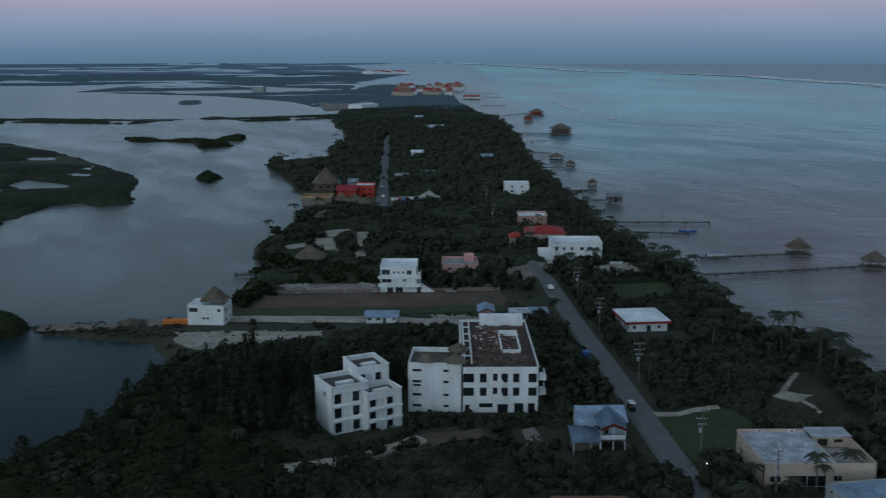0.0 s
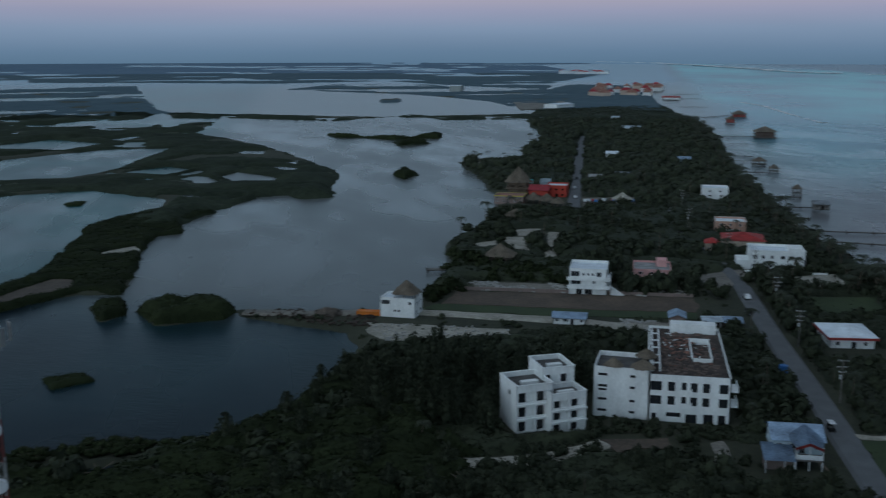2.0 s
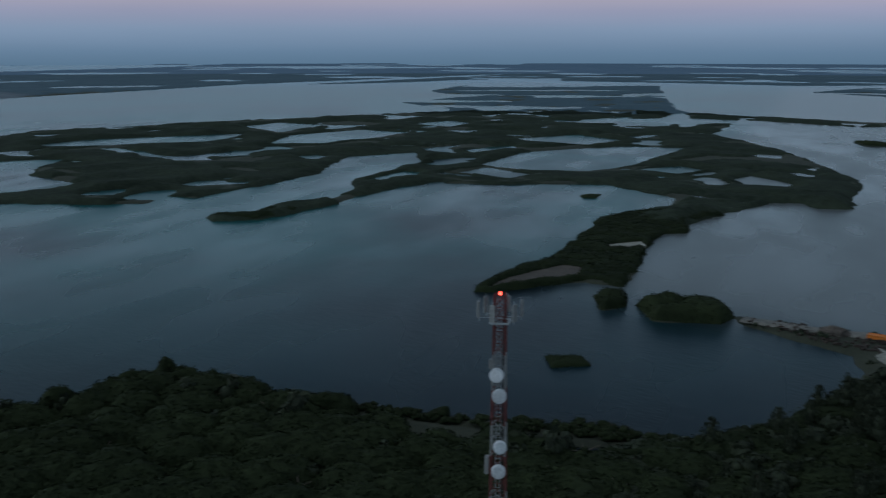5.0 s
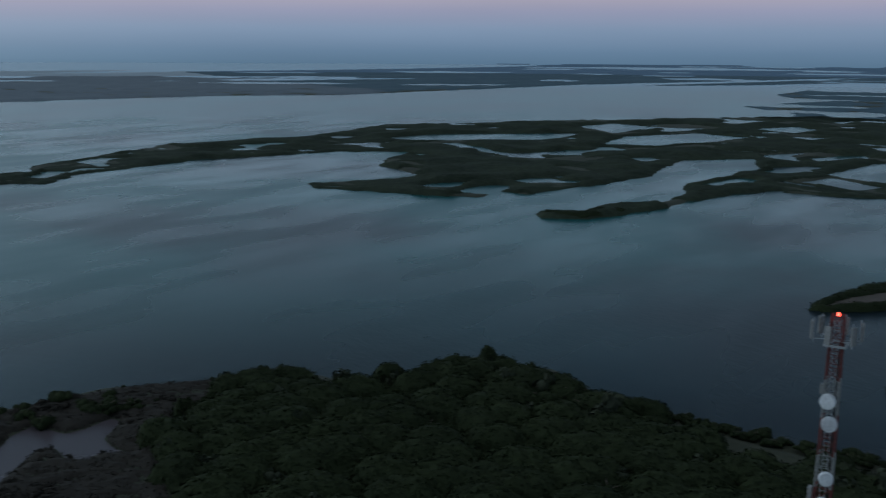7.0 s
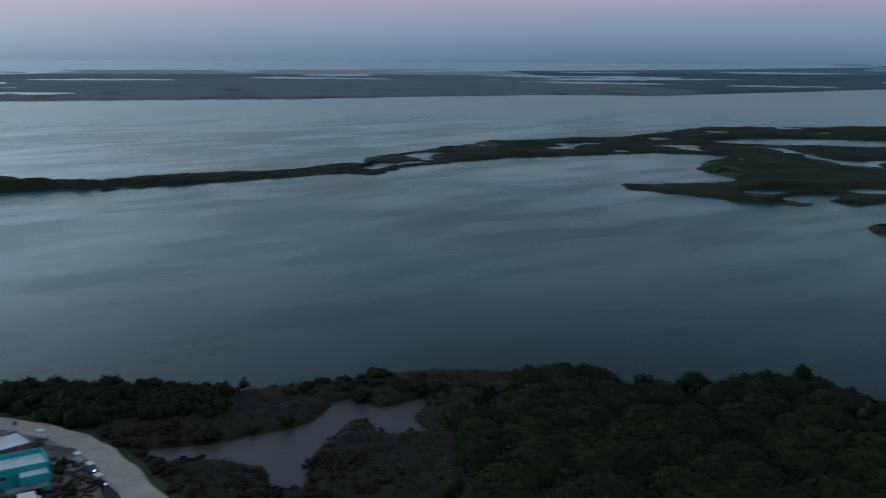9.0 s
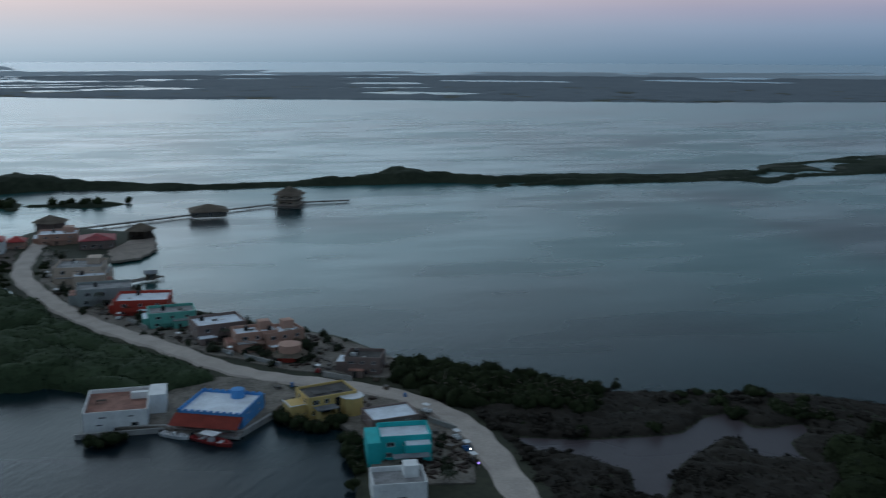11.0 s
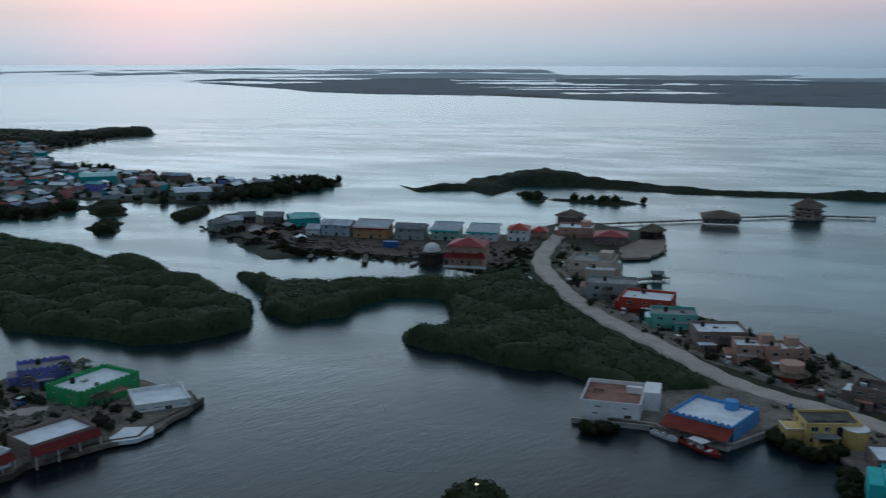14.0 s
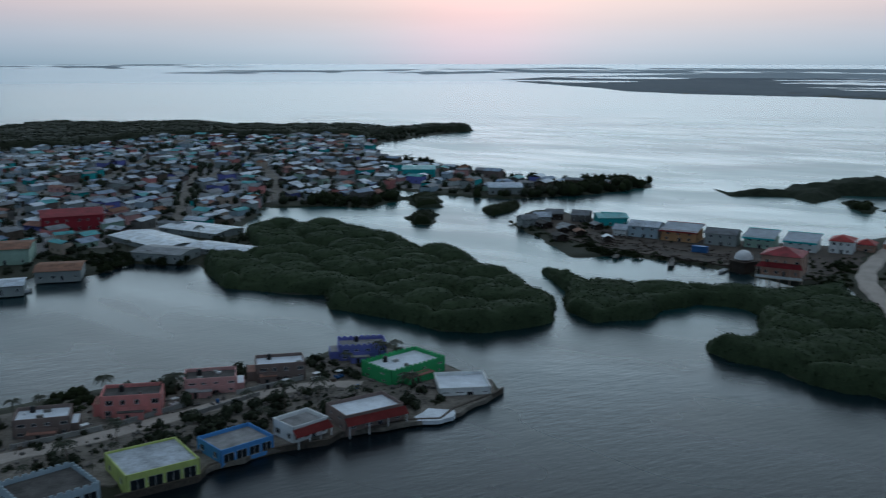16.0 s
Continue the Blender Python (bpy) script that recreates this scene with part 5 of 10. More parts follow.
def villa_block(name, x, y, w_, d, ang, h, label, floors=3, bays=2, parapet=1.0):
    """Unfinished white block with deep open loggias on its front."""
    ob = thing(name, x, y, ang, LAND_Z, label, "building", "white apartment blocks")
    clear_rect(x, y, w_, d, ang)
    t, fh = 0.25, (h - parapet) / floors
    holes = []
    for k in range(floors):
        for i in range(bays):
            u0 = w_ * i / bays + 0.45
            holes.append((u0, w_ * (i + 1) / bays - 0.35, k * fh + 0.45, (k + 1) * fh - 0.55))
    bm = bmesh.new()
    pierced(bm, "x", w_, 0, t, -0.5, h, holes)
    pierced(bm, "x", w_, d - t, t, -0.5, h, [])
    pierced(bm, "y", d, 0, t, -0.5, h, [(d * 0.35, d * 0.5, fh * (floors - 1) + 1.2, fh * (floors - 1) + 2.2)])
    pierced(bm, "y", d, w_ - t, t, -0.5, h, [(d * 0.4, d * 0.55, fh * (floors - 1) + 1.2, fh * (floors - 1) + 2.2)])
    part("wall", bm, "white_wall", ob)
    part("roof", box((t, w_ - t, t, d - t, h - parapet - 0.2, h - parapet)), "dark_roof", ob)
    part("roof_kerb", box((w_ * 0.3, w_ * 0.75, d * 0.30, d * 0.45, h - parapet, h - parapet + 0.8)), "white_wall", ob)
    part("coping", box((-0.12, w_ + 0.12, -0.12, 0.32, h, h + 0.12), (-0.12, w_ + 0.12, d - 0.32, d + 0.12, h, h + 0.12), (-0.12, 0.32, 0.32, d - 0.32, h, h + 0.12), (w_ - 0.32, w_ + 0.12, 0.32, d - 0.32, h, h + 0.12)), "white_wall", ob)
    for k in range(1, floors):
        part("slab_band", box((-0.1, w_ + 0.1, -0.35, -0.004, k * fh - 0.22, k * fh + 0.06)), "white_wall", ob)
    for k in range(floors):
        part("loggia_floor", box((t, w_ - t, t, d - t, k * fh - 0.18, k * fh)), "concrete", ob)
        for i in range(bays):
            u0, u1 = w_ * i / bays + 0.45, w_ * (i + 1) / bays - 0.35
            um = u0 + (u1 - u0) * 0.55
            part("loggia_wall", box((um, u1 + 0.3, 0.55, 0.75, k * fh, (k + 1) * fh - 0.2)), "white_wall", ob)
            part("glass_door", box((u0 - 0.3, um - 0.004, 0.90, 0.95, k * fh, (k + 1) * fh - 0.2)), "glass", ob)
    return ob


villa_block("apartment_block", -23.2, 195.0, 8.4, 9.4, 30, 10.5, "white unfinished three-storey block with open loggias")
villa_block("apartment_block", -15.9, 196.2, 8.2, 6.0, 32, 8.8, "white unfinished block with stacked loggias and roof terrace")
villa_block("apartment_block", -18.6, 203.0, 7.4, 9.0, 26, 12.2, "white unfinished tower block with roof parapet", floors=4)

# ---------------------------------------------------------------- houses along the road
def white_cube_house(x, y, w_, d, ang, h):
    ob = flat_house("house", x, y, w_, d, ang, h, "white_wall", "white_roof", "white modern three-storey house with stepped balconies", floors=3, parapet=0.9,
                    front_holes=[(0.05, 0.28, 0.70, 0.90), (0.35, 0.42, 0.74, 0.84), (0.47, 0.54, 0.74, 0.84), (0.59, 0.66, 0.74, 0.84), (0.72, 0.86, 0.70, 0.88), (0.05, 0.32, 0.40, 0.60), (0.62, 0.70, 0.44, 0.55), (0.20, 0.36, 0.02, 0.24), (0.42, 0.62, 0.02, 0.24)])
    for k, out in ((1, 2.0), (2, 1.4)):
        z0 = k * (h - 0.9) / 3
        part("balcony", box((-0.5, w_ + 1.2, -out, 0.0, z0 - 0.2, z0), (-0.5, w_ + 1.2, -out, -out + 0.15, z0, z0 + 1.0),
                            (w_ + 1.05, w_ + 1.2, -out + 0.15, d * 0.6, z0, z0 + 1.0), (w_, w_ + 1.2, 0.0, d * 0.6, z0 - 0.2, z0)), "white_wall", ob)
    part("stairs", box(*((w_ + 1.3 + i * 0.3, w_ + 1.6 + i * 0.3, 0.5, 1.8, -0.4, 3.0 - i * 0.19) for i in range(15))), "white_wall", ob)


white_cube_house(-21.2, 319.8, 12.4, 14.3, -0, 8.9)
flat_house("house", -0.5, 341.4, 13.0, 15.0, -0, 4.9, "pink_wall", "concrete_roof", "faded pink two-storey house with flat roof", stair=True)
hut = flat_house("lagoon_house", -75.5, 280.7, 11.0, 8.0, -4, 6.2, "white_wall", "white_roof", "white house with thatched roof room beside the lagoon", floors=2, parapet=0.5,
                 front_holes=[(0.04, 0.28, 0.66, 0.86), (0.40, 0.47, 0.30, 0.40), (0.51, 0.58, 0.30, 0.40), (0.82, 0.90, 0.68, 0.82)], frame_mat="dark_wood")
hx = hut.matrix_world @ Vector((7.4, 3.2, 0))
palapa(hx.x, hx.y, 3.7, "tall thatched room on top of a white lagoon house", eave=2.0, rise=3.6, z=LAND_Z + 5.7, ang=0, deep=0.1)
skip = thing("skip", -82.9, 280.3, 4, LAND_Z, "orange steel skip on sand beside the lagoon house", "skip")
bm = bmesh.new()
prism(bm, [(0, 0), (7.4, 0), (7.4, 2.4), (0, 2.4)], 0.15, 1.3, top=1.0)
part("body", bm, "orange_paint", skip)
part("rib", box(*((0.4 + i * 1.3, 0.55 + i * 1.3, -0.08, -0.004, 0.2, 1.3) for i in range(6)), (-0.06, 7.46, -0.1, -0.004, 1.3, 1.42), (-0.06, 7.46, 2.404, 2.5, 1.3, 1.42)), "orange_paint", skip)
part("runner", box((0.3, 7.1, 0.3, 0.5, -0.3, 0.15), (0.3, 7.1, 1.9, 2.1, -0.3, 0.15)), "steel", skip)
heap = thing("soil_heap", -91.8, 279.9, 0, LAND_Z, "rounded heap of dark brown soil on the shore", "heap")
bm = bmesh.new()
bmesh.ops.create_icosphere(bm, subdivisions=4, radius=1.0)
for v in bm.verts:
    k = 1 + 0.22 * noise.noise(v.co * 2.3) + 0.08 * noise.noise(v.co * 7.0)
    v.co = Vector((v.co.x * 4.6 * k, v.co.y * 3.6 * k, v.co.z * 2.5 * k - 0.4))
part("soil", bm, "bank", heap)
pitched_house("shed", -23.1, 282.1, 9.4, 7.0, -0, 2.1, "white_wall", "blue_roof", "low white shed with pale blue metal roof", rise=0.9, wins=4)
pitched_house("shack", 10.7, 286.5, 4.4, 7.0, -0, 2.6, "brown_wall", "blue_roof", "small shack with pale blue metal roof", rise=1.0, wins=2, across=True)
pitched_house("shack", 20.4, 285.2, 5.0, 5.2, 7, 2.4, "grey_wall", "metal_roof", "shack under a sheet metal roof", rise=0.8, wins=2)
pitched_house("shack", 26.3, 285.2, 4.7, 6.6, -0, 2.4, "brown_wall", "blue_roof", "shack under a pale blue metal roof", rise=0.8, wins=2)
CLEAR.append(([(49, 256), (69, 257), (69, 274), (49, 273)], 0.0))
bq = (52.9, 272.0, 11.6, 13.4, 6, 3.4)
bung = pitched_house("bungalow", *bq, "white_wall", "white_roof", "white bungalow with pale hipped roof and red fascia", style="hip", rise=1.7, wins=3, eave=0.8)
bw, bd, bh = bq[2], bq[3], bq[5]
part("fascia", box((-0.9, bw + 0.9, -0.9, -0.804, bh - 0.75, bh - 0.08), (bw + 0.804, bw + 0.9, -0.8, bd + 0.8, bh - 0.75, bh - 0.08), (-0.9, -0.804, -0.8, bd + 0.8, bh - 0.75, bh - 0.08)), "red_paint", bung)


def stilt_house(x, y, w_, d, ang, h):
    ob = pitched_house("stilt_house", x, y, w_, d, ang, h, "pale_blue_wall", "blue_roof", "raised house with blue-grey metal roof and red gable porch", rise=1.9, stilts=2.4, wins=4, eave=0.6)
    bm = bmesh.new()
    p = [(w_ * 0.40, -3.0, h - 0.4), (w_ * 0.96, -3.0, h - 0.4), (w_ * 0.68, -3.0, h + 0.6)]
    q = [(w_ * 0.24, d * 0.30, h + 0.9), (w_ * 1.06, d * 0.30, h + 0.9), (w_ * 0.68, d * 0.46, h + 1.95)]
    va = [bm.verts.new(a) for a in p + q]
    for f in ((2, 5, 3, 0), (1, 4, 5, 2)):
        bm.faces.new([va[i] for i in f])
    bmesh.ops.solidify(bm, geom=bm.faces, thickness=0.1)
    part("porch_roof", bm, "blue_roof", ob)
    bm = bmesh.new()
    for foot in (p[0], p[1]):
        a, c = Vector(foot), Vector(p[2])
        va = [bm.verts.new(Vector(v) + Vector((0, -0.06, dz))) for v, dz in ((a, 0.05), (c, 0.05), (c, -0.55), (a, -0.55))]
        bm.faces.new(va)
    bmesh.ops.solidify(bm, geom=bm.faces, thickness=0.1)
    part("porch_gable", bm, "red_paint", ob)
    part("porch_floor", box((w_ * 0.4, w_ * 0.96, -3.0, -0.02, 2.1, 2.4)), "grey_wood", ob)
    for u in (0.41, 0.68, 0.94):
        part("porch_post", box((w_ * u, w_ * u + 0.2, -2.9, -2.7, -0.8, h - 0.2)), "white_paint", ob)
    part("porch_rail", box((w_ * 0.4, w_ * 0.96, -3.0, -2.92, 2.45, 3.4)), "white_paint", ob)
    bm = bmesh.new()
    bm.faces.new([bm.verts.new(v) for v in ((-2.4, -5.2, h - 2.4), (w_ * 0.38, -5.2, h - 2.4), (w_ * 0.38, 0.6, h - 0.9), (-2.4, 0.6, h - 0.9))])
    bmesh.ops.solidify(bm, geom=bm.faces, thickness=0.12)
    part("annex_roof", bm, "blue_roof", ob)
    part("annex_wall", box((-2.0, w_ * 0.35, -3.2, -0.9, -0.4, h - 2.0)), "brown_wall", ob)
    for u in (-2.1, w_ * 0.15, w_ * 0.34):
        part("annex_post", box((u, u + 0.18, -5.0, -4.8, -0.4, h - 2.45)), "white_paint", ob)
    part("stairs", box(*((w_ * 0.86 + i * 0.3, w_ * 0.86 + 0.3 + i * 0.3, -2.6, -1.5, 2.1 - i * 0.3, 2.25 - i * 0.3) for i in range(9))), "wood", ob)


stilt_house(27.8, 189.6, 9.2, 8.0, 2, 5.2)
plot_line = thing("boundary_wall", -58.9, 318.5,  3, LAND_Z, "long low dark block wall behind a dirt field", "wall")
part("wall_run", box((0,  78.2, 0, 0.2, -0.4, 1.3)), "brown_wall", plot_line)


def flat_villa(x, y, w_, d, ang, h):
    ob = flat_house("villa", x, y, w_, d, ang, h, "cream_wall", "concrete_roof", "cream flat-roofed villa with pale roof and sunken roof terrace", floors=1, parapet=2.2,
                    front_holes=[(0.06, 0.16, 0.22, 0.48), (0.22, 0.56, 0.04, 0.50), (0.62, 0.70, 0.26, 0.50)])
    z0, z1, cut, back = h - 2.2, h - 0.55, w_ * 0.66, d * 0.76
    part("roof_deck", box((0.23, cut - 0.2, 0.23, d - 0.23, z0 + 0.004, z1)), "pale_roof", ob)
    part("roof_kerb", box((cut - 0.196, cut, 0.23, back, z0 + 0.004, z1 + 0.22)), "cream_wall", ob)
    bm = bmesh.new()
    room = w_ - cut - 0.25
    pierced(bm, "x", room, 0, 0.18, z0 + 0.004, h + 0.1, [(room * 0.12, room * 0.42, z0 + 0.2, z0 + 1.7), (room * 0.6, room * 0.85, z0 + 0.9, z0 + 1.6)])
    bmesh.ops.remove_doubles(bm, verts=bm.verts, dist=0.002)
    bmesh.ops.translate(bm, verts=bm.verts, vec=(cut + 0.01, back, 0))
    part("roof_room", bm, "cream_wall", ob)
    part("roof_room_cover", box((cut - 0.5, w_ + 0.15, back - 0.7, d + 0.15, h + 0.1, h + 0.32)), "pale_roof", ob)
    part("roof_seam", box((0.6, cut - 0.5, d * 0.52, d * 0.52 + 0.12, z1, z1 + 0.06)), "concrete", ob)
    for u, v in ((0.28, 0.54), (0.52, 0.54)):
        part("vent_pipe", box((w_ * u, w_ * u + 0.28, d * v, d * v + 0.28, z1, z1 + 0.7)), "white_paint", ob)
    for u in (0.18, 0.49):
        box_ = part("wall_niche", box((w_ * u, w_ * u + 1.2, d - 0.34, d - 0.224, z1 + 0.06, z1 + 0.48)), "white_paint", ob)
        part("niche_opening", box((w_ * u + 0.3, w_ * u + 0.9, d - 0.36, d - 0.344, z1 + 0.12, z1 + 0.42)), "opening", box_)
    for k in range(5):
        part("terrace_furniture", box((cut + 0.8 + k * 1.1, cut + 1.5 + k * 1.1, back * (0.55 + 0.07 * (k % 3)), back * (0.55 + 0.07 * (k % 3)) + 0.7, z0, z0 + 0.4 + 0.15 * (k % 2))), ("grey_wood", "brown_wall")[k % 2], ob)


flat_villa(58.9, 169.6, 21.0, 17.0, 0, 4.8)
flat_house("house", 69.0, 156.0, 16.5, 7.0, 10, 4.0, "grey_wall", "blue_roof", "low grey house with pale blue flat roof", floors=2, wins=3, parapet=0.25)
pitched_house("shed", 19.0, 151.2, 12.4, 8.0, -0, 3.2, "brown_wall", "rust_roof", "shed with rusty red roof", rise=0.8)


def mansion(x, y, w_, d, ang, h):
    ob = flat_house("mansion", x, y, w_, d, ang, h, "white_wall", "white_roof", "white two-storey beach mansion with arched windows and cornice", floors=2, wins=6, parapet=0.8, band="white_wall")
    part("side_wing", box((-4.5, -0.02, 1.0, d * 0.8, -0.4, h * 0.45)), "white_wall", ob)
    part("terrace_wall", box((-2, w_ + 7, -6.0, -5.7, -0.4, 1.0), (w_ + 6.7, w_ + 7, -5.7, d, -0.4, 1.0)), "white_wall", ob)
    part("roof_room", box((w_ * 0.7, w_ * 0.97, 0.5, d * 0.6, h - 0.8, h + 0.9)), "white_wall", ob)


mansion(41.6, 371.0, 19.5, 13.0, -1, 7.3)
pitched_house("villa", 34.9, 404.8, 16.1, 16.2, -1, 4.4, "cream_wall", "red_roof", "cream villa under a red hipped roof", style="hip", rise=2.2, wins=4)
pitched_house("villa", 27.7, 400.4, 5.1, 7.0, -1, 3.8, "cream_wall", "red_roof", "small cream house under a red roof", style="hip", rise=1.6, wins=2)
flat_house("house", 34.4, 442.9, 12.9, 11.3, -1, 6.0, "salmon_wall", "white_roof", "salmon house with white cornice and flat roof", floors=2, wins=3, band="white_wall")
flat_house("house", 33.7, 536.6, 13.6, 12.1, -1, 8.1, "white_wall", "white_roof", "tall white house among palms", floors=3, wins=2)

# lagoon-side resort
palapa(-66.2, 550.9, 7.4, "great conical thatched restaurant roof over open floors", eave=7.4, rise=8.4, z=LAND_Z, square=False, walls="wood", floors=2)
flat_house("restaurant", -74.6, 513.5, 15.5, 12.6, -1, 4.2, "brown_wall", "terracotta_roof", "brown waterside restaurant with bright yellow fascia", wins=5, parapet=0.4, band="yellow_paint")
CLEAR.append(([(-86.2, 562.6), (-31.0, 566.6), (-24.4, 495.9), (-75.8, 492.8)], 0.0))
flat_house("resort_block", -49.7, 541.9, 11.3, 13.0, -1, 6.6, "red_wall", "white_roof", "bright red two-storey resort block", wins=3)
pitched_house("resort_block", -58.6, 536.9, 10.6, 12.2, -1, 4.2, "red_wall", "crimson_roof", "resort wing with dull red roof", rise=2.4, wins=4)
pitched_house("resort_block", -64.6, 560.2, 4.9, 7.0, -1, 5.2, "cream_wall", "teal_roof", "small block with green metal roof", rise=1.6, wins=2)
flat_house("resort_block", -54.8, 559.7, 5.5, 7.0, -1, 7.2, "pale_blue_wall", "concrete_roof", "pale tower with water tank", wins=2, floors=3)
palapa(-46.8, 515.0, 4.6, "round thatched cabana on posts", eave=2.6, rise=3.4, square=False)
palapa(-54.1, 519.1, 4.4, "round thatched cabana on posts", eave=2.6, rise=3.2, square=False)
palapa(-40.2, 507.2, 3.6, "round thatched cabana on posts", eave=2.6, rise=2.8, square=False)
palapa(-50.6, 365.5, 5.4, "thatched house among mangroves", eave=3.4, rise=4.2, walls="brown_wall")
palapa(-56.8, 465.3, 5.0, "grey thatched cabana by the lagoon", eave=2.4, rise=3.0, square=False)
dome = palapa(-7.8, 528.7, 5.6, "pale round thatched pavilion by a car park", eave=2.0, rise=3.6, square=False)
for c in dome.children:
    if c.name.startswith("thatch_roof"):
        c.data.materials[0] = M["pale_thatch"]
HOUSES_FAR = [(-17.7, 990.3, 21.0, 24.1, -1, 5.2, "white_wall", "metal_roof"), (-24.2, 746.7, 8.6, 9.9, -1, 4.2, "white_wall", "white_roof"),
              (27.9, 717.1, 8.2, 9.5, -1, 4.2, "pale_blue_wall", "blue_roof"), (-14.2, 623.9, 18.0, 12.1, -1, 3.2, "white_wall", "grey_roof"),
              (-29.7, 609.6, 7.7, 8.9, -1, 3.2, "cream_wall", "concrete_roof"), (-114.1, 1390.0, 36.8, 25.0, 54, 6.2, "white_wall", "white_roof"),
              (-32.2, 1147.5, 8.5, 9.8, -2, 5.2, "white_wall", "metal_roof"), (-380.9, 1980.1, 23.8, 25.0, -3, 11.2, "grey_wall", "white_roof")]
for x, y, w_, d, ang, h, wall, roof in HOUSES_FAR:
    pitched_house("house", x, y, w_, d, ang, h, wall, roof, "pale house among trees with a metal roof", rise=1.4, wins=3, group="houses among the trees")

# red-roofed resort at the head of the beach, and the settlement behind it
g = random.Random(21)
RX0, RY0, RX1, RY1 = -94.8, 1772.4, 21.5, 1813.4
for i in range(26):
    u, v = g.random(), g.random()
    x, y = RX0 + (RX1 - RX0) * u, RY0 + (RY1 - RY0) * u + v * 420
    x *= (RY0 + v * 420) / RY0
    pitched_house("resort_house", x, y, g.uniform(12, 22), g.uniform(9, 14), g.uniform(-12, 12), g.uniform(6, 10), ("cream_wall", "white_wall")[i % 2], ("terracotta_roof", "crimson_roof", "terracotta_roof")[i % 3], "pale resort block with dull red hipped roof", style="hip", rise=5, floors=3, wins=3, group="red-roofed resort", z=LAND_Z + 0.3)
FX0, FY0, FX1, FY1 = -268.6, 3296.1, -134.2, 3292.6
for i in range(14):
    u = (i + g.random()) / 14
    x, y = FX0 + (FX1 - FX0) * u, FY0 + (FY1 - FY0) * u - g.uniform(0, 60)
    zb = float(base_z(np.array([math.hypot(x, y)]))[0])
    pitched_house("resort_house", x, y, g.uniform(18, 34), 14, g.uniform(-10, 10), g.uniform(6, 9), "white_wall", ("red_roof", "metal_roof")[i % 2], "far white beachfront block with coloured roof", style="hip", rise=4, floors=2, wins=3, group="far beachfront settlement", z=zb + 0.5)

# ---------------------------------------------------------------- piers and palapas over the sea
for a in ([93.9, 346.1, 157.8, 359.9], [100.9, 375.9, 138.3, 383.2], [81.0, 458.0, 125.7, 457.5], [79.7, 432.7, 108.4, 428.2],
          [75.3, 528.5, 90.6, 528.3], [74.0, 566.2, 88.7, 566.0], [66.9, 679.7, 84.5, 679.4], [65.1, 750.6, 86.6, 750.3],
          [66.4, 960.1, 107.9, 972.7], [75.1, 1244.0, 115.6, 1300.9], [35.5, 1741.0, 101.9, 1760.3], [67.9, 886.1, 92.4, 891.3],
          [55.6, 1482.4, 93.5, 1481.2], [76.2, 493.5, 81.9, 493.4], [72.5, 784.9, 86.0, 784.6], [44.3, 1906.1, 105.1, 1929.7]):
    pier(*a)
palapa(160.5, 357.9, 4.2, "thatched palapa at the end of a pier", eave=2.8, rise=3.6, z=1.1, deck=True, deep=3)
palapa(141.2, 383.2, 4.4, "thatched palapa with deck over the sea", eave=2.8, rise=3.8, z=1.1, deck=True, deep=3)
palapa(114.9, 965.7, 10.5, "large thatched pavilion on a pier over the sea", eave=5.6, rise=4.6, z=1.1, deck=True, deep=3, walls="brown_wall", floors=2)
palapa(118.9, 1265.3, 9.5, "thatched pavilion with red roof edge over the sea", eave=3.6, rise=4.4, z=1.1, deck=True, deep=3, walls="red_wall")
palapa(99.9, 1160.3, 5.5, "thatched pier house with red trim", eave=4, rise=2.6, z=1.1, deck=True, deep=3, walls="red_wall")
palapa(89.3, 689.6, 3.4, "small thatched palapa over the sea", eave=2, rise=2.6, z=1.1, deck=True, deep=3)
palapa(84.3, 730.3, 5.0, "thatched bar over the sea", eave=2.6, rise=2.6, z=1.1, deck=True, deep=3)
palapa(88.9, 583.1, 2.6, "small thatched palapa over the sea", eave=2.6, rise=2.4, z=1.1, deck=True, deep=3)
pitched_house("pier_house", 87.9, 518.4, 7.5, 8.6, -1, 3.8, "grey_wood", "grey_roof", "grey wooden boathouse on a pier", rise=1.4, wins=3, stilts=1.2, z=0.4)
pitched_house("dock_shelter", 34.5, 1694.9, 28.9, 25.0, -2, 4.2, "white_wall", "red_roof", "long red-roofed dock building", rise=2, wins=4, stilts=1.2, z=0.4)
pier(-75.3, 347.4, -65.0, 351.1, "wooden dock into the lagoon", width=3.2)


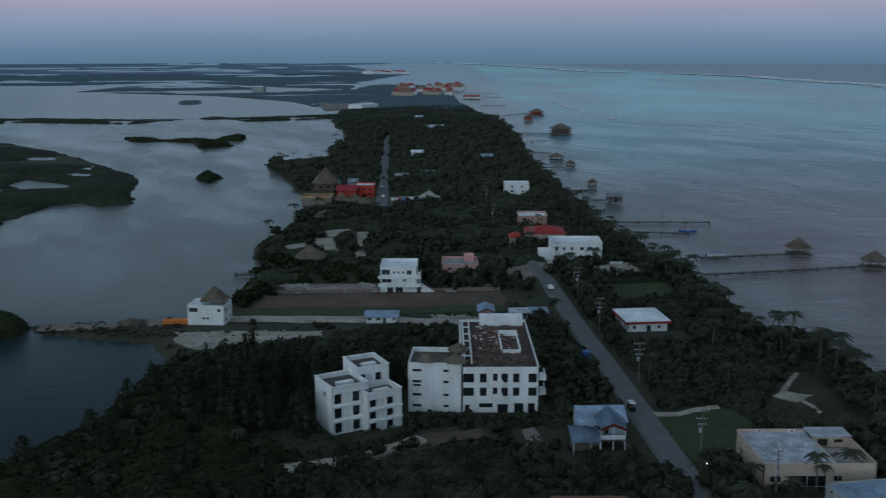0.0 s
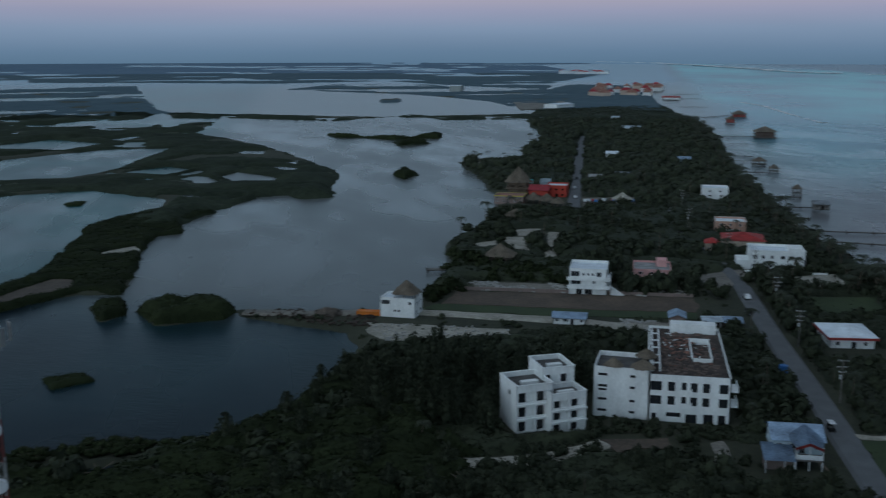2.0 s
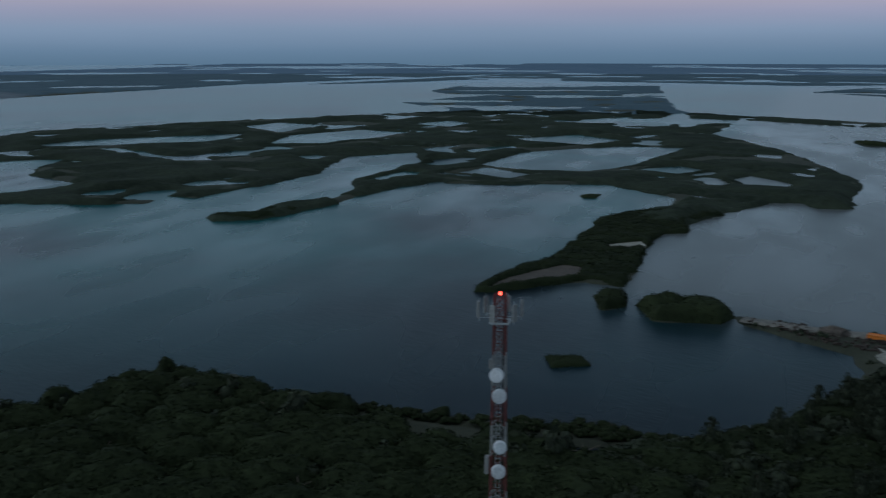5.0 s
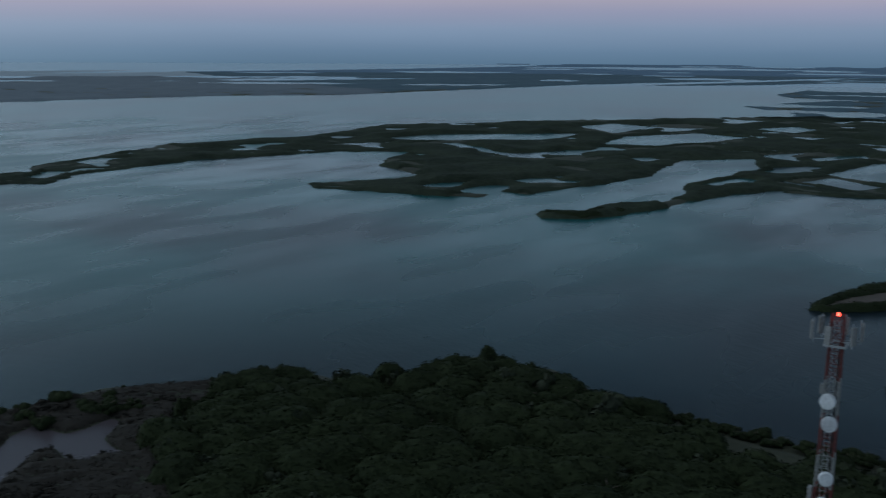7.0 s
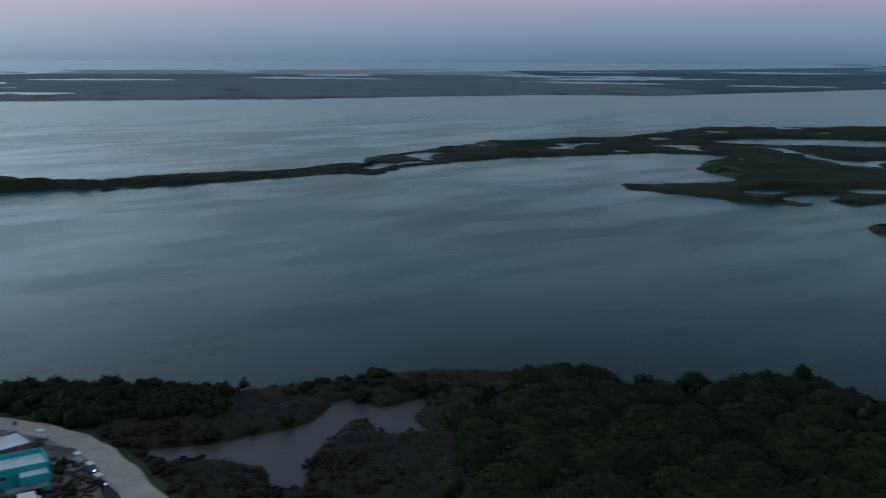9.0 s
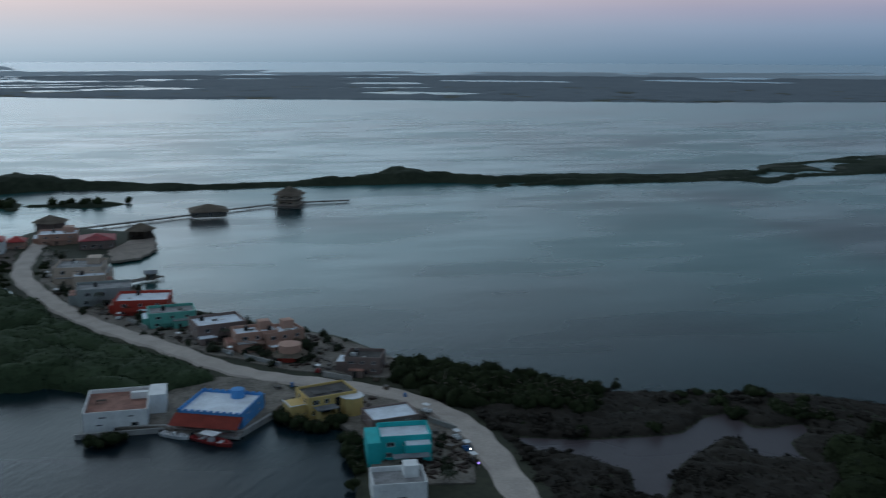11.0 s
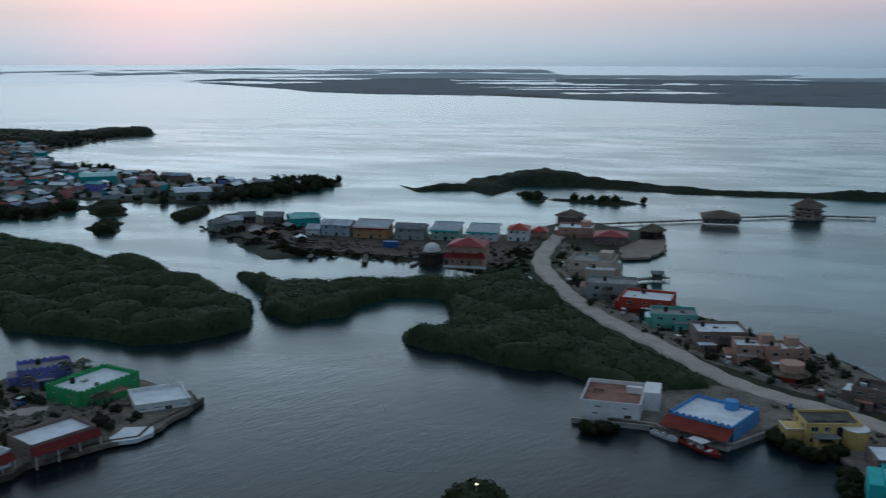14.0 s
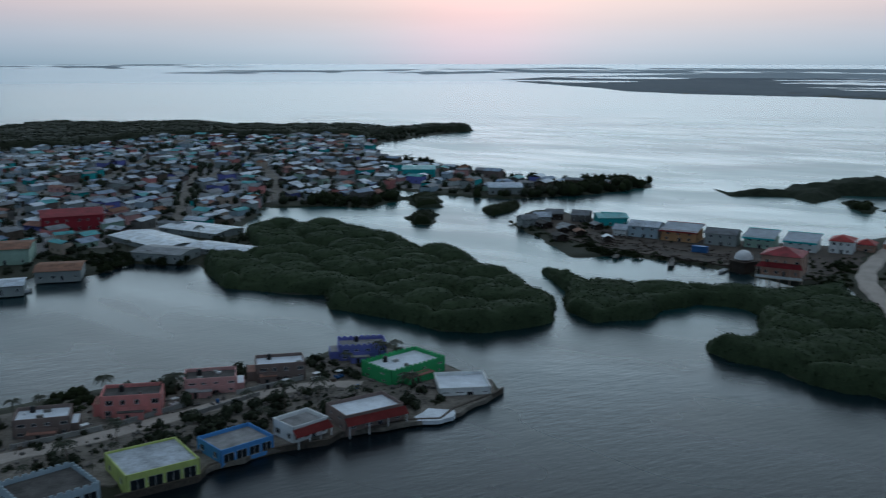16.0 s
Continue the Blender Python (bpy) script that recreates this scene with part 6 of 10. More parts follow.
def skiff(x, y, ang, length, label, hull="white_paint", canopy=None, z=0.0):
    """Open boat with a pointed bow, thwarts, console and outboard."""
    ob = thing("boat", x, y, ang, z, label, "boat", "boats")
    L_, B_ = length, length * 0.3
    outline = [(-0.5, -0.42), (0.1, -0.5), (0.34, -0.36), (0.5, 0.0), (0.34, 0.36), (0.1, 0.5), (-0.5, 0.42)]
    bm = bmesh.new()
    lo = [bm.verts.new((a * L_ * 0.92, c * B_ * 0.7, -0.15)) for a, c in outline]
    hi = [bm.verts.new((a * L_, c * B_, 0.75 + 0.25 * max(0, a))) for a, c in outline]
    hin = [bm.verts.new((a * L_ * 0.93, c * B_ * 0.84, 0.75 + 0.25 * max(0, a))) for a, c in outline]
    flo = [bm.verts.new((a * L_ * 0.88, c * B_ * 0.66, 0.2)) for a, c in outline]
    n = len(outline)
    bm.faces.new(lo[::-1])
    bm.faces.new(flo)
    for i in range(n):
        j = (i + 1) % n
        bm.faces.new((lo[i], lo[j], hi[j], hi[i]))
        bm.faces.new((hi[i], hi[j], hin[j], hin[i]))
        bm.faces.new((hin[i], hin[j], flo[j], flo[i]))
    part("hull", bm, hull, ob)
    part("bench", box((-0.3 * L_, -0.22 * L_, -B_ * 0.36, B_ * 0.36, 0.3, 0.55), (0.15 * L_, 0.22 * L_, -B_ * 0.36, B_ * 0.36, 0.3, 0.6)), "white_paint", ob)
    part("console", box((-0.08 * L_, 0.02 * L_, -B_ * 0.18, B_ * 0.18, 0.2, 1.15)), "white_paint", ob)
    part("outboard", box((-0.56 * L_, -0.5 * L_, -0.25, 0.25, 0.1, 1.1)), "black_rubber", ob)
    if canopy:
        part("canopy", box((-0.25 * L_, 0.12 * L_, -B_ * 0.42, B_ * 0.42, 2.0, 2.08)), canopy, ob)
        for u in (-0.24, 0.11):
            for v in (-0.4, 0.4):
                part("canopy_post", box((u * L_, u * L_ + 0.05, v * B_ - 0.03, v * B_ + 0.03, 0.5, 2.0)), "steel", ob)
    return ob


skiff(108.7, 381.7, 8, 9, "white skiff with blue canopy moored at a pier", canopy="blue_paint")
skiff(110.5, 436.4, 0, 8, "dark boat moored at a pier", hull="blue_paint")
skiff(203.0, 1182.2, -20, 12, "small speedboat running inside the reef")
skiff(-180.2, -81.4,  72, 10.5, "speedboat with red hull and white canopy beside a blue house", hull="red_paint", canopy="white_paint")
skiff(-181.4, -90.3,  78, 7, "white skiff moored at a sea wall")

# white wake and surf on the reef
def water_streak(name, pts, w0, w1, label, seed=0):
    g_ = random.Random(seed)
    bm = bmesh.new()
    p = [Vector(q) for q in pts]
    q = []
    for a, c in zip(p, p[1:]):
        n = max(2, int((c - a).length / 14))
        q += [a.lerp(c, i / n) for i in range(n)]
    n = len(q)
    for i in range(n - 1):
        if g_.random() < 0.12:
            continue
        d = (q[i + 1] - q[i])
        nn = Vector((-d.y, d.x)).normalized()
        k = i / n
        hw = (w0 + (w1 - w0) * k) * g_.uniform(0.5, 1.2)
        off = nn * g_.uniform(-0.35, 0.35) * hw
        z0 = float(base_z(np.array([q[i].length]))[0]) + (0.25 if q[i].length < 1900 else 1.6)
        z1 = float(base_z(np.array([q[i + 1].length]))[0]) + (0.25 if q[i + 1].length < 1900 else 1.6)
        a, c = q[i] + off, q[i + 1] + off
        bm.faces.new([bm.verts.new((*(a - nn * hw), z0)), bm.verts.new((*(c - nn * hw * g_.uniform(0.5, 1)), z1)), bm.verts.new((*(c + nn * hw * g_.uniform(0.5, 1)), z1)), bm.verts.new((*(a + nn * hw), z0))])
    me = bpy.data.meshes.new(name)
    bm.to_mesh(me)
    bm.free()
    me.materials.append(M["foam"])
    return tagged(new(name, me), label, "foam", kind="stuff")


water_streak("wake", [(203.4, 1192.2), (196.0, 1245.3), (189.6, 1353.2), (179.2, 1529.6), (156.2, 1655.7)], 1.6, 5.0, "pale wake behind a speedboat", 2)
water_streak("surf", [(943.3, 1940.8), (1015.3, 2283.9), (971.0, 2461.6), (927.9, 2659.2), (902.9, 2921.5), (789.6, 3128.9), (672.1, 3246.5)], 42, 34, "white surf along the barrier reef", 3)
water_streak("surf", [(609.7, 3306.9), (496.2, 3428.1), (376.3, 3784.3), (222.2, 4098.5), (39.2, 4345.5), (-211.6, 4460.7)], 34, 26, "white surf along the barrier reef", 4)

# ---------------------------------------------------------------- road furniture
def utility_pole(x, y, ang, label="wooden utility pole with crossarms and insulators", h=10.5):
    ob = thing("utility_pole", x, y, ang, LAND_Z, label, "utility pole", "poles along the road")
    bm = bmesh.new()
    rod(bm, (0, 0, -0.6), (0, 0, h), 0.19, 0.12, 8)
    part("pole", bm, "grey_wood", ob)
    for z0, hw in ((h - 0.5, 1.3), (h - 2.0, 1.2), (h - 3.2, 0.8)):
        part("crossarm", box((-hw, hw, -0.24, -0.12, z0, z0 + 0.14)), "grey_wood", ob)
        bm = bmesh.new()
        for u in (-0.9, -0.35, 0.35, 0.9):
            rod(bm, (hw * u, -0.18, z0 + 0.14), (hw * u, -0.18, z0 + 0.4), 0.07)
        part("insulator", bm, "white_paint", ob)
    bm = bmesh.new()
    rod(bm, (0.35, 0, h - 4.6), (0.35, 0, h - 3.7), 0.28, None, 10)
    part("transformer", bm, "galvanised", ob)
    return ob


POLES = [(58.9, 162.4), (50.7, 182.1), (47.3, 227.6), (44.6, 271.6), (43.9, 312.4), (41.8, 354.9), (36.0, 395.4), (22.8, 445.9), (22.3, 508.4)]
for (x, y), nxt in zip(POLES, POLES[1:] + POLES[-2:-1]):
    utility_pole(x, y, math.degrees(math.atan2(nxt[1] - y, nxt[0] - x)) + 90)
for k, (u, z0) in enumerate(((-1.1, 10.4), (-0.4, 10.4), (0.4, 10.4), (1.1, 10.4), (-1.0, 8.9), (1.0, 8.9), (0.0, 7.4))):
    bm = bmesh.new()
    for (ax, ay), (bx, by) in zip(POLES, POLES[1:]):
        d = Vector((bx - ax, by - ay)).normalized()
        nn = Vector((-d.y, d.x)) * u
        prev = None
        for i in range(9):
            t = i / 8
            p = (ax + (bx - ax) * t + nn.x, ay + (by - ay) * t + nn.y, LAND_Z + z0 - 4 * 0.5 * t * (1 - t))
            if prev:
                rod(bm, prev, p, 0.02, None, 3)
            prev = p
    me = bpy.data.meshes.new("power_line")
    bm.to_mesh(me)
    bm.free()
    me.materials.append(M["black_rubber"])
    tagged(new("power_line", me), "black overhead wire strung between road poles", "cable", "overhead wires")


def vehicle(name, x, y, ang, body, label, length=4.2, width=1.7, h=1.5, category="car"):
    """Car or van with cabin, glass, wheels and lamps."""
    ob = thing(name, x, y, ang, LAND_Z + 0.55, label, category, "vehicles")
    L_, W_ = length, width
    bm = bmesh.new()
    prof = [(-0.5, 0.35), (-0.5, 0.62), (-0.42, 0.66), (-0.34, 1.0), (0.16, 1.0), (0.30, 0.66), (0.48, 0.58), (0.5, 0.35)]
    a = [bm.verts.new((u * L_, -W_ / 2 * (0.88 if v > 0.9 else 1), v * h)) for u, v in prof]
    c = [bm.verts.new((u * L_, W_ / 2 * (0.88 if v > 0.9 else 1), v * h)) for u, v in prof]
    bm.faces.new(a[::-1])
    bm.faces.new(c)
    for i in range(len(prof)):
        j = (i + 1) % len(prof)
        bm.faces.new((a[i], a[j], c[j], c[i]))
    bmesh.ops.recalc_face_normals(bm, faces=bm.faces)
    part("body", bm, body, ob)
    for s in (-1, 1):
        part("side_window", box((-0.31 * L_, 0.15 * L_, s * W_ * 0.47 - 0.02, s * W_ * 0.47 + 0.02, 0.70 * h, 0.93 * h)), "glass", ob)
    part("windscreen", box((0.17 * L_, 0.25 * L_, -W_ * 0.4, W_ * 0.4, 0.72 * h, 0.92 * h)), "glass", ob)
    for u in (-0.31, 0.31):
        for s in (-1, 1):
            bm = bmesh.new()
            rod(bm, (u * L_, s * W_ * 0.5 - 0.1, 0.32), (u * L_, s * W_ * 0.5 + 0.1, 0.32), 0.32, None, 12)
            wheel = part("wheel", bm, "black_rubber", ob)
            bm = bmesh.new()
            rod(bm, (u * L_, s * W_ * 0.5 - 0.11, 0.32), (u * L_, s * W_ * 0.5 + 0.11, 0.32), 0.17, None, 10)
            part("rim", bm, "steel", wheel)
    for s in (-1, 1):
        part("headlight", box((0.48 * L_, 0.505 * L_, s * W_ * 0.36 - 0.12, s * W_ * 0.36 + 0.12, 0.45 * h, 0.55 * h)), "white_paint", ob)
    return ob


def road_cart(x, y, ang):
    ob = thing("golf_cart", x, y, ang, LAND_Z + 0.55, "dark golf cart with a white roof on the asphalt road", "golf cart", "vehicles")
    part("body", box((-1.3, 1.3, -0.6, 0.6, 0.28, 0.5), (0.75, 1.35, -0.58, 0.58, 0.5, 0.95), (-1.35, -0.7, -0.58, 0.58, 0.5, 0.85)), "black_rubber", ob)
    part("seat", box((-0.7, -0.1, -0.55, 0.55, 0.5, 0.75), (-0.75, -0.6, -0.55, 0.55, 0.75, 1.2)), "grey_wood", ob)
    bm = bmesh.new()
    prism(bm, [(-1.35, -0.68), (1.1, -0.68), (1.1, 0.68), (-1.35, 0.68)], 1.85, 1.98, top=0.92)
    part("roof", bm, "white_paint", ob)
    for u in (-1.2, 0.85):
        for v in (-0.55, 0.55):
            bm = bmesh.new()
            rod(bm, (u, v, 0.5), (u * 0.95, v, 1.86), 0.03)
            part("post", bm, "steel", ob)
            bm = bmesh.new()
            rod(bm, (u * 0.85, v * 1.05 - 0.09, 0.24), (u * 0.85, v * 1.05 + 0.09, 0.24), 0.24, None, 12)
            part("wheel", bm, "black_rubber", ob)
    part("windscreen", box((0.88, 0.91, -0.5, 0.5, 0.95, 1.8)), "glass", ob)


road_cart(42.0, 208.7, 95)
tn = thing("water_tank", 36.8, 243.0, 0, LAND_Z, "bright blue plastic tank on a stand beside the road", "tank")
bm = bmesh.new()
rod(bm, (0, 0, 1.6), (0, 0, 3.6), 1.1, 1.05, 14)
part("tank", bm, "blue_paint", tn)
part("stand", box((-1, -0.8, -1, -0.8, -0.5, 1.6), (0.8, 1, -1, -0.8, -0.5, 1.6), (-1, -0.8, 0.8, 1, -0.5, 1.6), (0.8, 1, 0.8, 1, -0.5, 1.6), (-1.1, 1.1, -1.1, 1.1, 1.45, 1.6)), "wood", tn)
g = random.Random(5)
CARX0, CARY0, CARX1, CARY1 = -28.1, 522.8, -1.4, 530.7
for i in range(14):
    u = (i + 0.5) / 14
    vehicle("car", CARX0 + (CARX1 - CARX0) * u, CARY0 + (CARY1 - CARY0) * u + g.uniform(-2, 2), 90 + g.uniform(-8, 8), ("white_paint", "silver_paint", "red_paint", "blue_paint", "black_rubber")[i % 5], "parked car on a sandy car park")
for x, y, m in ((34.8, 303.7, "black_rubber"), (36.1, 322.6, "white_paint"), (-33.1, 535.3, "white_paint"), (-36.0, 573.8, "silver_paint"), (-37.6, 618.1, "black_rubber")):
    vehicle("car", x, y, 95, m, "car parked at the roadside")


# ---------------------------------------------------------------- telecom mast
def mast(x, y, top):
    """Square lattice mast in red and white bands with drum antennas, panels and a beacon."""
    ob = thing("telecom_mast", x, y, 30, 0.5, "red and white lattice telecom mast with dishes and a red beacon", "mast")
    H_ = top - 0.5
    cuts = [H_, H_ - 6.8, H_ - 10.9, H_ - 15.0, H_ - 18.6, H_ - 23.5, H_ - 30.0, H_ - 36.0, H_ - 42.0, 0.0]
    for k, (z1, z0) in enumerate(zip(cuts, cuts[1:])):
        w0, w1 = 0.60 + 0.60 * (1 - z0 / H_), 0.60 + 0.60 * (1 - z1 / H_)
        bm = bmesh.new()
        cs = ((-1, -1), (1, -1), (1, 1), (-1, 1))
        for cx, cy in cs:
            rod(bm, (cx * w0, cy * w0, z0), (cx * w1, cy * w1, z1), 0.085)
        steps = max(2, round((z1 - z0) / 1.5))
        for s in range(steps):
            zz0, zz1 = z0 + (z1 - z0) * s / steps, z0 + (z1 - z0) * (s + 1) / steps
            wa, wb = w0 + (w1 - w0) * s / steps, w0 + (w1 - w0) * (s + 1) / steps
            for i in range(4):
                (ax, ay), (bx, by) = cs[i], cs[(i + 1) % 4]
                rod(bm, (ax * wa, ay * wa, zz0), (bx * wb, by * wb, zz1), 0.045, None, 4)
                rod(bm, (bx * wa, by * wa, zz0), (ax * wb, ay * wb, zz1), 0.045, None, 4)
                rod(bm, (ax * wb, ay * wb, zz1), (bx * wb, by * wb, zz1), 0.045, None, 4)
        part("lattice_section", bm, "faded_red" if k % 2 == 0 else "faded_white", ob, "faded red lattice band" if k % 2 == 0 else "faded white lattice band")
    bm = bmesh.new()
    for dx in (-0.25, 0.25):
        rod(bm, (dx, -0.5, 0), (dx, -0.5, H_ - 0.5), 0.05, None, 4)
    for i in range(int(H_ / 0.5)):
        rod(bm, (-0.25, -0.5, i * 0.5), (0.25, -0.5, i * 0.5), 0.03, None, 3)
    part("ladder", bm, "galvanised", ob)
    bm = bmesh.new()
    for i in range(5):
        rod(bm, (0.2 + 0.08 * i, 0.35, 0), (0.2 + 0.08 * i, 0.35, H_ - 3), 0.035, None, 4)
    part("cable_run", bm, "black_rubber", ob)
    for z0, turn, r in ((H_ - 8.9, -66, 0.80), (H_ - 11.3, -52, 0.80), (H_ - 17.3, -46, 0.74), (H_ - 20.2, -52, 0.80)):
        a = radians(turn - 30)
        d = Vector((math.cos(a), math.sin(a), 0))
        p = d * 1.1 + Vector((0, 0, z0))
        bm = bmesh.new()
        rod(bm, p, p + d * 0.55, r, r * 0.97, 20)
        dish = part("drum_antenna", bm, "white_paint", ob)
        bm = bmesh.new()
        rod(bm, p + d * 0.55, p + d * 0.60, r * 0.97, r * 0.6, 20)
        part("radome", bm, "white_paint", dish)
        bm = bmesh.new()
        rod(bm, Vector((0, 0, z0)) + d * 0.4, p, 0.08)
        part("bracket", bm, "galvanised", dish)
    for i in range(6):
        a = i * math.tau / 6 + 0.3
        d = Vector((math.cos(a), math.sin(a), 0))
        bm = bmesh.new()
        rod(bm, d * 0.8 + Vector((0, 0, H_ - 2.6)), d * 2.3 + Vector((0, 0, H_ - 2.6)), 0.05)
        rod(bm, d * 2.3 + Vector((0, 0, H_ - 3.0)), d * 2.3 + Vector((0, 0, H_ - 0.4)), 0.05)
        arm = part("antenna_arm", bm, "galvanised", ob)
        q = Vector((-d.y, d.x, 0))
        bm = bmesh.new()
        c = d * 2.45
        add_box(bm, -0.1, 0.1, -0.3, 0.3, H_ - 2.6, H_ - 0.7)
        bmesh.ops.rotate(bm, verts=bm.verts, cent=(0, 0, 0), matrix=Matrix.Rotation(a, 3, "Z"))
        bmesh.ops.translate(bm, verts=bm.verts, vec=c)
        part("panel_antenna", bm, "faded_white", arm)
    part("platform", box((-1.1, 1.1, -1.1, -0.9, H_ - 3.2, H_ - 3.0), (-1.1, 1.1, 0.9, 1.1, H_ - 3.2, H_ - 3.0), (-1.1, -0.9, -0.9, 0.9, H_ - 3.2, H_ - 3.0), (0.9, 1.1, -0.9, 0.9, H_ - 3.2, H_ - 3.0)), "galvanised", ob)
    part("equipment_box", box((-1.15, -0.85, -0.3, 0.3, H_ - 8.5, H_ - 7.5)), "faded_white", ob)
    part("equipment_box", box((-1.5, -1.1, -0.5, 0.4, H_ - 21.0, H_ - 19.0)), "faded_white", ob)
    bm = bmesh.new()
    rod(bm, (0, 0, H_ - 0.1), (0, 0, H_ + 0.25), 0.16, 0.12, 8)
    part("beacon", bm, "red_light", ob)


mast(-63.4, 83.7, 54.0)

# ---------------------------------------------------------------- row of houses on the sandy lane
ROW = "houses along the sandy lane"
flat_house("house", -175.3, -44.4, 10.2, 7.7, 110, 5.3, "teal_wall", "white_roof", "bright turquoise house with roof terrace", floors=2, wins=3, parapet=1.0, group=ROW, stair=False)
tq = (-175.3, -44.4, 10.2, 7.7, 110, 5.3)
tw, td, th_ = tq[2], tq[3], tq[5]
th_house = [o for o in bpy.data.objects if o.name.startswith("house") and o.parent is None][-1]
part("upper_block", box((tw * 0.46, tw * 0.96, -2.4, -0.02, -0.4, th_ - 1.2)), "teal_wall", th_house)
part("upper_roof", box((tw * 0.48, tw * 0.94, -2.2, -0.02, th_ - 1.2, th_ - 1.08)), "white_roof", th_house)
part("side_block", box((-2.6, -0.02, -1.5, td * 0.9, -0.4, th_ - 0.6)), "teal_wall", th_house)
part("porch_roof", box((tw * 0.2, tw * 0.9, -4.6, -2.45, 2.5, 2.62)), "grey_roof", th_house)
part("porch_door", box((tw * 0.52, tw * 0.80, -2.46, -2.41, -0.2, 1.9)), "opening", th_house)
flat_house("house", -157.3, -41.2, 9.8, 7.9, 110, 3.7, "white_wall", "concrete_roof", "white house with grey roof terrace", wins=3, parapet=1.0, group=ROW, stair=True)
flat_house("house", -188.6, -49.3, 10.6, 8.2, 123, 3.2, "brown_wall", "white_roof", "brown house with pale flat roof", wins=2, parapet=0.4, group=ROW)
yh = flat_house("house", -193.9, -65.0, 11.4, 8.2, 129, 5.1, "yellow_wall", "dark_roof", "yellow house with stepped terraces and dark roof", floors=2, wins=4, parapet=0.5, group=ROW)
yq = (-193.9, -65.0, 11.4, 8.2, 129, 5.1)
yw, yd, y_h = yq[2], yq[3], yq[5]
part("low_wing", box((-3.6, -0.02, yd * 0.2, yd * 0.8, -0.4, y_h * 0.62)), "yellow_wall", yh)
part("wing_coping", box((-3.7, -0.02, yd * 0.2 - 0.1, yd * 0.2 + 0.15, y_h * 0.62, y_h * 0.62 + 0.15), (-3.7, -3.45, yd * 0.2 + 0.15, yd * 0.8, y_h * 0.62, y_h * 0.62 + 0.15)), "white_paint", yh)
part("bay", box((yw * 0.12, yw * 0.50, -2.6, -0.02, -0.4, y_h * 0.30), (yw * 0.12, yw * 0.16, -2.6, -0.02, y_h * 0.30, y_h * 0.55), (yw * 0.46, yw * 0.50, -2.6, -0.02, y_h * 0.30, y_h * 0.55)), "yellow_wall", yh)
part("bay_roof", box((yw * 0.09, yw * 0.53, -2.9, -0.02, y_h * 0.55, y_h * 0.58)), "grey_roof", yh)
part("bay_glass", box((yw * 0.17, yw * 0.45, -0.5, -0.4, y_h * 0.30, y_h * 0.54)), "glass", yh)
bm = bmesh.new()
prism(bm, ring(2.6, 10, yw * 0.86, -0.6), -0.4, y_h * 0.85)
part("round_bay", bm, "yellow_wall", yh)
bm = bmesh.new()
prism(bm, ring(2.75, 10, yw * 0.86, -0.6), y_h * 0.85, y_h * 0.88)
part("round_coping", bm, "white_paint", yh)
part("terrace_door", box((yw * 0.54, yw * 0.70, -0.05, -0.004, y_h * 0.45, y_h * 0.82)), "glass", yh)
part("solar_panel", box((yw * 0.2, yw * 0.45, yd * 0.3, yd * 0.6, y_h - 0.4, y_h - 0.3)), "dark_roof", yh)
part("solar_panel", box((yw * 0.55, yw * 0.8, yd * 0.3, yd * 0.6, y_h - 0.4, y_h - 0.3)), "dark_roof", yh)



def blue_house(x, y, w_, d, ang, h):
    ob = flat_house("house", x, y, w_, d, ang, h, "blue_wall", "white_roof", "bright blue waterside house with white roof and red awning", floors=2, wins=4, parapet=0.5, crenel=True, group=ROW, stair=False)
    bm = bmesh.new()
    v = [bm.verts.new(p) for p in ((-0.4, -4.0, h - 1.9), (w_ + 0.4, -4.0, h - 1.9), (w_ + 0.4, -0.05, h - 0.5), (-0.4, -0.05, h - 0.5))]
    bm.faces.new(v)
    bmesh.ops.solidify(bm, geom=bm.faces, thickness=0.15)
    part("awning", bm, "awning_red", ob, "red tiled awning")
    for i in range(5):
        part("awning_post", box((i * (w_ - 0.3) / 4, i * (w_ - 0.3) / 4 + 0.25, -3.3, -3.05, -0.4, h - 1.7)), "brown_wall", ob)
    bm = bmesh.new()
    rod(bm, (w_ * 0.62, d * 0.86, h - 0.5), (w_ * 0.62, d * 0.86, h + 1.4), 1.6, 1.5, 12)
    part("roof_turret", bm, "blue_wall", ob)
    part("quay_deck", box((-0.8, w_ + 0.6, -3.4, -0.3, -0.6, 0.0)), "concrete", ob)


blue_house(-185.6, -91.6, 14.5, 13.5, 90, 3.6)


def terrace_house(x, y, w_, d, ang, h):
    ob = flat_house("house", x, y, w_, d, ang, h, "white_wall", "terracotta_roof", "white house with pinkish roof terrace at the water", floors=2, wins=2, parapet=0.9, group=ROW)
    part("tower_room", box((w_ + 0.05, w_ + 3.6, d * 0.45, d * 0.95, -0.4, h + 0.6)), "white_wall", ob)
    part("link_wall", box((w_ * 0.7, w_ - 0.25, d * 0.62, d * 0.7, h - 0.9, h + 0.6)), "white_wall", ob)
    part("roof_table", box((2.0, 4.2, d * 0.5, d * 0.5 + 0.9, h - 0.25, h - 0.15), (2.1, 2.2, d * 0.5 + 0.1, d * 0.5 + 0.2, h - 0.9, h - 0.25), (4.0, 4.1, d * 0.5 + 0.6, d * 0.5 + 0.7, h - 0.9, h - 0.25)), "dark_wood", ob)
    part("sea_wall", box((-1.5, w_ + 5, -2.2, -1.8, -1.5, 0.35)), "concrete", ob)


